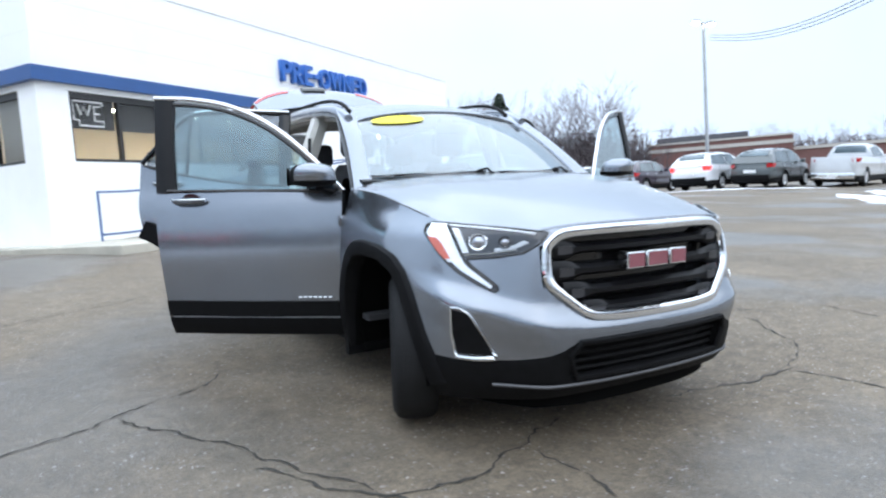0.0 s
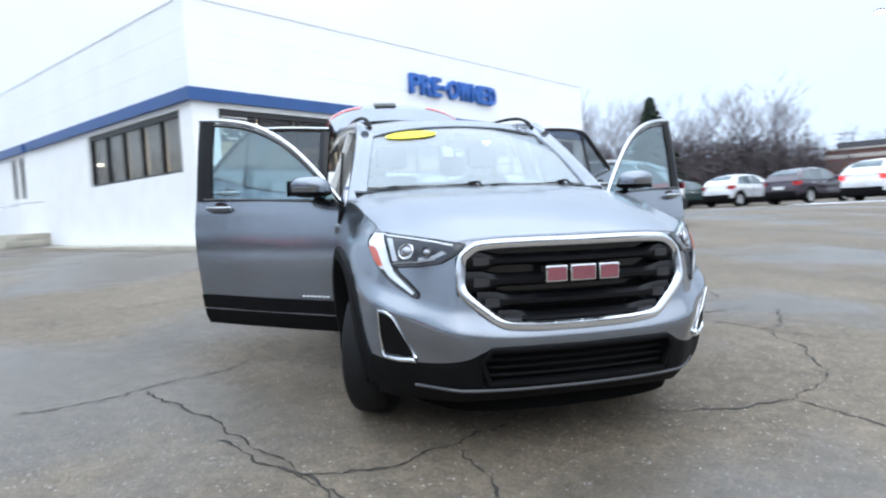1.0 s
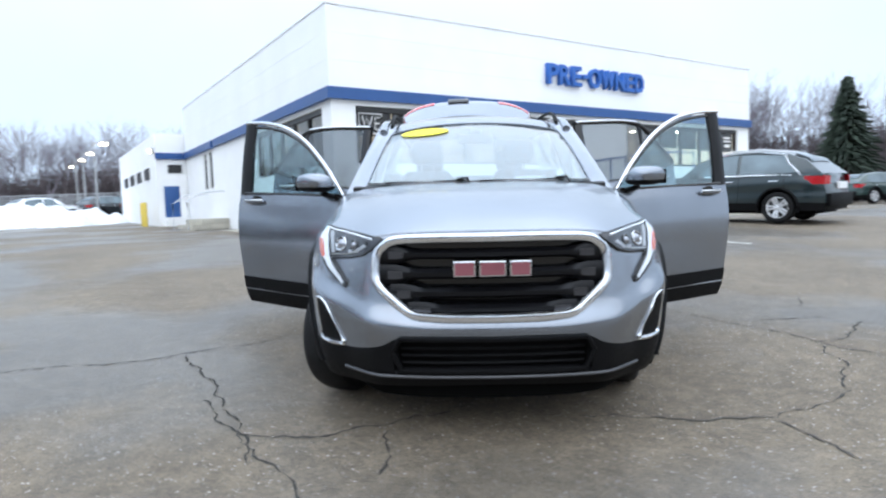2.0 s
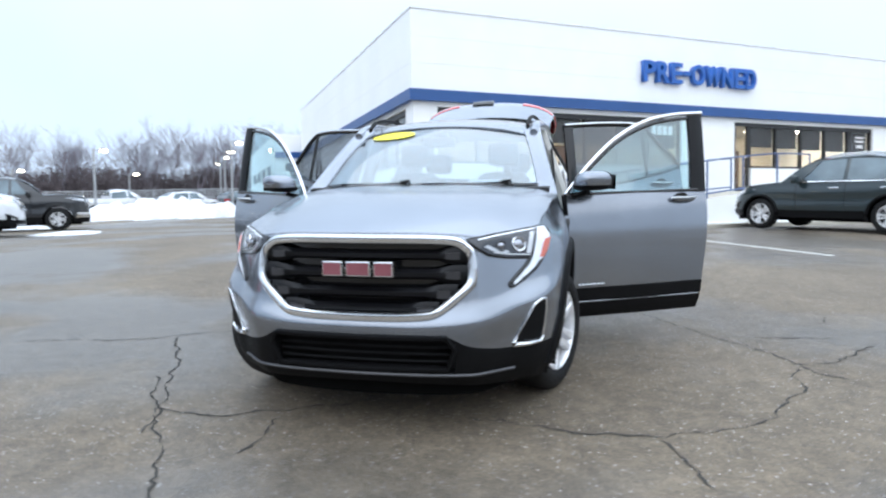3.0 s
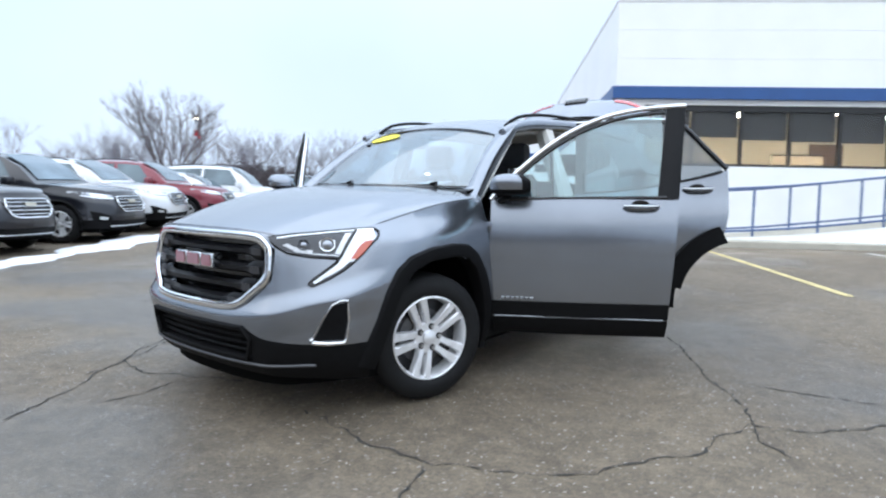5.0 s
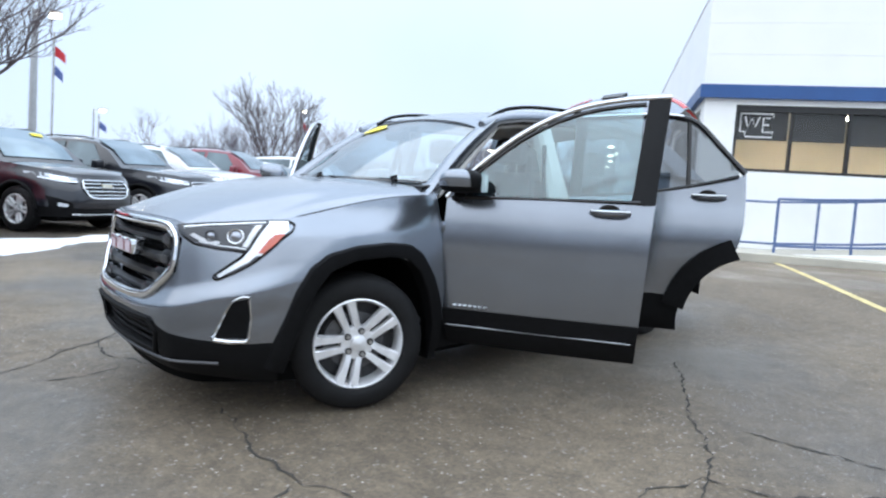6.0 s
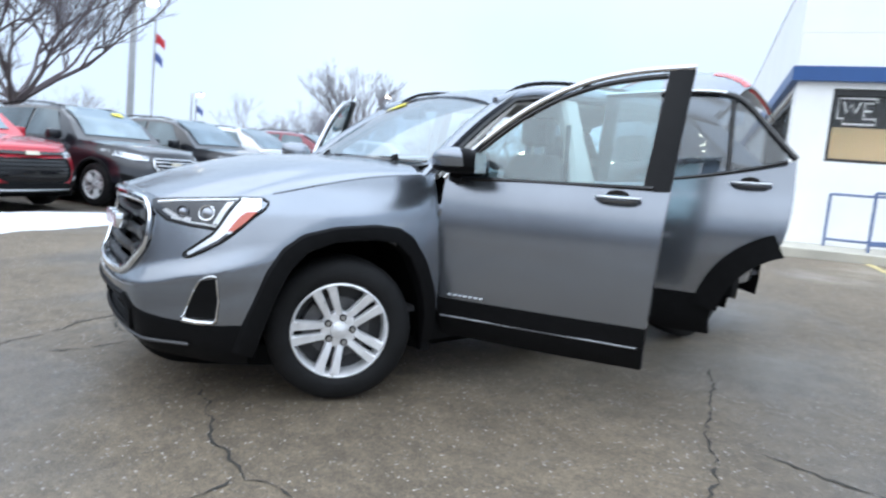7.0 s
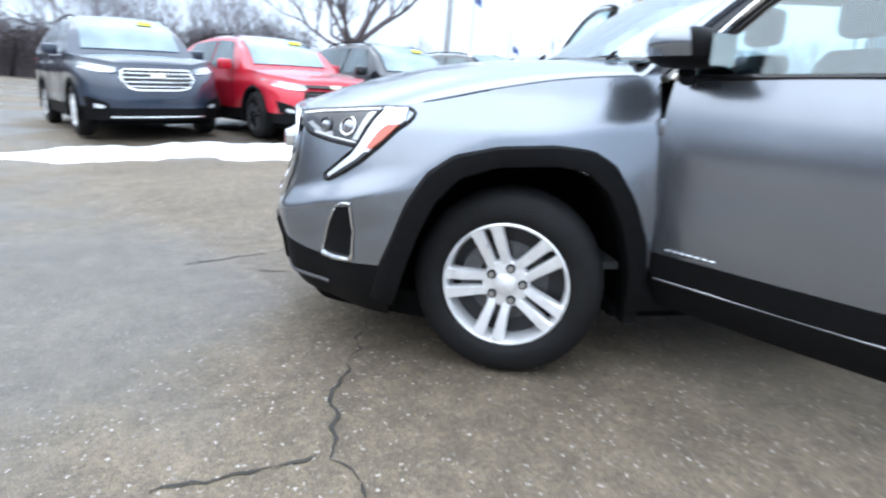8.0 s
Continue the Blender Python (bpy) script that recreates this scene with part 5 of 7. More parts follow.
    hook = H((0.838, 0.640), (0.815, 0.640), (0.786, 0.618), (0.745, 0.540), (0.697, 0.448), (0.700, 0.434), (0.755, 0.430), (0.812, 0.434), (0.820, 0.452), (0.832, 0.540))
    pts = resample(hook + hook[:1], 49)[:-1]
    part("chrome_hook", tube([skin(s * a, z, 0.004) for a, z in pts], [0.0042 + 0.0095 * math.exp(-((z - 0.436) / 0.017) ** 2) * (1 - 0.45 * smooth(0.76, 0.83, plan_at(a)[0])) for a, z in pts], 8, closed=True), CHROME, fog, "chrome ring round the fog lamp")

# wheel openings: black arch bands, liners, wheels turned a little to the car's right
for s in (-1, 1):
    arch_out = resample([(0.37, 0.30), (0.40, 0.43), (0.44, 0.53), (0.49, 0.66), (0.56, 0.765), (0.65, 0.826), (0.80, 0.857), (1.0, 0.864), (1.13, 0.848), (1.21, 0.80), (1.29, 0.68), (1.345, 0.54), (1.362, 0.42), (1.362, 0.26)], 60)
    arch_in = resample([(0.455, 0.27), (0.485, 0.40), (0.535, 0.55), (0.59, 0.66), (0.67, 0.745), (0.80, 0.785), (1.0, 0.79), (1.10, 0.775), (1.185, 0.70), (1.25, 0.57), (1.29, 0.42), (1.30, 0.25)], 60)
    rows = []
    for f, lift in ((0.0, -0.07), (0.0, 0.008), (0.06, 0.016), (0.45, 0.02), (0.88, 0.018), (0.99, 0.006), (1.0, -0.012)):
        row = []
        for (yi, zi), (yo, zo) in zip(arch_in, arch_out):
            y, z = yi + (yo - yi) * f, zi + (zo - zi) * f
            p = skin0(s * arc_y(min(y, 1.36), min(z, 1.0)), z)
            row.append((p.x + s * lift, y, z))
        rows.append(row)
    part("arch_band", sheet(rows), BLACK_PLASTIC, body, "black plastic wheel arch band")
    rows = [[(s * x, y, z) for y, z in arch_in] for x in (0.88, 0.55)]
    part("arch_liner", sheet(rows), SHADE_BLACK, body)
    part("liner_wall", sheet([[(s * 0.56, 0.3, 0.2), (s * 0.56, 1.4, 0.2)], [(s * 0.56, 0.3, 0.85), (s * 0.56, 1.4, 0.85)]]), SHADE_BLACK, body)
    part("splash_flap", boxes((s * 0.84 - 0.08, s * 0.84 + 0.05, 1.31, 1.36, 0.2, 0.5)), BLACK_PLASTIC, body)


def hero_wheel(x, y, side, turn):
    hub = wheel(hero, x, y, WHEEL_Z, 0.350, 0.2275, 0.205, side, spokes=5, turn=turn)
    return hub


hero_wheel(0.892, WHEEL_Y, 1, -19)
hero_wheel(-0.862, WHEEL_Y, -1, -23)
hero_wheel(0.905, WHEEL_Y + WHEELBASE, 1, 0)
hero_wheel(-0.905, WHEEL_Y + WHEELBASE, -1, 0)

# windscreen, pillars, roof
def ws(u, v, lift=0.0):
    x = u * (0.755 + (0.605 - 0.755) * v)
    y = 1.20 + 0.22 * u * u + (1.885 - 1.20 + (0.02 - 0.22 + 0.06) * u * u) * v
    z = 1.158 - 0.005 * u * u + (1.572 - 1.158 - 0.036 * u * u) * v + 0.03 * math.sin(math.pi * v)
    return Vector((x, y - lift * 0.55, z + lift * 0.83))


wind = part("windscreen", thicken(sheet([[ws(u, v) for u in lin(-1, 1, 21)] for v in lin(0, 1, 13)]), 0.005), WS_GLASS, hero, "pale windscreen with a yellow price sticker")
wind.visible_shadow = False
part("screen_band", sheet([[ws(u, v, 0.004) for u in lin(-1, 1, 21)] for v in (0.0, 0.025)]), GLOSS_BLACK, wind)
cu, cv = -0.565, 0.83
rows = [[ws(cu + 0.27 * f * math.cos(k * math.pi / 12), cv + 0.085 * f * math.sin(k * math.pi / 12), 0.008) for k in range(24)] for f in (0.01, 0.6, 1.0)]
part("price_sticker", sheet(rows, close=True), STICKER, wind, "oval yellow price sticker")
part("sensor_box", boxes((-0.045, 0.045, 1.80, 1.88, 1.49, 1.53), bevel=0.012), DARK_TRIM, wind)
part("inner_mirror", boxes((-0.12, 0.12, 1.72, 1.76, 1.42, 1.49), bevel=0.015), DARK_TRIM, wind)
for x0, x1 in ((-0.6, -0.08), (0.0, 0.55)):
    p0, p1 = ws(x0 / 0.75, 0.012, 0.012), ws(x1 / 0.75, 0.02, 0.012)
    w = part("wiper", tube([p0, p0.lerp(p1, 0.5), p1], 0.004, 5), BLACK_PLASTIC, hero)
    part("wiper_foot", tube([p1 + Vector((0.02, -0.05, -0.015)), p1 + Vector((0, -0.01, 0.014)), p1 + Vector((-0.06, 0.0, 0.006))], 0.008, 6), BLACK_PLASTIC, w)
part("paper", thicken(sheet([[(x, y, 1.175 + 0.1 * (y - 1.42)) for x in (0.25, 0.45)] for y in (1.42, 1.6)]), 0.002), WHITE_VINYL, wind, "white paper on the dashboard")


def roof_point(u, y):
    zc = curve1([(1.84, 1.566), (1.95, 1.596), (2.15, 1.640), (2.6, 1.680), (3.2, 1.678), (3.7, 1.65), (3.98, 1.612)], y)
    w = curve1([(1.86, 0.60), (2.3, 0.63), (3.0, 0.635), (3.98, 0.6)], y)
    return Vector((w * u, y + 0.02 * u * u * (1 if y < 2 else 0), zc - 0.05 * u * u - 0.02 * abs(u) ** 6))


part("roof", thicken(sheet([[roof_point(u, y) for u in lin(-1, 1, 21)] for y in lin(1.872, 3.98, 30)]), 0.02), SILVER, body)
part("headliner", sheet([[roof_point(u, y) + Vector((0, 0, -0.045)) for u in lin(-0.98, 0.98, 9)] for y in lin(1.95, 3.95, 8)]), BEIGE, body)
for s in (-1, 1):
    # the pillar and side rail run from the cowl over the doors to the tail
    spine = [(0.655, 1.88, 1.515, 0.030), (0.655, 2.1, 1.575, 0.042), (0.662, 2.6, 1.605, 0.045), (0.662, 3.2, 1.605, 0.045), (0.65, 3.7, 1.575, 0.048), (0.64, 3.95, 1.54, 0.06)]
    pts = resample([(p[1], 0) for p in spine], 40)
    line = [(s * curve1([(p[1], p[0]) for p in spine], y), y, curve1([(p[1], p[2]) for p in spine], y)) for y, _ in pts]
    rad = [curve1([(p[1], p[3]) for p in spine], y) for y, _ in pts]
    part("roof_pillar", tube(line, rad, 10), SILVER, body)
    # the broad front pillar: from the windscreen's edge out to the door opening, and round its back
    n_ = (ws(s, 0.6, 0.02) - ws(s, 0.6)) + Vector((s * 0.012, 0, 0))
    rows = []
    for t in (-0.34, -0.2, -0.1):
        k_ = (t + 0.34) / 0.34
        a = Vector((s * 0.74, 1.16, 1.085)).lerp(ws(s * 0.955, 0.0, 0.006), k_)
        c = Vector((s * 0.82, 1.20, 1.01)).lerp(Vector((s * 0.848, 1.315, 1.098)), k_)
        rows.append([a - n_ * 0.3, a + n_ * 0.12, a.lerp(c, 0.35) + n_ * (0.3 + 0.32 * k_), a.lerp(c, 0.7) + n_ * (0.3 + 0.3 * k_), c + n_ * 0.1, c + Vector((-s * 0.02, 0.03, -0.03)), a.lerp(c, 0.4) + Vector((-s * 0.03, 0.05, -0.05))])
    for t in lin(0.0, 1.08, 18):
        a, c = ws(s * 0.955, min(1, t), 0.006), Vector((s * (0.848 - 0.155 * t - 0.012 * math.sin(math.pi * t)), 1.315 + 0.655 * t, 1.098 + 0.458 * t + 0.026 * math.sin(math.pi * t)))
        if t > 1:
            a += Vector((0, 1.2 * (t - 1), 0.35 * (t - 1)))
        rows.append([a - n_ * 0.3, a + n_ * 0.12, a.lerp(c, 0.35) + n_ * 0.62, a.lerp(c, 0.7) + n_ * 0.6, c + n_ * 0.1, c + Vector((-s * 0.02, 0.03, -0.03)), a.lerp(c, 0.4) + Vector((-s * 0.03, 0.05, -0.05))])
    part("front_pillar", sheet(rows), SILVER, body)
    part("door_seal", tube([(s * (0.835 - 0.155 * t), 1.345 + 0.655 * t, 1.075 + 0.458 * t + 0.026 * math.sin(math.pi * t)) for t in lin(0, 1, 14)] + [(s * 0.69, 2.2, 1.562), (s * 0.695, 2.6, 1.58), (s * 0.695, 3.2, 1.575)], 0.016, 6), GLOSS_BLACK, body)
    inner = [(s * (0.80 - 0.16 * t), 1.40 + 0.62 * t, 1.10 + 0.43 * t) for t in lin(0, 1, 10)] + [(x - s * 0.035, y + 0.02, z - 0.035) for x, y, z in line[6:]]
    part("pillar_lining", tube(inner, 0.03, 8), BEIGE, body)
    # middle pillar with pale lining
    rows = []
    for z, x, w in ((0.42, 0.84, 0.16), (0.7, 0.86, 0.13), (1.08, 0.85, 0.09), (1.3, 0.77, 0.06), (1.58, 0.665, 0.06)):
        rows.append([(s * x, 2.42 - w, z), (s * (x + 0.035), 2.42 - w * 0.8, z), (s * (x + 0.035), 2.42 + w * 0.8, z), (s * x, 2.42 + w, z), (s * (x - 0.07), 2.42 + w * 0.6, z), (s * (x - 0.07), 2.42 - w * 0.6, z)])
    part("middle_pillar", sheet(rows, close=True), BEIGE, body, "pale-lined door pillar")
    part("seat_belt", tube([(s * 0.76, 2.36, 1.42), (s * 0.80, 2.34, 1.0), (s * 0.8, 2.34, 0.6)], 0.016, 6, flat=0.3), DARK_TRIM, body)
    # sill
    rows = [[(s * x, y, z) for x, z in ((0.80, 0.24), (0.885, 0.25), (0.895, 0.33), (0.87, 0.40), (0.80, 0.425), (0.7, 0.42))] for y in lin(1.33, 3.2, 9)]
    part("sill", sheet(rows), BLACK_PLASTIC, body)
    # scuttle side behind the front wing: the open door's hinge face
    part("hinge_post", boxes((s * 0.83 - 0.05, s * 0.83 + 0.03, 1.30, 1.37, 0.30, 1.03)), GLOSS_BLACK, body)
    for z in (0.55, 0.9):
        part("door_hinge", boxes((s * 0.905 - 0.02, s * 0.905 + 0.02, 1.355, 1.42, z, z + 0.06), bevel=0.008), SILVER, body)
    # hind quarter
    rows = []
    for t in lin(0, 1, 20):
        row = []
        for y in lin(3.30, 4.60, 40):
            z1 = curve1([(3.3, 1.18), (3.5, 1.24), (3.9, 1.27), (4.3, 1.24), (4.6, 1.15)], y)
            z0 = 0.36
            z = z0 + (z1 - z0) * t
            x = curve1([(3.3, 0.925), (3.6, 0.93), (4.0, 0.92), (4.35, 0.87), (4.52, 0.78), (4.6, 0.62)], y) * waist(min(z, 1.0)) * (1 - 0.1 * smooth(0.95, 1.3, z))
            row.append((s * x, y, z))
        rows.append(row)
    part("hind_quarter", holed(rows, [(WHEEL_Y + WHEELBASE, WHEEL_Z, 0.44)], 0.6), SILVER, body)
    rows = []
    for r, lift in ((0.41, -0.04), (0.412, 0.012), (0.48, 0.014), (0.488, -0.01)):
        rows.append([(s * (0.925 + lift), WHEEL_Y + WHEELBASE - r * math.cos(a), max(0.25, WHEEL_Z + r * math.sin(a))) for a in lin(-0.2, math.pi + 0.2, 30)])
    part("arch_band", sheet(rows), BLACK_PLASTIC, body)
    part("arch_liner", sheet([[(s * x, WHEEL_Y + WHEELBASE - 0.42 * math.cos(a), WHEEL_Z + 0.42 * math.sin(a)) for a in lin(-0.4, math.pi + 0.4, 24)] for x in (0.91, 0.6)]), SHADE_BLACK, body)
    # side window behind the doors, and the hind pillar
    part("hind_pillar", thicken(sheet([[(s * (0.86 - 0.19 * t), y0 + (y1 - y0) * t, z0 + (z1 - z0) * t) for t in lin(0, 1, 6)] for y0, z0, y1, z1 in ((3.95, 1.26, 3.62, 1.58), (4.42, 1.22, 3.98, 1.56))]), 0.03), SILVER, body)
    g = part("quarter_glass", thicken(sheet([[(s * (0.855 - 0.18 * t), y0 + (y1 - y0) * t, z0 + (z1 - z0) * t) for t in lin(0, 1, 5)] for y0, z0, y1, z1 in ((3.42, 1.22, 3.36, 1.57), (3.94, 1.27, 3.62, 1.57))]), 0.005), PRIVACY, body)
    g.visible_shadow = False
    # roof rail
    rail = [(s * 0.60, 2.0, 1.59), (s * 0.605, 2.12, 1.65), (s * 0.61, 2.4, 1.692), (s * 0.615, 2.9, 1.702), (s * 0.61, 3.4, 1.69), (s * 0.60, 3.66, 1.655), (s * 0.595, 3.78, 1.60)]
    pts = [(s * curve1([(abs(p[1]), abs(p[0])) for p in rail], y), y, curve1([(p[1], p[2]) for p in rail], y)) for y in lin(2.0, 3.78, 26)]
    part("roof_rail", tube([(x, y, z - 0.018) for x, y, z in pts], 0.015, 8, flat=0.8), BLACK_PLASTIC, hero, "black roof rail")
part("hind_bumper", sheet([[(x, 4.60 - 0.9 * max(0, abs(x) - 0.45) ** 2 + 0.03 * math.sin(math.pi * t), 0.24 + 0.56 * t) for x in lin(-0.86, 0.86, 21)] for t in lin(0, 1, 8)]), BLACK_PLASTIC, body)
part("under_tray", boxes((-0.62, 0.62, 3.13, 4.5, 0.225, 0.5), bevel=0.03), SHADE_BLACK, body)
part("load_sill", boxes((-0.6, 0.6, 4.40, 4.56, 0.74, 0.8), bevel=0.015), DARK_TRIM, body)

# cabin
cabin = part("cabin_floor", boxes((-0.84, 0.84, 1.2, 4.5, 0.40, 0.43)), CARPET, body)
part("tunnel", boxes((-0.13, 0.13, 1.4, 2.5, 0.43, 0.66), bevel=0.03), DARK_TRIM, body)
dash = part("dashboard", sheet([[(x, y + 0.06 * (1 - (x / 0.8) ** 2), z) for x in lin(-0.8, 0.8, 17)] for y, z in ((1.28, 0.6), (1.3, 1.14), (1.45, 1.165), (1.62, 1.15), (1.72, 1.08), (1.7, 0.9), (1.6, 0.6))]), DARK_TRIM, hero, "dark dashboard")
part("screen", boxes((-0.13, 0.13, 1.70, 1.73, 1.06, 1.2), bevel=0.01), GLOSS_BLACK, dash)
wheel_c = Vector((0.36, 1.92, 0.98))
q = pose(0, 0, 0, 65, 0, 0)
part("steering_wheel", tube([wheel_c + (q @ Vector((0.185 * math.cos(k * math.pi / 16), 0.185 * math.sin(k * math.pi / 16), 0))) for k in range(32)], 0.016, 8, closed=True), DARK_TRIM, dash)
part("wheel_spokes", tube([wheel_c + q @ Vector((-0.18, 0, 0)), wheel_c + q @ Vector((0, 0, -0.03)), wheel_c + q @ Vector((0.18, 0, 0))], 0.022, 6), DARK_TRIM, dash)


def seat(x, y, w, name="seat", headrests=(0,), back=0.66):
    st = part(name, boxes((x - w / 2, x + w / 2, y - 0.5, y + 0.02, 0.46, 0.66), bevel=0.05), SEAT, hero, "dark grey cloth seat")
    rows = []
    for t, hw_ in ((0, 0.92), (0.3, 1.0), (0.7, 0.98), (0.93, 0.8), (1.0, 0.6)):
        yy, zz = y + 0.02 + 0.17 * t, 0.58 + back * t
        rows.append([(x - w / 2 * hw_, yy - 0.03, zz), (x - w / 2 * hw_ * 0.6, yy - 0.07, zz), (x, yy - 0.05, zz), (x + w / 2 * hw_ * 0.6, yy - 0.07, zz), (x + w / 2 * hw_, yy - 0.03, zz), (x + w / 2 * hw_ * 0.8, yy + 0.08, zz), (x - w / 2 * hw_ * 0.8, yy + 0.08, zz)])
    bm = sheet(rows, close=True)
    top_ = [v for v in bm.verts if abs(v.co.z - (0.58 + back)) < 1e-4]
    bmesh.ops.contextual_create(bm, geom=top_)
    part("backrest", bm, SEAT, st)
    for hx in headrests:
        part("headrest", boxes((x + hx - 0.13, x + hx + 0.13, y + 0.14, y + 0.25, 0.58 + back + 0.05, 0.58 + back + 0.24), bevel=0.045), SEAT, st)
        for o in (-0.05, 0.05):
            part("headrest_post", tube([(x + hx + o, y + 0.2, 0.58 + back - 0.02), (x + hx + o, y + 0.2, 0.58 + back + 0.08)], 0.007, 5), SATIN, st)
    return st


seat(0.37, 2.28, 0.52)
seat(-0.37, 2.28, 0.52)
seat(0, 3.2, 1.22, "bench_seat", (-0.38, 0.38), 0.6)


# doors
def door_frame(s, hx, hy, angle):
    a = radians(angle)

    def at(l, o, z):
        return Vector((s * (hx + o * math.cos(a) + l * math.sin(a)), hy - o * math.sin(a) + l * math.cos(a), z))
    return at


def lean(z):
    return curve1([(0.28, -0.045), (0.36, -0.012), (0.46, 0.0), (0.6, 0.010), (0.75, 0.018), (0.85, 0.0165), (0.95, 0.004), (1.02, -0.011), (1.1, -0.034), (1.35, -0.085), (1.63, -0.155)], z)


def door_panel(at, front_l, rear_l, z0, z1, thick, n=22, m=24, lift=0.0):
    """The pressed skin of a door between two edges, closed all round."""
    rows, back_rows = [], []
    for t in lin(0, 1, m):
        row, brow = [], []
        for i in range(n):
            f = i / (n - 1)
            zb, zt = (z0(f) if callable(z0) else z0), (z1(f) if callable(z1) else z1)
            z = zb + (zt - zb) * t
            l = front_l(z) + (rear_l(z) - front_l(z)) * f
            dish = 0.012 * math.sin(math.pi * f)
            row.append(at(l, lean(z) + dish + lift, z))
            brow.append(at(l, lean(z) - thick + lift, z))
        rows.append(row)
        back_rows.append(brow)
    bm = sheet(rows)
    bm2 = sheet(back_rows)
    me = bpy.data.meshes.new("tmp")
    bm2.to_mesh(me)
    bm2.free()
    bm.from_mesh(me)
    bpy.data.meshes.remove(me)
    ring = [*rows[0], *[r[-1] for r in rows[1:]], *rows[-1][::-1][1:], *[r[0] for r in rows[::-1][1:-1]]]
    ring2 = [*back_rows[0], *[r[-1] for r in back_rows[1:]], *back_rows[-1][::-1][1:], *[r[0] for r in back_rows[::-1][1:-1]]]
    vs, ws_ = [bm.verts.new(p) for p in ring], [bm.verts.new(p) for p in ring2]
    for i in range(len(vs)):
        j = (i + 1) % len(vs)
        bm.faces.new((vs[i], vs[j], ws_[j], ws_[i]))
    bmesh.ops.remove_doubles(bm, verts=bm.verts, dist=1e-5)
    return bm


def handle(parent, at, l, z):
    h = part("door_handle", sheet([[at(l + 0.105 * c * (1 - 0.25 * abs(k2)), lean(z) + 0.012 + 0.045 * (1 - c * c) ** 0.5 * (1 - 0.5 * k2 * k2) + 0.005, z + 0.019 * k2) for c in lin(-0.99, 0.99, 15)] for k2 in lin(-1, 1, 7)]), SILVER, parent, "body-coloured door handle with chrome insert")
    part("handle_insert", tube([at(l + 0.1 * c, lean(z) + 0.055 * (1 - c * c) ** 0.5 + 0.014, z + 0.012) for c in lin(-0.95, 0.95, 11)], 0.006, 6), SATIN, h)
    # flat black patch on the skin paints the shade of the grip hollow
    part("handle_recess", sheet([[at(l - 0.005 + 0.05 * f * math.cos(k * math.pi / 8), lean(z + 0.02) + 0.0155, z + 0.018 + 0.026 * f * math.sin(k * math.pi / 8)) for k in range(16)] for f in (0.01, 1.0)], close=True), GLOSS_BLACK, h)


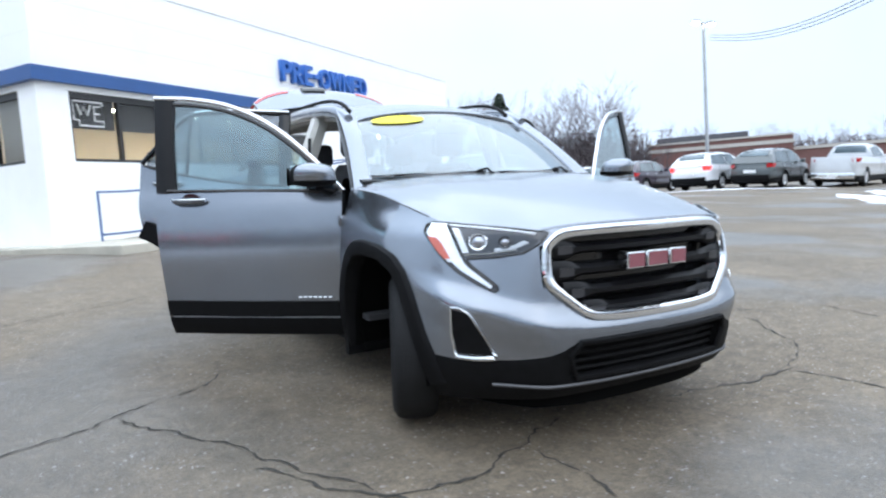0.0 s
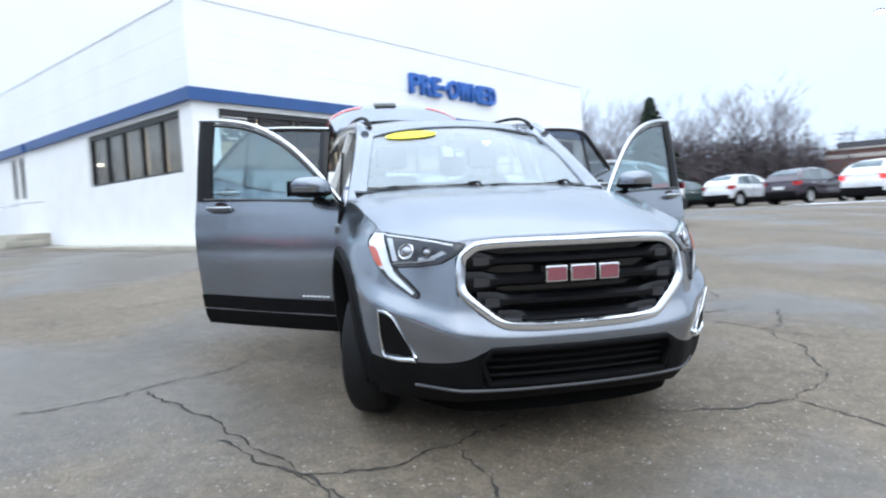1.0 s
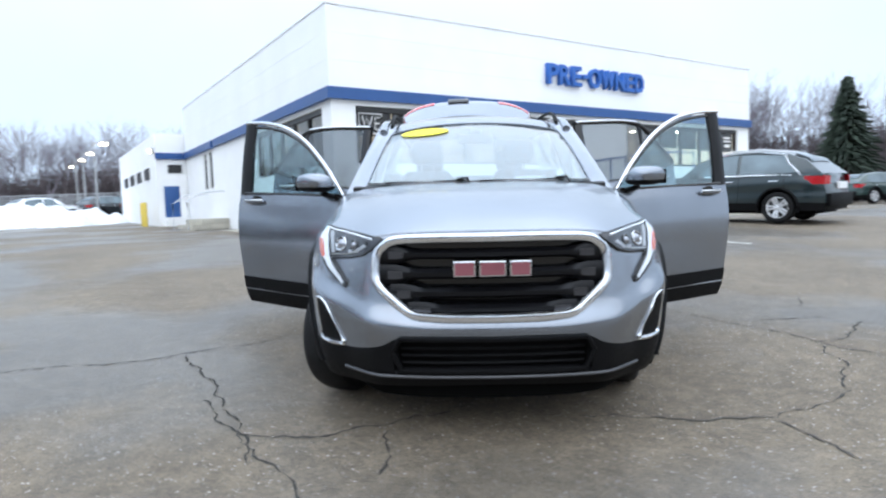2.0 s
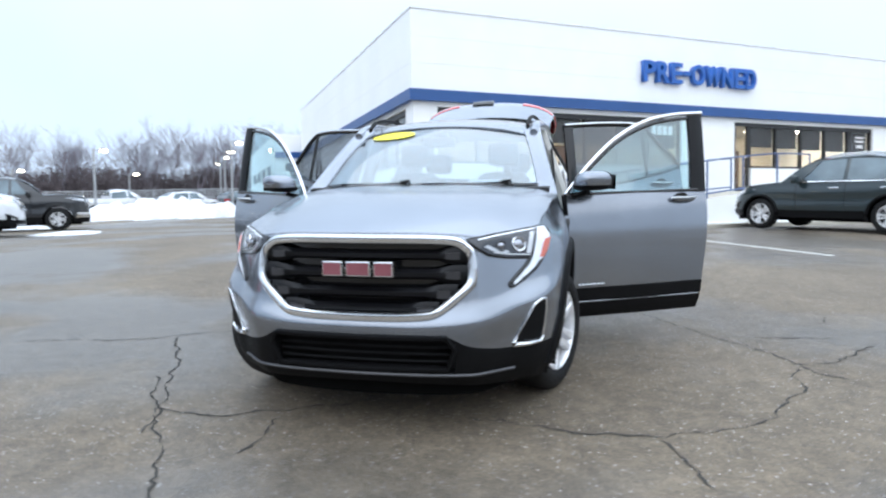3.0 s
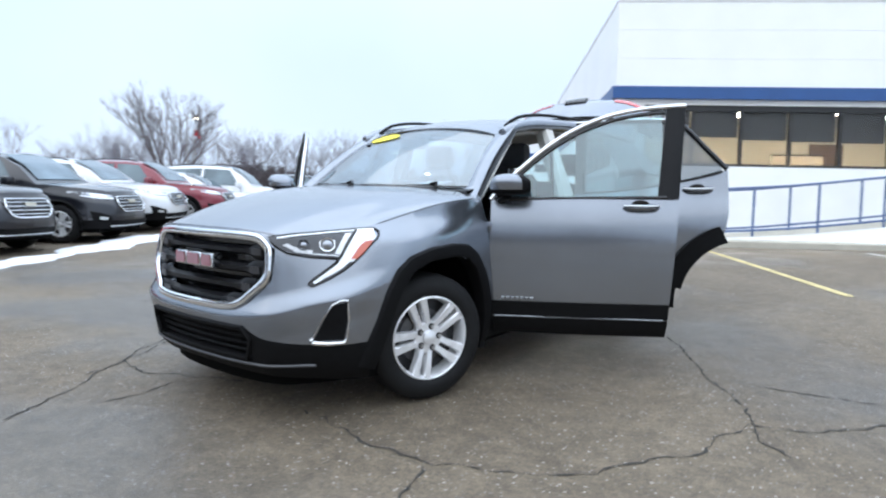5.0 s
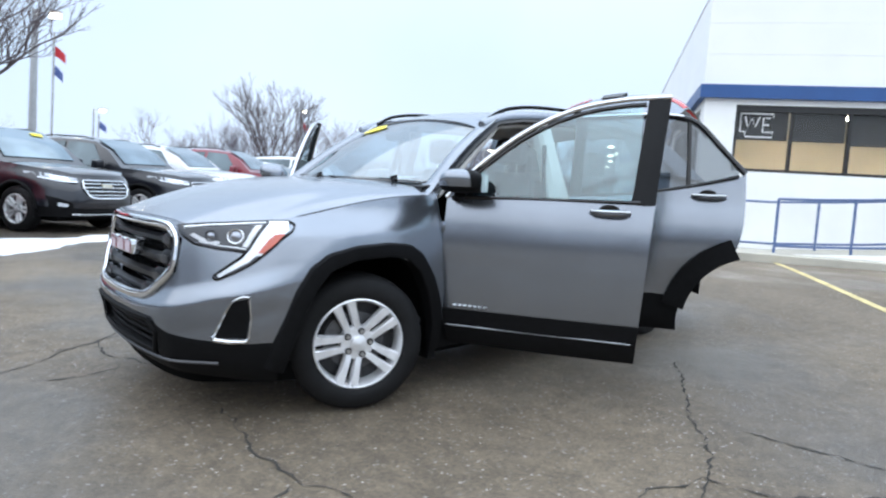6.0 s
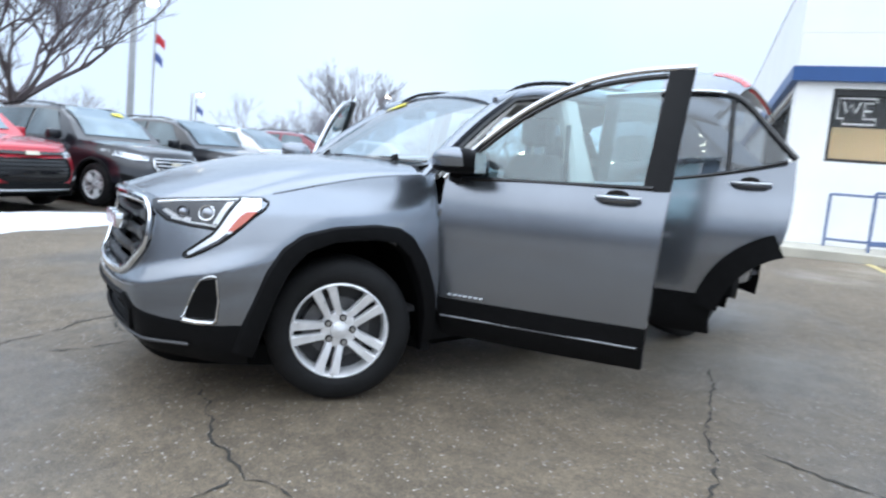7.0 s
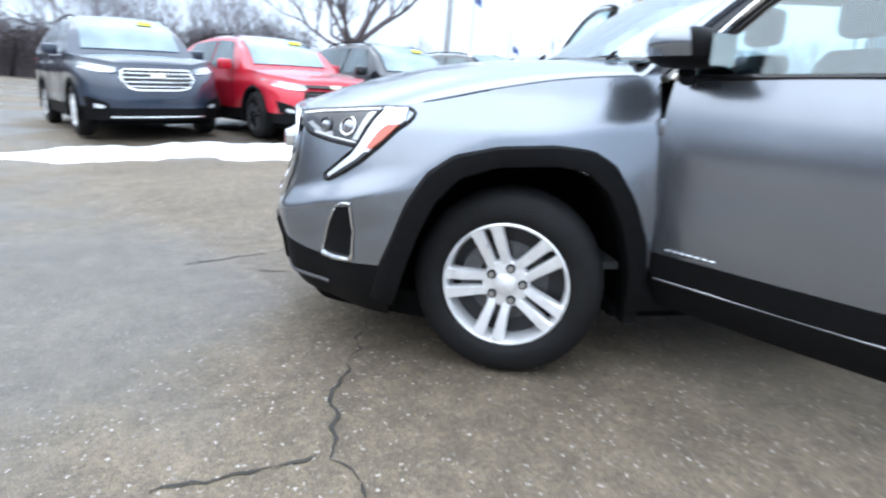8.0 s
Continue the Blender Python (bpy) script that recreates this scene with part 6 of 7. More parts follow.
def front_door(s, hx, hy, angle):
    at = door_frame(s, hx, hy, angle)
    rear = lambda z: curve1([(0.28, 1.02), (0.7, 1.045), (1.1, 1.07), (1.63, 1.11)], z)
    front = lambda z: curve1([(0.28, 0.03), (0.5, 0.0), (1.1, 0.0)], z)
    belt = lambda f: 1.088 + 0.012 * f
    d = part("front_door", door_panel(at, front, rear, 0.49, belt, 0.07), SILVER, hero, "grey front door standing open")
    part("door_cladding", door_panel(at, front, rear, 0.40, 0.488, 0.06, m=6, lift=0.006), BLACK_PLASTIC, d)
    part("cladding_strip", tube([at(l, lean(0.40) + 0.013, 0.398) for l in lin(0.03, 1.0, 16)], 0.0045, 5), material("dull_strip", (0.22, 0.225, 0.235), 0.35, 0.8, vary=0.2, scale=12), d)
    part("door_skirt", door_panel(at, front, rear, 0.29, 0.393, 0.05, m=5, lift=0.004), BLACK_PLASTIC, d)
    part("inner_trim", door_panel(lambda l, o, z: at(l, o - 0.075, z), lambda z: 0.06, lambda z: rear(z) - 0.06, 0.42, 1.08, 0.03, lift=0.0), DARK_TRIM, d)
    part("arm_rest", tube([at(0.3, lean(0.8) - 0.13, 0.78), at(0.6, lean(0.8) - 0.14, 0.8), at(0.85, lean(0.8) - 0.13, 0.83)], 0.035, 8), BEIGE, d)
    # window frame from the mirror foot up over to the rear post
    top_line = [(-0.005, 1.09), (0.17, 1.27), (0.40, 1.45), (0.64, 1.565), (0.87, 1.615), (1.11, 1.632)]
    tz = lambda l: curve1(top_line, l)
    ls = lin(-0.005, 1.11, 30)
    part("window_frame", tube([at(l, lean(tz(l)), tz(l)) for l in ls], 0.0135, 8), material("bright_frame", (0.66, 0.67, 0.69), 0.22, 1.0, vary=0.04), d, "bright window frame")
    part("frame_seal", tube([at(l, lean(tz(l) - 0.03) - 0.012, tz(l) - 0.032) for l in ls[3:-3]], 0.014, 6), GLOSS_BLACK, d)
    part("rear_post", door_panel(at, lambda z: curve1([(1.09, 0.955), (1.63, 1.005)], z), lambda z: rear(z) + 0.0, 1.095, lambda f: 1.622, 0.03, n=5, m=10), DARK_TRIM, d, "black window post")
    part("belt_seal", tube([at(l, lean(1.1) + 0.006, belt(l) + 0.006) for l in lin(0.03, 1.0, 14)], 0.011, 6), GLOSS_BLACK, d)
    rows = []
    for l in lin(0.05, 0.98, 22):
        zt = tz(l) - 0.02
        rows.append([at(l, lean(1.1 + (zt - 1.1) * t) - 0.012, 1.095 + (zt - 1.095) * t) for t in lin(0, 1, 8)])
    g = part("window_glass", thicken(sheet(rows), 0.004), SIDE_GLASS, d)
    g.visible_shadow = False
    handle(d, at, 0.86, 1.047)
    # name bars low on the skin
    for i in range(7):
        part("name_bar", tube([at(0.07 + 0.028 * i, lean(0.5) + 0.012, 0.512), at(0.088 + 0.028 * i, lean(0.5) + 0.012, 0.512)], 0.0042, 4), SATIN, d)
    # mirror
    c_l, c_o, c_z = 0.118, 0.094, 1.16
    sq = lambda v: math.copysign(abs(v) ** 0.72, v)
    mrow = lambda lo, hi, ks: [[at(c_l + 0.118 * sq(math.cos(b)) * sq(math.cos(k * math.pi / 12)), c_o + 0.100 * sq(math.cos(b)) * sq(math.sin(k * math.pi / 12)) + 0.02 * sq(math.sin(b)), c_z + (0.082 if b > 0 else 0.042) * sq(math.sin(b))) for k in ks] for b in lin(lo, hi, 11)]
    mir = part("door_mirror", sheet(mrow(-0.08, math.pi / 2 - 0.02, range(4, 21))), SILVER, d, "grey and black door mirror")
    part("mirror_base", sheet(mrow(-math.pi / 2 + 0.02, -0.08, range(24)), close=True), BLACK_PLASTIC, mir)
    part("mirror_shell", sheet(mrow(-0.08, math.pi / 2 - 0.02, range(20, 29))), BLACK_PLASTIC, mir)
    part("mirror_arm", tube([at(0.06, -0.01, 1.085), at(0.1, 0.06, 1.11)], 0.03, 8, flat=0.6), BLACK_PLASTIC, mir)
    part("mirror_glass", sheet([[at(c_l + 0.120, c_o + 0.065 * x, c_z + 0.012 + 0.045 * z) for x in lin(-1, 1, 4)] for z in lin(-1, 1, 4)]), CHROME, mir)
    part("sail_panel", thicken(sheet([[at(0.0 + 0.17 * f * t, lean(1.1 + 0.17 * f) + 0.004, 1.09 + 0.16 * f * (t if t < 1 else 1)) for f in lin(0.02, 1, 5)] for t in (0.0, 1.0)]), 0.01), GLOSS_BLACK, d)
    return d


def rear_door(s, hx, hy, angle):
    at = door_frame(s, hx, hy, angle)
    cl = WHEEL_Y + WHEELBASE - hy
    rear = lambda z: (cl - math.sqrt(max(0.0, 0.425 ** 2 - (z - WHEEL_Z) ** 2))) if z < 0.77 else curve1([(0.77, 0.985), (0.84, 1.02), (1.0, 1.045), (1.3, 1.04)], z)
    front = lambda z: 0.0
    belt = lambda f: 1.10 + 0.02 * f + 0.15 * f * f
    d = part("rear_door", door_panel(at, front, rear, 0.52, belt, 0.07, m=34), SILVER, hero, "grey rear door standing open")
    part("door_cladding", door_panel(at, front, lambda z: cl - math.sqrt(max(0.0, 0.44 ** 2 - (z - WHEEL_Z) ** 2)) + 0.01, 0.29, 0.518, 0.06, m=10, lift=0.006), BLACK_PLASTIC, d)
    arc = [(cl - 0.40 * math.cos(a), WHEEL_Z + 0.43 * math.sin(a)) for a in lin(0.2, 1.32, 20)]
    arc2 = [(cl - 0.53 * math.cos(a), WHEEL_Z + 0.555 * math.sin(a)) for a in lin(0.2, 1.27, 20)]
    part("arch_band", thicken(sheet([[at(l, lean(max(z, 0.3)) + 0.016, max(z, 0.29)) for l, z in arc], [at(l, lean(max(z, 0.3)) + 0.016, max(z, 0.29)) for l, z in arc2]]), 0.02), BLACK_PLASTIC, d)
    part("inner_trim", door_panel(lambda l, o, z: at(l, o - 0.075, z), lambda z: 0.06, lambda z: rear(z) - 0.1, 0.82, 1.08, 0.03, m=12), DARK_TRIM, d)
    top_line = [(0.0, 1.605), (0.4, 1.625), (0.66, 1.615), (0.76, 1.57), (0.9, 1.42), (1.035, 1.275)]
    tz = lambda l: curve1(top_line, l)
    ls = lin(0.0, 1.035, 26)
    part("window_frame", tube([at(l, lean(tz(l)), tz(l)) for l in ls], 0.018, 8), GLOSS_BLACK, d)
    part("bright_strip", tube([at(l, lean(tz(l)) + 0.012, tz(l) + 0.008) for l in ls if l < 0.7], 0.009, 6), MATS["bright_frame"], d)
    part("front_post", door_panel(at, lambda z: 0.0, lambda z: 0.075, 1.10, 1.61, 0.03, n=4, m=8), GLOSS_BLACK, d)
    part("window_bar", tube([at(0.72, lean(1.2) - 0.004, 1.19), at(0.70, lean(1.6) - 0.004, 1.6)], 0.014, 6), GLOSS_BLACK, d)
    rows = []
    for l in lin(0.05, 1.0, 20):
        zb = belt(l / 1.04)
        zt = max(zb + 0.004, tz(l) - 0.012)
        rows.append([at(l, lean(zb + (zt - zb) * t) - 0.012, zb + (zt - zb) * t) for t in lin(0, 1, 7)])
    g = part("window_glass", thicken(sheet(rows), 0.004), PRIVACY, d)
    g.visible_shadow = False
    part("belt_seal", tube([at(l, lean(1.12) + 0.004, belt(l / 1.04) + 0.006) for l in lin(0.03, 1.0, 14)], 0.010, 6), GLOSS_BLACK, d)
    handle(d, at, 0.84, 1.13)
    return d


front_door(1, 0.915, 1.375, 60)
front_door(-1, 0.905, 1.375, 55)
rear_door(1, 0.915, 2.44, 62)
rear_door(-1, 0.905, 2.44, 60)


# tailgate, raised: its outer face looks up
def gate(u, v, lift=0.0):
    y = curve1([(0, 3.98), (0.2, 4.12), (0.5, 4.33), (0.65, 4.46), (0.8, 4.64), (1, 4.92)], v)
    z = curve1([(0, 1.615), (0.2, 1.745), (0.5, 1.945), (0.58, 1.985), (0.65, 1.98), (0.8, 1.92), (1, 1.82)], v)
    w = curve1([(0, 0.58), (0.5, 0.67), (0.8, 0.69), (1, 0.63)], v)
    return Vector((w * u, y - 0.12 * u * u * v, z - (0.12 * u * u + 0.09 * u ** 6) * (0.4 + 0.6 * v) + lift))


tg = part("tailgate", thicken(sheet([[gate(u, v) for u in lin(-1, 1, 21)] for v in lin(0.30, 1, 18)]), -0.02), SILVER, hero, "raised grey tailgate with red lamps at its ends")
part("spoiler", thicken(sheet([[gate(u, v, 0.02) + Vector((0, -0.02, 0)) for u in lin(-1, 1, 17)] for v in lin(0.0, 0.22, 5)]), -0.03), SILVER, tg)
g = part("rear_window", thicken(sheet([[gate(u, v, -0.008) for u in lin(-0.95, 0.95, 17)] for v in lin(0.2, 0.30, 5)]), 0.005), glass("rear_glass", (0.12, 0.125, 0.135), 0.05, 0.12), tg)
for s in (-1, 1):
    part("gate_side", thicken(sheet([[gate(s * u, v) for u in (0.92, 1.0)] for v in lin(0.1, 0.30, 6)]), -0.05), SILVER, tg)
    part("tail_light", thicken(sheet([[gate(s * u, v, 0.03) for u in lin(0.52, 1.0, 8)] for v in lin(0.52, 0.60, 5)]), 0.014), RED_LENS, tg, "red tail lamp on the gate")
    part("tail_light_end", thicken(sheet([[gate(s * u, v, 0.012) for u in (0.96, 1.02)] for v in lin(0.6, 0.9, 6)]), 0.02), RED_LENS, tg)
    part("gate_strut", tube([(s * 0.62, 4.15, 1.40), gate(s * 0.92, 0.5, -0.06)], 0.012, 6), DARK_TRIM, tg)
part("rear_wiper", thicken(sheet([[gate(u, v, 0.045) for u in lin(-0.30, 0.04, 9)] for v in lin(0.5, 0.6, 4)]), 0.03), GLOSS_BLACK, tg, "black rear wiper and grip")
part("gate_lining", sheet([[gate(u, v, -0.09) for u in lin(-0.92, 0.92, 11)] for v in lin(0.55, 0.97, 6)]), DARK_TRIM, tg)


# ---- pavement, ramp and rails before the dealership ----
pav = tagged(mesh_object("pavement", boxes((-0.6, LEN + 0.6, -2.7, -0.002, -0.6, -0.035), (-0.6, -0.002, -0.002, 8.7, -0.6, -0.035), bevel=0.02), CONCRETE, False), "pale worn concrete pavement with a low kerb", "pavement", kind="structure")
pav.matrix_world = SITE
ramp = thing("access_ramp", "white-sided concrete access ramp up to the entrance", "ramp", at=SITE)
z_ramp = lambda u: curve1([(1.4, -0.03), (3.2, 0.1), (9.0, 0.78), (11.5, 0.79)], u)
us_ = lin(1.4, 11.5, 24)
part("ramp_side", sheet([[(u, -1.9, -0.2) for u in us_], [(u, -1.9, z_ramp(u)) for u in us_]]), WHITE_WALL, ramp)
part("ramp_deck", sheet([[(u, -1.9, z_ramp(u)) for u in us_], [(u, -0.004, z_ramp(u)) for u in us_]]), CONCRETE, ramp)
part("ramp_end", boxes((11.5, 11.56, -1.9, -0.004, -0.2, 0.79)), WHITE_WALL, ramp)


def railing(name, v, u0, u1, step, label):
    r = thing(name, label, "railing", "ramp railings", at=SITE)
    n = max(1, round((u1 - u0) / step))
    for i in range(n + 1):
        u = u0 + (u1 - u0) * i / n
        part("post", tube([(u, v, z_ramp(u) - 0.02), (u, v, z_ramp(u) + 0.93)], 0.024, 8), BLUE_RAIL, r)
    for h in (0.12, 0.93):
        part("rail", tube([(u, v, z_ramp(u) + h) for u in lin(u0, u1, 16)], 0.022, 8), BLUE_RAIL, r)
    return r


railing("ramp_railing", -1.82, 1.1, 10.6, 1.26, "blue-painted steel railing along the outer side of the ramp")
railing("ramp_railing", -0.32, 0.74, 9.4, 1.34, "blue-painted steel railing along the inner side of the ramp")
# steps at the side door
stoop = thing("side_steps", "grey concrete steps with a pipe handrail at the side door", "steps", at=SITE)
for i in range(3):
    part("step", boxes((-1.5 + 0.3 * i, -0.004, 9.0, 11.6, -0.2 + 0.19 * i, -0.01 + 0.19 * i), bevel=0.01), CONCRETE, stoop)
part("handrail", tube([(-1.35, 9.05, 0.0), (-1.35, 9.05, 0.95), (-0.9, 9.05, 1.25), (-0.1, 9.05, 1.3)], 0.022, 8), SATIN, stoop)
part("handrail", tube([(-1.35, 11.5, 0.0), (-1.35, 11.5, 0.95), (-0.9, 11.5, 1.25), (-0.1, 11.5, 1.3)], 0.022, 8), SATIN, stoop)

# painted bay lines
for a, c in (((-0.72, 10.1), (2.29, 5.87)), ((2.0, 10.7), (4.5, 7.2)), ((-3.45, 8.2), (-2.6, 6.9))):
    n = 24
    pts = [(a[0] + (c[0] - a[0]) * i / n, a[1] + (c[1] - a[1]) * i / n) for i in range(n + 1)]
    if a[0] > -3:
        tagged(mesh_object("bay_line", ribbon(pts, 0.1, 0.005, ends=False), WHITE_LINE if a[0] > 1 else YELLOW, False), "worn painted parking bay line on the asphalt", "road marking", "bay lines", "structure")

# ---- the rear wing of the dealership ----
wing = thing("service_wing", "white service wing with a blue band and small high windows", "building", at=SITE)
part("wing_wall", boxes((-1.2, -0.9, 15.3, 27.0, -0.4, 4.0)), WHITE_WALL, wing)
part("wing_wall", boxes((-0.9, 9.0, 15.3, 15.6, -0.4, 4.0)), WHITE_WALL, wing)
part("wing_wall", boxes((-0.9, 9.0, 26.7, 27.0, -0.4, 4.0)), WHITE_WALL, wing)
part("wing_roof", boxes((-0.9, 9.0, 15.6, 26.7, 3.7, 3.85)), POLE, wing)
part("blue_band", boxes((-1.22, 0.0, 15.2, 15.3, 2.93, 3.19)), BLUE, wing)
for i in range(4):
    part("high_window", boxes((-1.23, -1.2, 17.0 + 2.3 * i, 18.3 + 2.3 * i, 2.2, 2.7)), FRAME, wing)
part("wall_window", boxes((-0.75, -0.2, 15.27, 15.3, 2.35, 2.7)), FRAME, wing)
part("blue_door", boxes((-0.95, -0.35, 15.25, 15.3, 0.5, 1.8), bevel=0.01), BLUE, wing, "blue steel door")
part("door_plinth", boxes((-1.0, -0.1, 14.6, 15.3, -0.3, 0.45)), WHITE_WALL, wing)
for v in (16.2, 16.9):
    b = thing("bollard", "yellow-painted steel bollard by the service wing", "bollard", "bollards", at=SITE @ pose(-1.6, v, 0.12))
    part("bollard_post", tube([(0, 0, -0.2), (0, 0, 1.0), (0, 0, 1.06)], [0.085, 0.085, 0.04], 12), material("yellow_bollard", (0.65, 0.48, 0.08), 0.5, vary=0.1, scale=6), b)
wall_lamp = thing("wall_lamp", "lit floodlight on the corner of the service wing", "lamp", at=SITE @ pose(-1.25, 15.6, 3.3))
part("lamp_body", boxes((-0.1, 0.0, -0.15, 0.15, -0.1, 0.1), bevel=0.02), POLE, wall_lamp)
LAMP_GLOW = material("lit_lamp_face", (1.0, 0.9, 0.68), 0.5, emit=18.0)
part("lamp_face", boxes((-0.14, -0.1, -0.13, 0.13, -0.09, 0.06)), LAMP_GLOW, wall_lamp)

# ---- snow ----
def snow(pts, width, height, seed, label, tall_mid=False):
    """A lumpy bank of snow along a line on the ground."""
    fine_pts = []
    for (x0, y0), (x1, y1) in zip(pts, pts[1:]):
        fine_pts += [(x0 + (x1 - x0) * k / 4, y0 + (y1 - y0) * k / 4) for k in range(4)]
    pts = fine_pts + [pts[-1]]
    rows = []
    n = len(pts)
    ragged = height < 0.15
    for i, (x, y) in enumerate(pts):
        a, c = Vector(pts[max(i - 1, 0)]), Vector(pts[min(i + 1, n - 1)])
        d = (c - a).normalized()
        q = Vector((-d.y, d.x))
        endk = math.sin(math.pi * (i + 0.15) / (n - 0.7)) ** 0.5
        w = width * endk * (0.75 + 0.5 * noise.noise(Vector((x * 0.9, y * 0.9, seed))) + 0.25)
        if ragged:
            w *= min(1.3, max(0.4, 0.95 + 0.9 * noise.noise(Vector((x * 1.6, y * 1.6, seed * 1.7)))))
        row = []
        for j in lin(-1, 1, 11):
            wob = 0.16 * noise.noise(Vector((x * 1.7, y * 1.7, j + seed))) + (0.5 * noise.noise(Vector((x * 2.3, y * 2.3, seed + (9 if j > 0 else 0)))) * abs(j) + 0.12 * noise.noise(Vector((x * 7, y * 7, seed + j))) if ragged else 0)
            px, py = x + q.x * w / 2 * (j + wob), y + q.y * w / 2 * (j + wob)
            h = height * endk * max(0, 1 - j * j) ** 0.7 * (0.75 + 0.7 * noise.noise(Vector((px * 1.3, py * 1.3, seed * 2.0))))
            row.append((px, py, lot_z(px, py) + (0.006 if abs(j) < 1 else -0.01) + max(0, h)))
        rows.append(row)
    return tagged(mesh_object("snow_bank", sheet(rows), SNOW), label, "snow", "snow banks", "stuff")


def along(a, b, n):
    return [(a[0] + (b[0] - a[0]) * i / (n - 1), a[1] + (b[1] - a[1]) * i / (n - 1)) for i in range(n)]


snow(along((-4.6, -6.4), (-5.9, -2.2), 26) + along((-6.0, -2.0), (-6.5, 0.3), 14) + along((-6.6, 0.5), (-7.7, 2.3), 12), 1.05, 0.09, 3, "ragged band of old white snow before the parked row")
snow(along((-5.4, -1.6), (-5.9, 0.2), 14), 0.5, 0.04, 4, "thin trodden snow before the parked row")
snow(along((-7.7, 2.2), (-9.9, 4.9), 16), 1.0, 0.08, 6, "strip of old white snow before the parked row")
snow(along((-12.6, 11.2), (-15.2, 15.2), 18), 1.5, 0.06, 7, "thin snow beside the parked truck")
snow(along((-27.5, 27.0), (-17.5, 31.5), 34), 5.5, 1.15, 8, "heaped bank of ploughed white snow")
snow(along((-19.0, 17.0), (-27.0, 22.0), 18), 2.2, 0.25, 9, "heaped bank of ploughed white snow")
snow(along((15.4, 5.6), (20.6, 10.8), 18), 1.1, 0.05, 10, "thin patch of snow on the lot")
snow(along((18.6, 7.6), (24.0, 11.4), 18), 0.9, 0.05, 11, "thin patch of snow on the lot")
snow(along((20.5, 20.8), (25.5, 14.0), 20), 0.9, 0.04, 12, "thin snow under the parked tails")
ramp_snow = snow(along((0.6, 11.4), (7.6, 16.2), 26), 0.55, 0.2, 13, "snow shovelled along the foot of the ramp")

# ---- lamp posts and flags ----
def lamp_post(x, y, height, thick=0.09, heads=1, turn=0.0, label="tall grey lamp post with a lit head"):
    p = thing("street_lamp", label, "street lamp", "lamp posts", at=Matrix.Translation((x, y, lot_z(x, y))) @ pose(0, 0, 0, 0, 0, turn))
    part("base", tube([(0, 0, -0.1), (0, 0, 0.5), (0, 0, 0.55)], [0.28, 0.28, 0.2], 12), CONCRETE, p)
    part("pole", tube([(0, 0, 0.5), (0, 0, height)], [thick, thick * 0.7], 10), POLE, p)
    for s in ((1,) if heads == 1 else (1, -1)):
        part("arm", tube([(0, 0, height - 0.1), (s * 0.5, 0, height)], 0.035, 6), POLE, p)
        h = part("lamp_head", boxes((s * 0.62 - 0.2, s * 0.62 + 0.2, -0.16, 0.16, height - 0.02, height + 0.10), bevel=0.03), POLE, p)
        part("lamp_lens", boxes((s * 0.62 - 0.18, s * 0.62 + 0.18, -0.15, 0.15, height - 0.16, height - 0.02), bevel=0.04), LAMP_GLOW, h)
    return p


lamp_post(29.2, 23.05, 9.4, 0.11, 2)
lamp_post(-24.1, 3.18, 6.6, 0.15, 1, 80)
for x, y, h in ((-36.4, 43.8, 3.4), (-42.4, 38.2, 3.7), (-28.5, 30.9, 4.3), (-39.3, 60.9, 5.6), (-33.4, 52.8, 5.4), (-27.8, 44.4, 5.0), (-22.2, 36.1, 4.9), (-50.2, 11.0, 6.0), (-45.0, 25.0, 7.4)):
    lamp_post(x, y, h, 0.08, 1, 60)
FLAG_RED = material("red_cloth", (0.5, 0.03, 0.04), 0.8, vary=0.1)
FLAG_BLUE = material("blue_cloth", (0.08, 0.12, 0.3), 0.8, vary=0.1)
for x, y, top, flags in ((-35.85, 5.82, 8.2, ((7.0, FLAG_RED, 0.5), (6.0, FLAG_BLUE, 0.4))), (-44.7, 25.4, 6.6, ((5.9, FLAG_RED, 0.6),)), (-50.0, 11.3, 5.6, ((4.6, FLAG_BLUE, 0.5),))):
    fp = thing("flag_pole", "thin pole with small hanging flags", "flag pole", "flag poles", at=Matrix.Translation((x, y, lot_z(x, y))))
    part("pole", tube([(0, 0, -0.1), (0, 0, top)], 0.05, 8), POLE, fp)
    for z, mat, w in flags:
        part("flag", thicken(sheet([[(0.12 * math.sin(3 * f + v), 0.05 + w * f, z + 0.5 * v - 0.35 * f) for f in lin(0, 1, 7)] for v in lin(0, 1, 4)]), 0.01), mat, fp)
for k in range(3):
    a, c = Vector((29.4, 22.8, 9.0 + 0.14 * k)), Vector((14.0, 2.2, 6.15 + 0.12 * k))
    pts = [a.lerp(c, t) - Vector((0, 0, 1.1 * math.sin(math.pi * t))) for t in lin(0, 1, 20)]
    tagged(mesh_object("overhead_cable", tube(pts, 0.014, 5), BLACK_PLASTIC), "black overhead cable strung across the lot", "cable", "overhead cables")

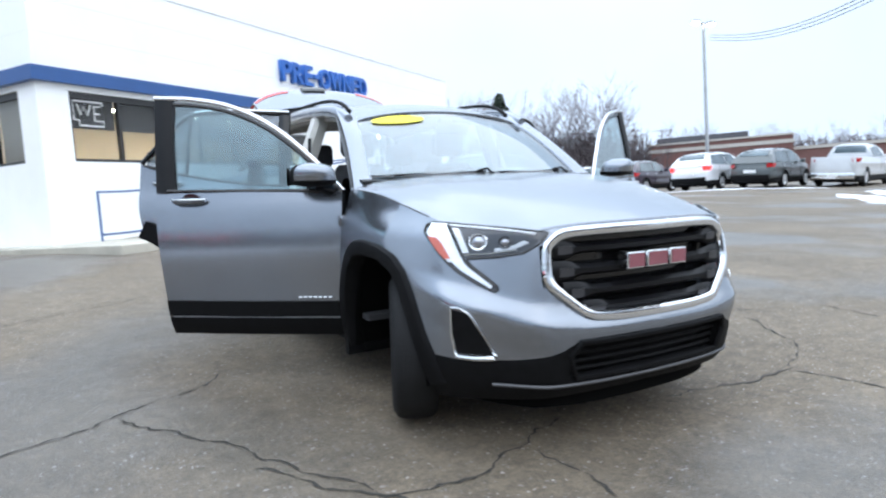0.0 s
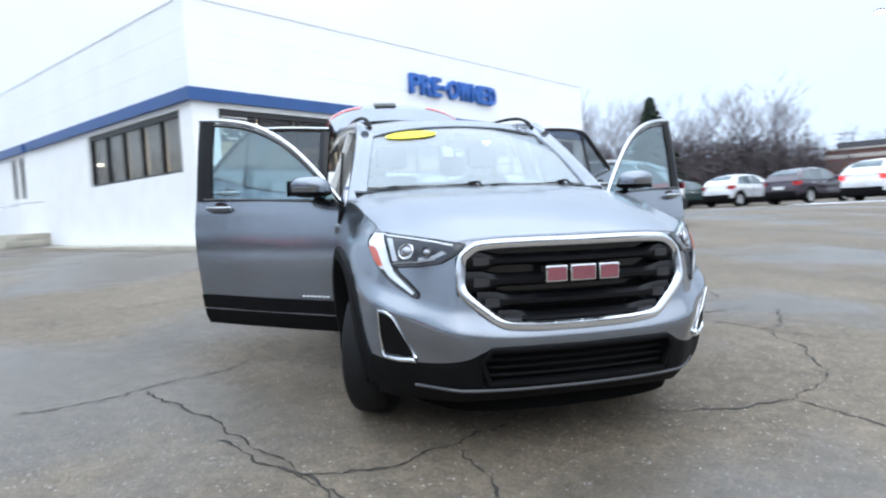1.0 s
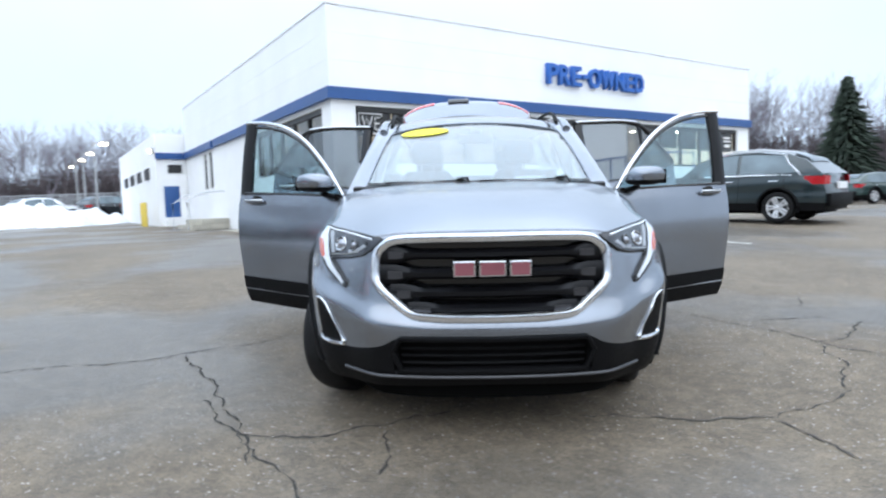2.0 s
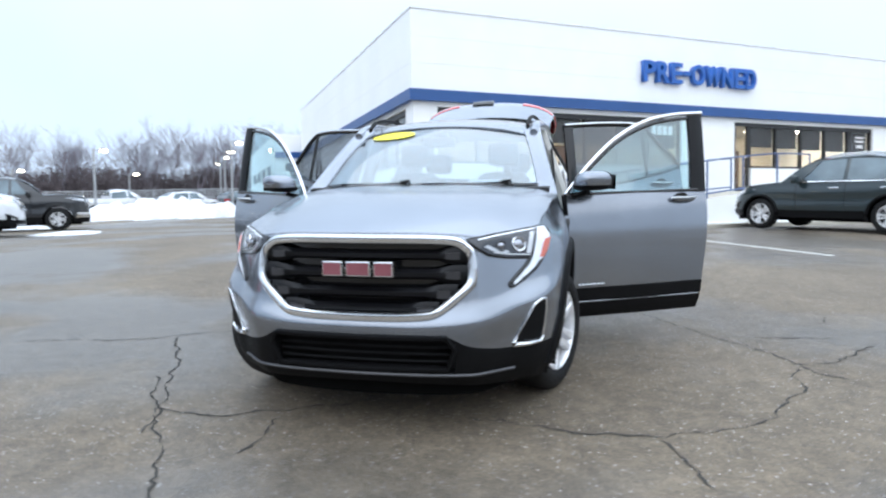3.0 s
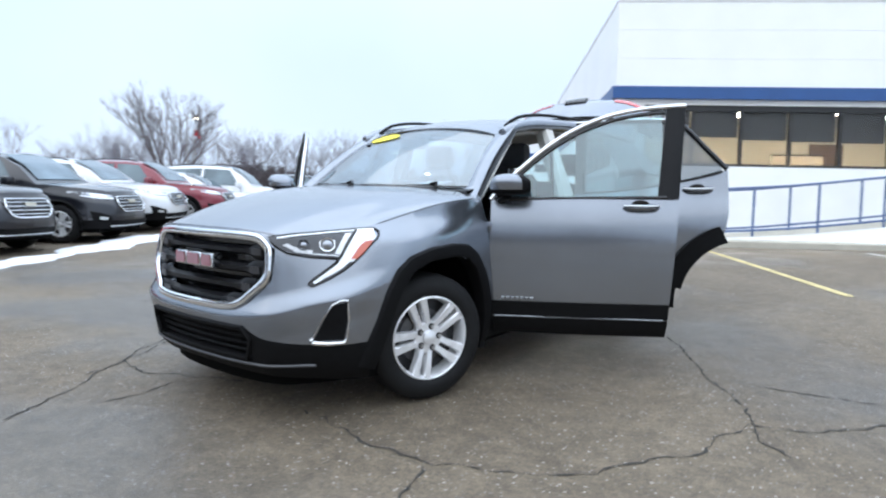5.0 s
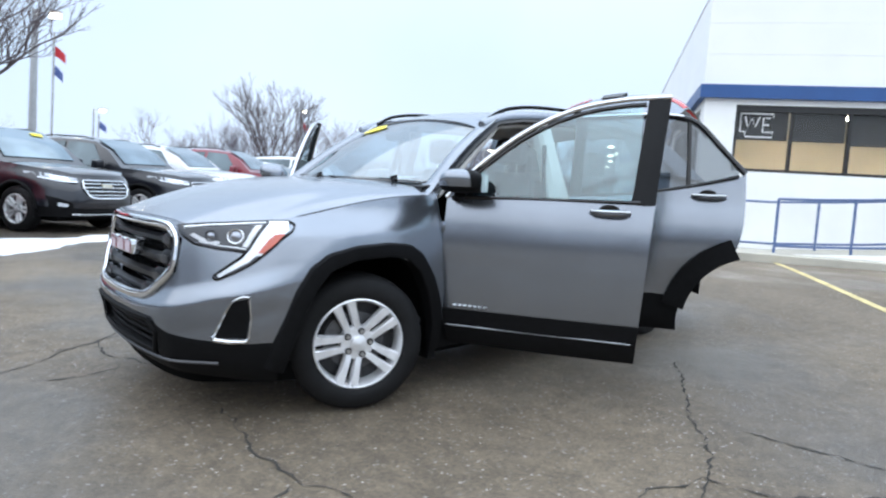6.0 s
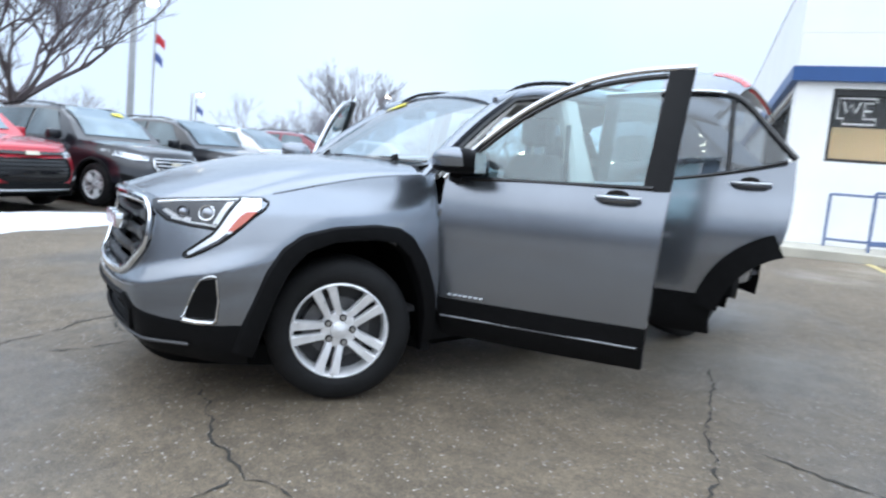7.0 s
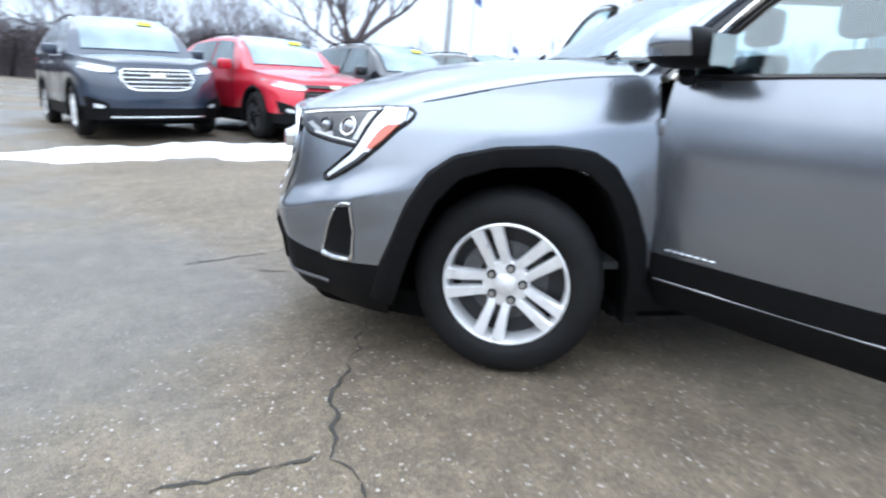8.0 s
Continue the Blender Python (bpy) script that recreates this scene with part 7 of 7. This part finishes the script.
# ---- bare trees ----
class Wood:
    """Gathers tapering sticks into one mesh."""

    def __init__(self):
        self.v, self.f = [], []

    def stick(self, p, q, r0, r1, n=4):
        d = (q - p)
        if d.length < 1e-6:
            return
        d.normalize()
        a = d.cross(Vector((0.3, 0.2, 1))).normalized()
        b = d.cross(a)
        i0 = len(self.v)
        for c, r in ((p, r0), (q, r1)):
            for k in range(n):
                w = 2 * math.pi * k / n
                self.v.append(tuple(c + (a * math.cos(w) + b * math.sin(w)) * r))
        for k in range(n):
            self.f.append((i0 + k, i0 + (k + 1) % n, i0 + n + (k + 1) % n, i0 + n + k))

    def limb(self, p, d, length, r, depth, rng, spread=0.6, up=0.12, n=4):
        """A limb that bends, tapers and forks."""
        steps = 3
        q = p
        for i in range(steps):
            d = (d + Vector((rng.uniform(-1, 1), rng.uniform(-1, 1), rng.uniform(-0.6, 1))) * 0.16 + Vector((0, 0, up))).normalized()
            nx = q + d * length / steps
            ra, rb = r * (1 - 0.35 * i / steps), r * (1 - 0.35 * (i + 1) / steps)
            self.stick(q, nx, ra, rb, n if r > 0.02 else 3)
            q = nx
            if depth > 0 and i > 0 and rng.random() < 0.75:
                self.fork(q, d, length * rng.uniform(0.45, 0.7), r * 0.5, depth - 1, rng, spread, up, n)
        if depth > 0:
            for _ in range(2):
                self.fork(q, d, length * rng.uniform(0.6, 0.82), r * 0.62, depth - 1, rng, spread, up, n)

    def fork(self, p, d, length, r, depth, rng, spread, up, n):
        e = Vector((rng.uniform(-1, 1), rng.uniform(-1, 1), rng.uniform(-0.5, 0.8)))
        self.limb(p, (d + e * spread).normalized(), length, max(r, 0.004), depth, rng, spread, up, n)

    def mesh(self, name, mat):
        me = bpy.data.meshes.new(name)
        me.from_pydata(self.v, [], self.f)
        me.materials.append(mat)
        me.update()
        return new(name, me)


def bare_tree(x, y, height, seed, label, trunk=0.2, depth=4, low=0.28, spread=0.75, rise=(0.15, 1.1)):
    rr = random.Random(seed)
    t = thing("bare_tree", label, "tree", "bare trees", at=Matrix.Translation((x, y, lot_z(x, y))))
    w = Wood()
    w.stick(Vector((0, 0, -0.2)), Vector((0.05, 0, height * low)), trunk, trunk * 0.8, 8)
    w.mesh("trunk", BARK).parent = t
    c = Wood()
    for k in range(9):
        a = 2 * math.pi * k / 9 + rr.uniform(-0.4, 0.4)
        d = Vector((math.cos(a) * 0.8, math.sin(a) * 0.8, rr.uniform(*rise))).normalized()
        c.limb(Vector((0.05, 0, height * low * rr.uniform(0.8, 1.0))), d, height * 0.3, trunk * 0.38, depth, rr, spread, 0.03, 5)
    ob = c.mesh("crown", material("tree_twigs", (0.12, 0.10, 0.11), 0.9, vary=0.3, scale=3))
    ob.parent = t
    return t


bare_tree(-18.4, -0.5, 6.6, 21, "bare broad-crowned winter tree behind the parked row", 0.2, 5, 0.34, 0.72, (0.0, 1.0))
bare_tree(-28.4, 14.9, 6.0, 23, "bare winter tree beyond the lot", 0.15, 4, 0.26, 0.6, (0.55, 1.5))

rr = random.Random(77)
wood = Wood()
brush = Wood()


def far_tree(x, y, h, rr):
    z = lot_z(x, y) - 0.3
    p = Vector((x, y, z))
    w = h * 0.009
    top = Vector((x + rr.uniform(-0.4, 0.4), y + rr.uniform(-0.4, 0.4), z + h * 0.4))
    wood.stick(p, top, w * 1.3, w, 4)
    for _ in range(5):
        a = rr.uniform(0, 6.3)
        wood.limb(top - Vector((0, 0, rr.uniform(0, h * 0.2))), Vector((math.cos(a) * 0.6, math.sin(a) * 0.6, 1)).normalized(), h * 0.25, w * 0.5, 3, rr, 0.85, 0.06, 3)


# belts of trees: to the north-west, and behind the far row
# last two belts: unseen, added behind the camera to darken the car's reflections
BELTS = ((-68, 22, -42, 58, 56, 7.0, 9.5), (-46, 56, -26, 70, 30, 8.5, 11.0), (23, 48, 37.5, 37.5, 16, 8.0, 10.5), (16, 50, 25, 48, 12, 9.0, 11.0), (-46, -50, -58, -26, 22, 9.0, 11.5), (-58, -26, -62, -8, 20, 8.5, 10.5), (-62, -8, -62, 6, 10, 5.5, 7.0), (44, 46, 70, 26, 10, 6.0, 7.5), (-44, -42, 0, -38, 12, 11.0, 13.0), (0, -38, 40, -40, 12, 11.0, 13.0))
for x0, y0, x1, y1, n, h0, h1 in BELTS:
    for i in range(n):
        t = (i + rr.uniform(0, 1)) / n
        far_tree(x0 + (x1 - x0) * t + rr.uniform(-3, 3), y0 + (y1 - y0) * t + rr.uniform(-3, 3), rr.uniform(h0, h1), rr)
    m = int(math.hypot(x1 - x0, y1 - y0) * (34 if y0 in (-42, -38) else 105))
    for i in range(m):
        t = rr.random()
        x, y = x0 + (x1 - x0) * t + rr.uniform(-2.5, 2.5), y0 + (y1 - y0) * t + rr.uniform(-2.5, 2.5)
        z = lot_z(x, y) - 0.2
        hh = (0.34 + 0.36 * rr.random() ** 1.2) * h0 * (0.92 + 0.12 * math.sin(0.35 * x + 0.23 * y))
        q = Vector((x + rr.uniform(-0.8, 0.8), y + rr.uniform(-0.8, 0.8), z + hh))
        brush.stick(Vector((x, y, z)), q, 0.05, 0.02, 3)
        for _ in range(6):
            s_ = Vector((x, y, z)).lerp(q, rr.uniform(0.25, 1.0))
            brush.stick(s_, s_ + Vector((rr.uniform(-0.9, 0.9), rr.uniform(-0.9, 0.9), rr.uniform(-0.1, 0.7))), 0.034, 0.014, 3)
tagged(wood.mesh("far_woods", HAZY_TWIG), "belt of bare grey-brown winter trees paled by distance, two runs added unseen", "woods", kind="stuff")
tagged(brush.mesh("undergrowth", material("undergrowth_twigs", (0.115, 0.095, 0.10), 0.9, vary=0.3, scale=0.4, per_island=0.35)), "dense bare brown undergrowth below the trees, two runs added unseen", "undergrowth", kind="stuff")

# one fir
fir = thing("fir_tree", "dark green fir tree among bare trees", "tree", at=Matrix.Translation((23.6, 35.8, 0.5)))
part("trunk", tube([(0, 0, 0), (0, 0, 7.3)], [0.16, 0.03], 8), BARK, fir)
fr = random.Random(31)
needles = Wood()
for i in range(1500):
    t = fr.random() ** 0.8
    z = 1.0 + 6.6 * t
    reach = ((1 - t) * 2.5 + 0.25) * fr.uniform(0.55, 1.2)
    a = fr.uniform(0, 2 * math.pi)
    r0 = reach * fr.uniform(0.1, 0.6)
    p = Vector((math.cos(a) * r0, math.sin(a) * r0, z))
    q = Vector((math.cos(a) * reach * fr.uniform(0.7, 1.05), math.sin(a) * reach * fr.uniform(0.7, 1.05), z - reach * fr.uniform(0.1, 0.3)))
    needles.stick(p, q, 0.10, 0.03, 3)
ob = needles.mesh("crown", FIR)
ob.parent = fir

# ---- the brick building across the road ----
far = thing("brick_building", "long red-brick building with pale stone bands", "building", at=Matrix.Translation((41.6, 39.2, 0.4)) @ pose(0, 0, 0, 0, 0, math.degrees(math.atan2(30.34 - 39.18, 48.53 - 41.64))))
part("brick_wall", boxes((0, 11.4, 0, 12, 0, 1.7)), BRICK_RED, far)
part("stone_band", boxes((-0.05, 11.45, -0.05, 12, 1.7, 1.95)), STONE_BAND, far)
part("brick_wall", boxes((0, 11.4, 0, 12, 1.95, 3.3)), BRICK_RED, far)
part("stone_band", boxes((-0.05, 11.45, -0.05, 12, 3.3, 3.6)), STONE_BAND, far)
part("brick_wall", boxes((0, 11.4, 0, 12, 3.6, 3.95)), BRICK_RED, far)
part("coping", boxes((-0.1, 11.5, -0.1, 12, 3.95, 4.1)), STONE_BAND, far)
part("roof_box", boxes((0.5, 8.2, 3.0, 8, 4.1, 4.75)), material("dark_roofing", (0.07, 0.07, 0.08), 0.8, vary=0.15), far)
part("low_wing", boxes((11.5, 26, 1.0, 12, 0, 2.7)), BRICK_RED, far)
part("low_wing_coping", boxes((11.5, 26.1, 0.9, 12, 2.7, 2.95)), STONE_BAND, far)

# ---- chain-link fence and cars beyond the snow ----
fence = thing("fence", "grey chain-link fence at the edge of the lot", "fence")
for i in range(15):
    t = i / 14
    x, y = -44 + 30 * t, 33 + 16 * t
    z = lot_z(x, y)
    part("post", tube([(x, y, z - 0.2), (x, y, z + 1.9)], 0.035, 6), POLE, fence)
part("top_rail", tube([(-44 + 30 * t, 33 + 16 * t, lot_z(-44 + 30 * t, 33 + 16 * t) + 1.85) for t in lin(0, 1, 20)], 0.03, 6), POLE, fence)
mesh_w = Wood()
for i in range(420):
    t = i / 419
    for s in (-1, 1):
        x0, y0 = -44 + 30 * t, 33 + 16 * t
        t2 = min(1, max(0, t + s * 0.05))
        x1, y1 = -44 + 30 * t2, 33 + 16 * t2
        mesh_w.stick(Vector((x0, y0, lot_z(x0, y0))), Vector((x1, y1, lot_z(x1, y1) + 1.8)), 0.008, 0.008, 3)
ob = mesh_w.mesh("wire_mesh", POLE)
ob.parent = fence
for px, py, head, color, label, extra in ((-31.5, 35.6, 60, (0.75, 0.76, 0.78), "snow-white pickup truck parked beyond the snow bank", dict(kind="pickup", length=5.8, width=2.0, height=1.88, belt=1.25, nose=1.18, wheelbase=3.64, overhang=0.95, tyre=0.4)),
                                         (-28.0, 38.5, 60, (0.75, 0.76, 0.78), "white sport-utility car parked beyond the snow bank", {}),
                                         (-25.0, 41.5, 60, (0.03, 0.035, 0.04), "dark sport-utility car parked beyond the snow bank", {}),
                                         (-21.5, 41.0, 60, (0.02, 0.02, 0.025), "black sport-utility car parked beyond the snow bank", {}),
                                         (-18.6, 38.0, 60, (0.35, 0.02, 0.03), "red car parked by the service wing", dict(height=1.5, belt=0.98, nose=0.86))):
    parked_car("pickup_truck" if extra.get("kind") else "car", label, color, beside(px, py, head, -0.92, 3.6), group="cars beyond the snow", **extra)
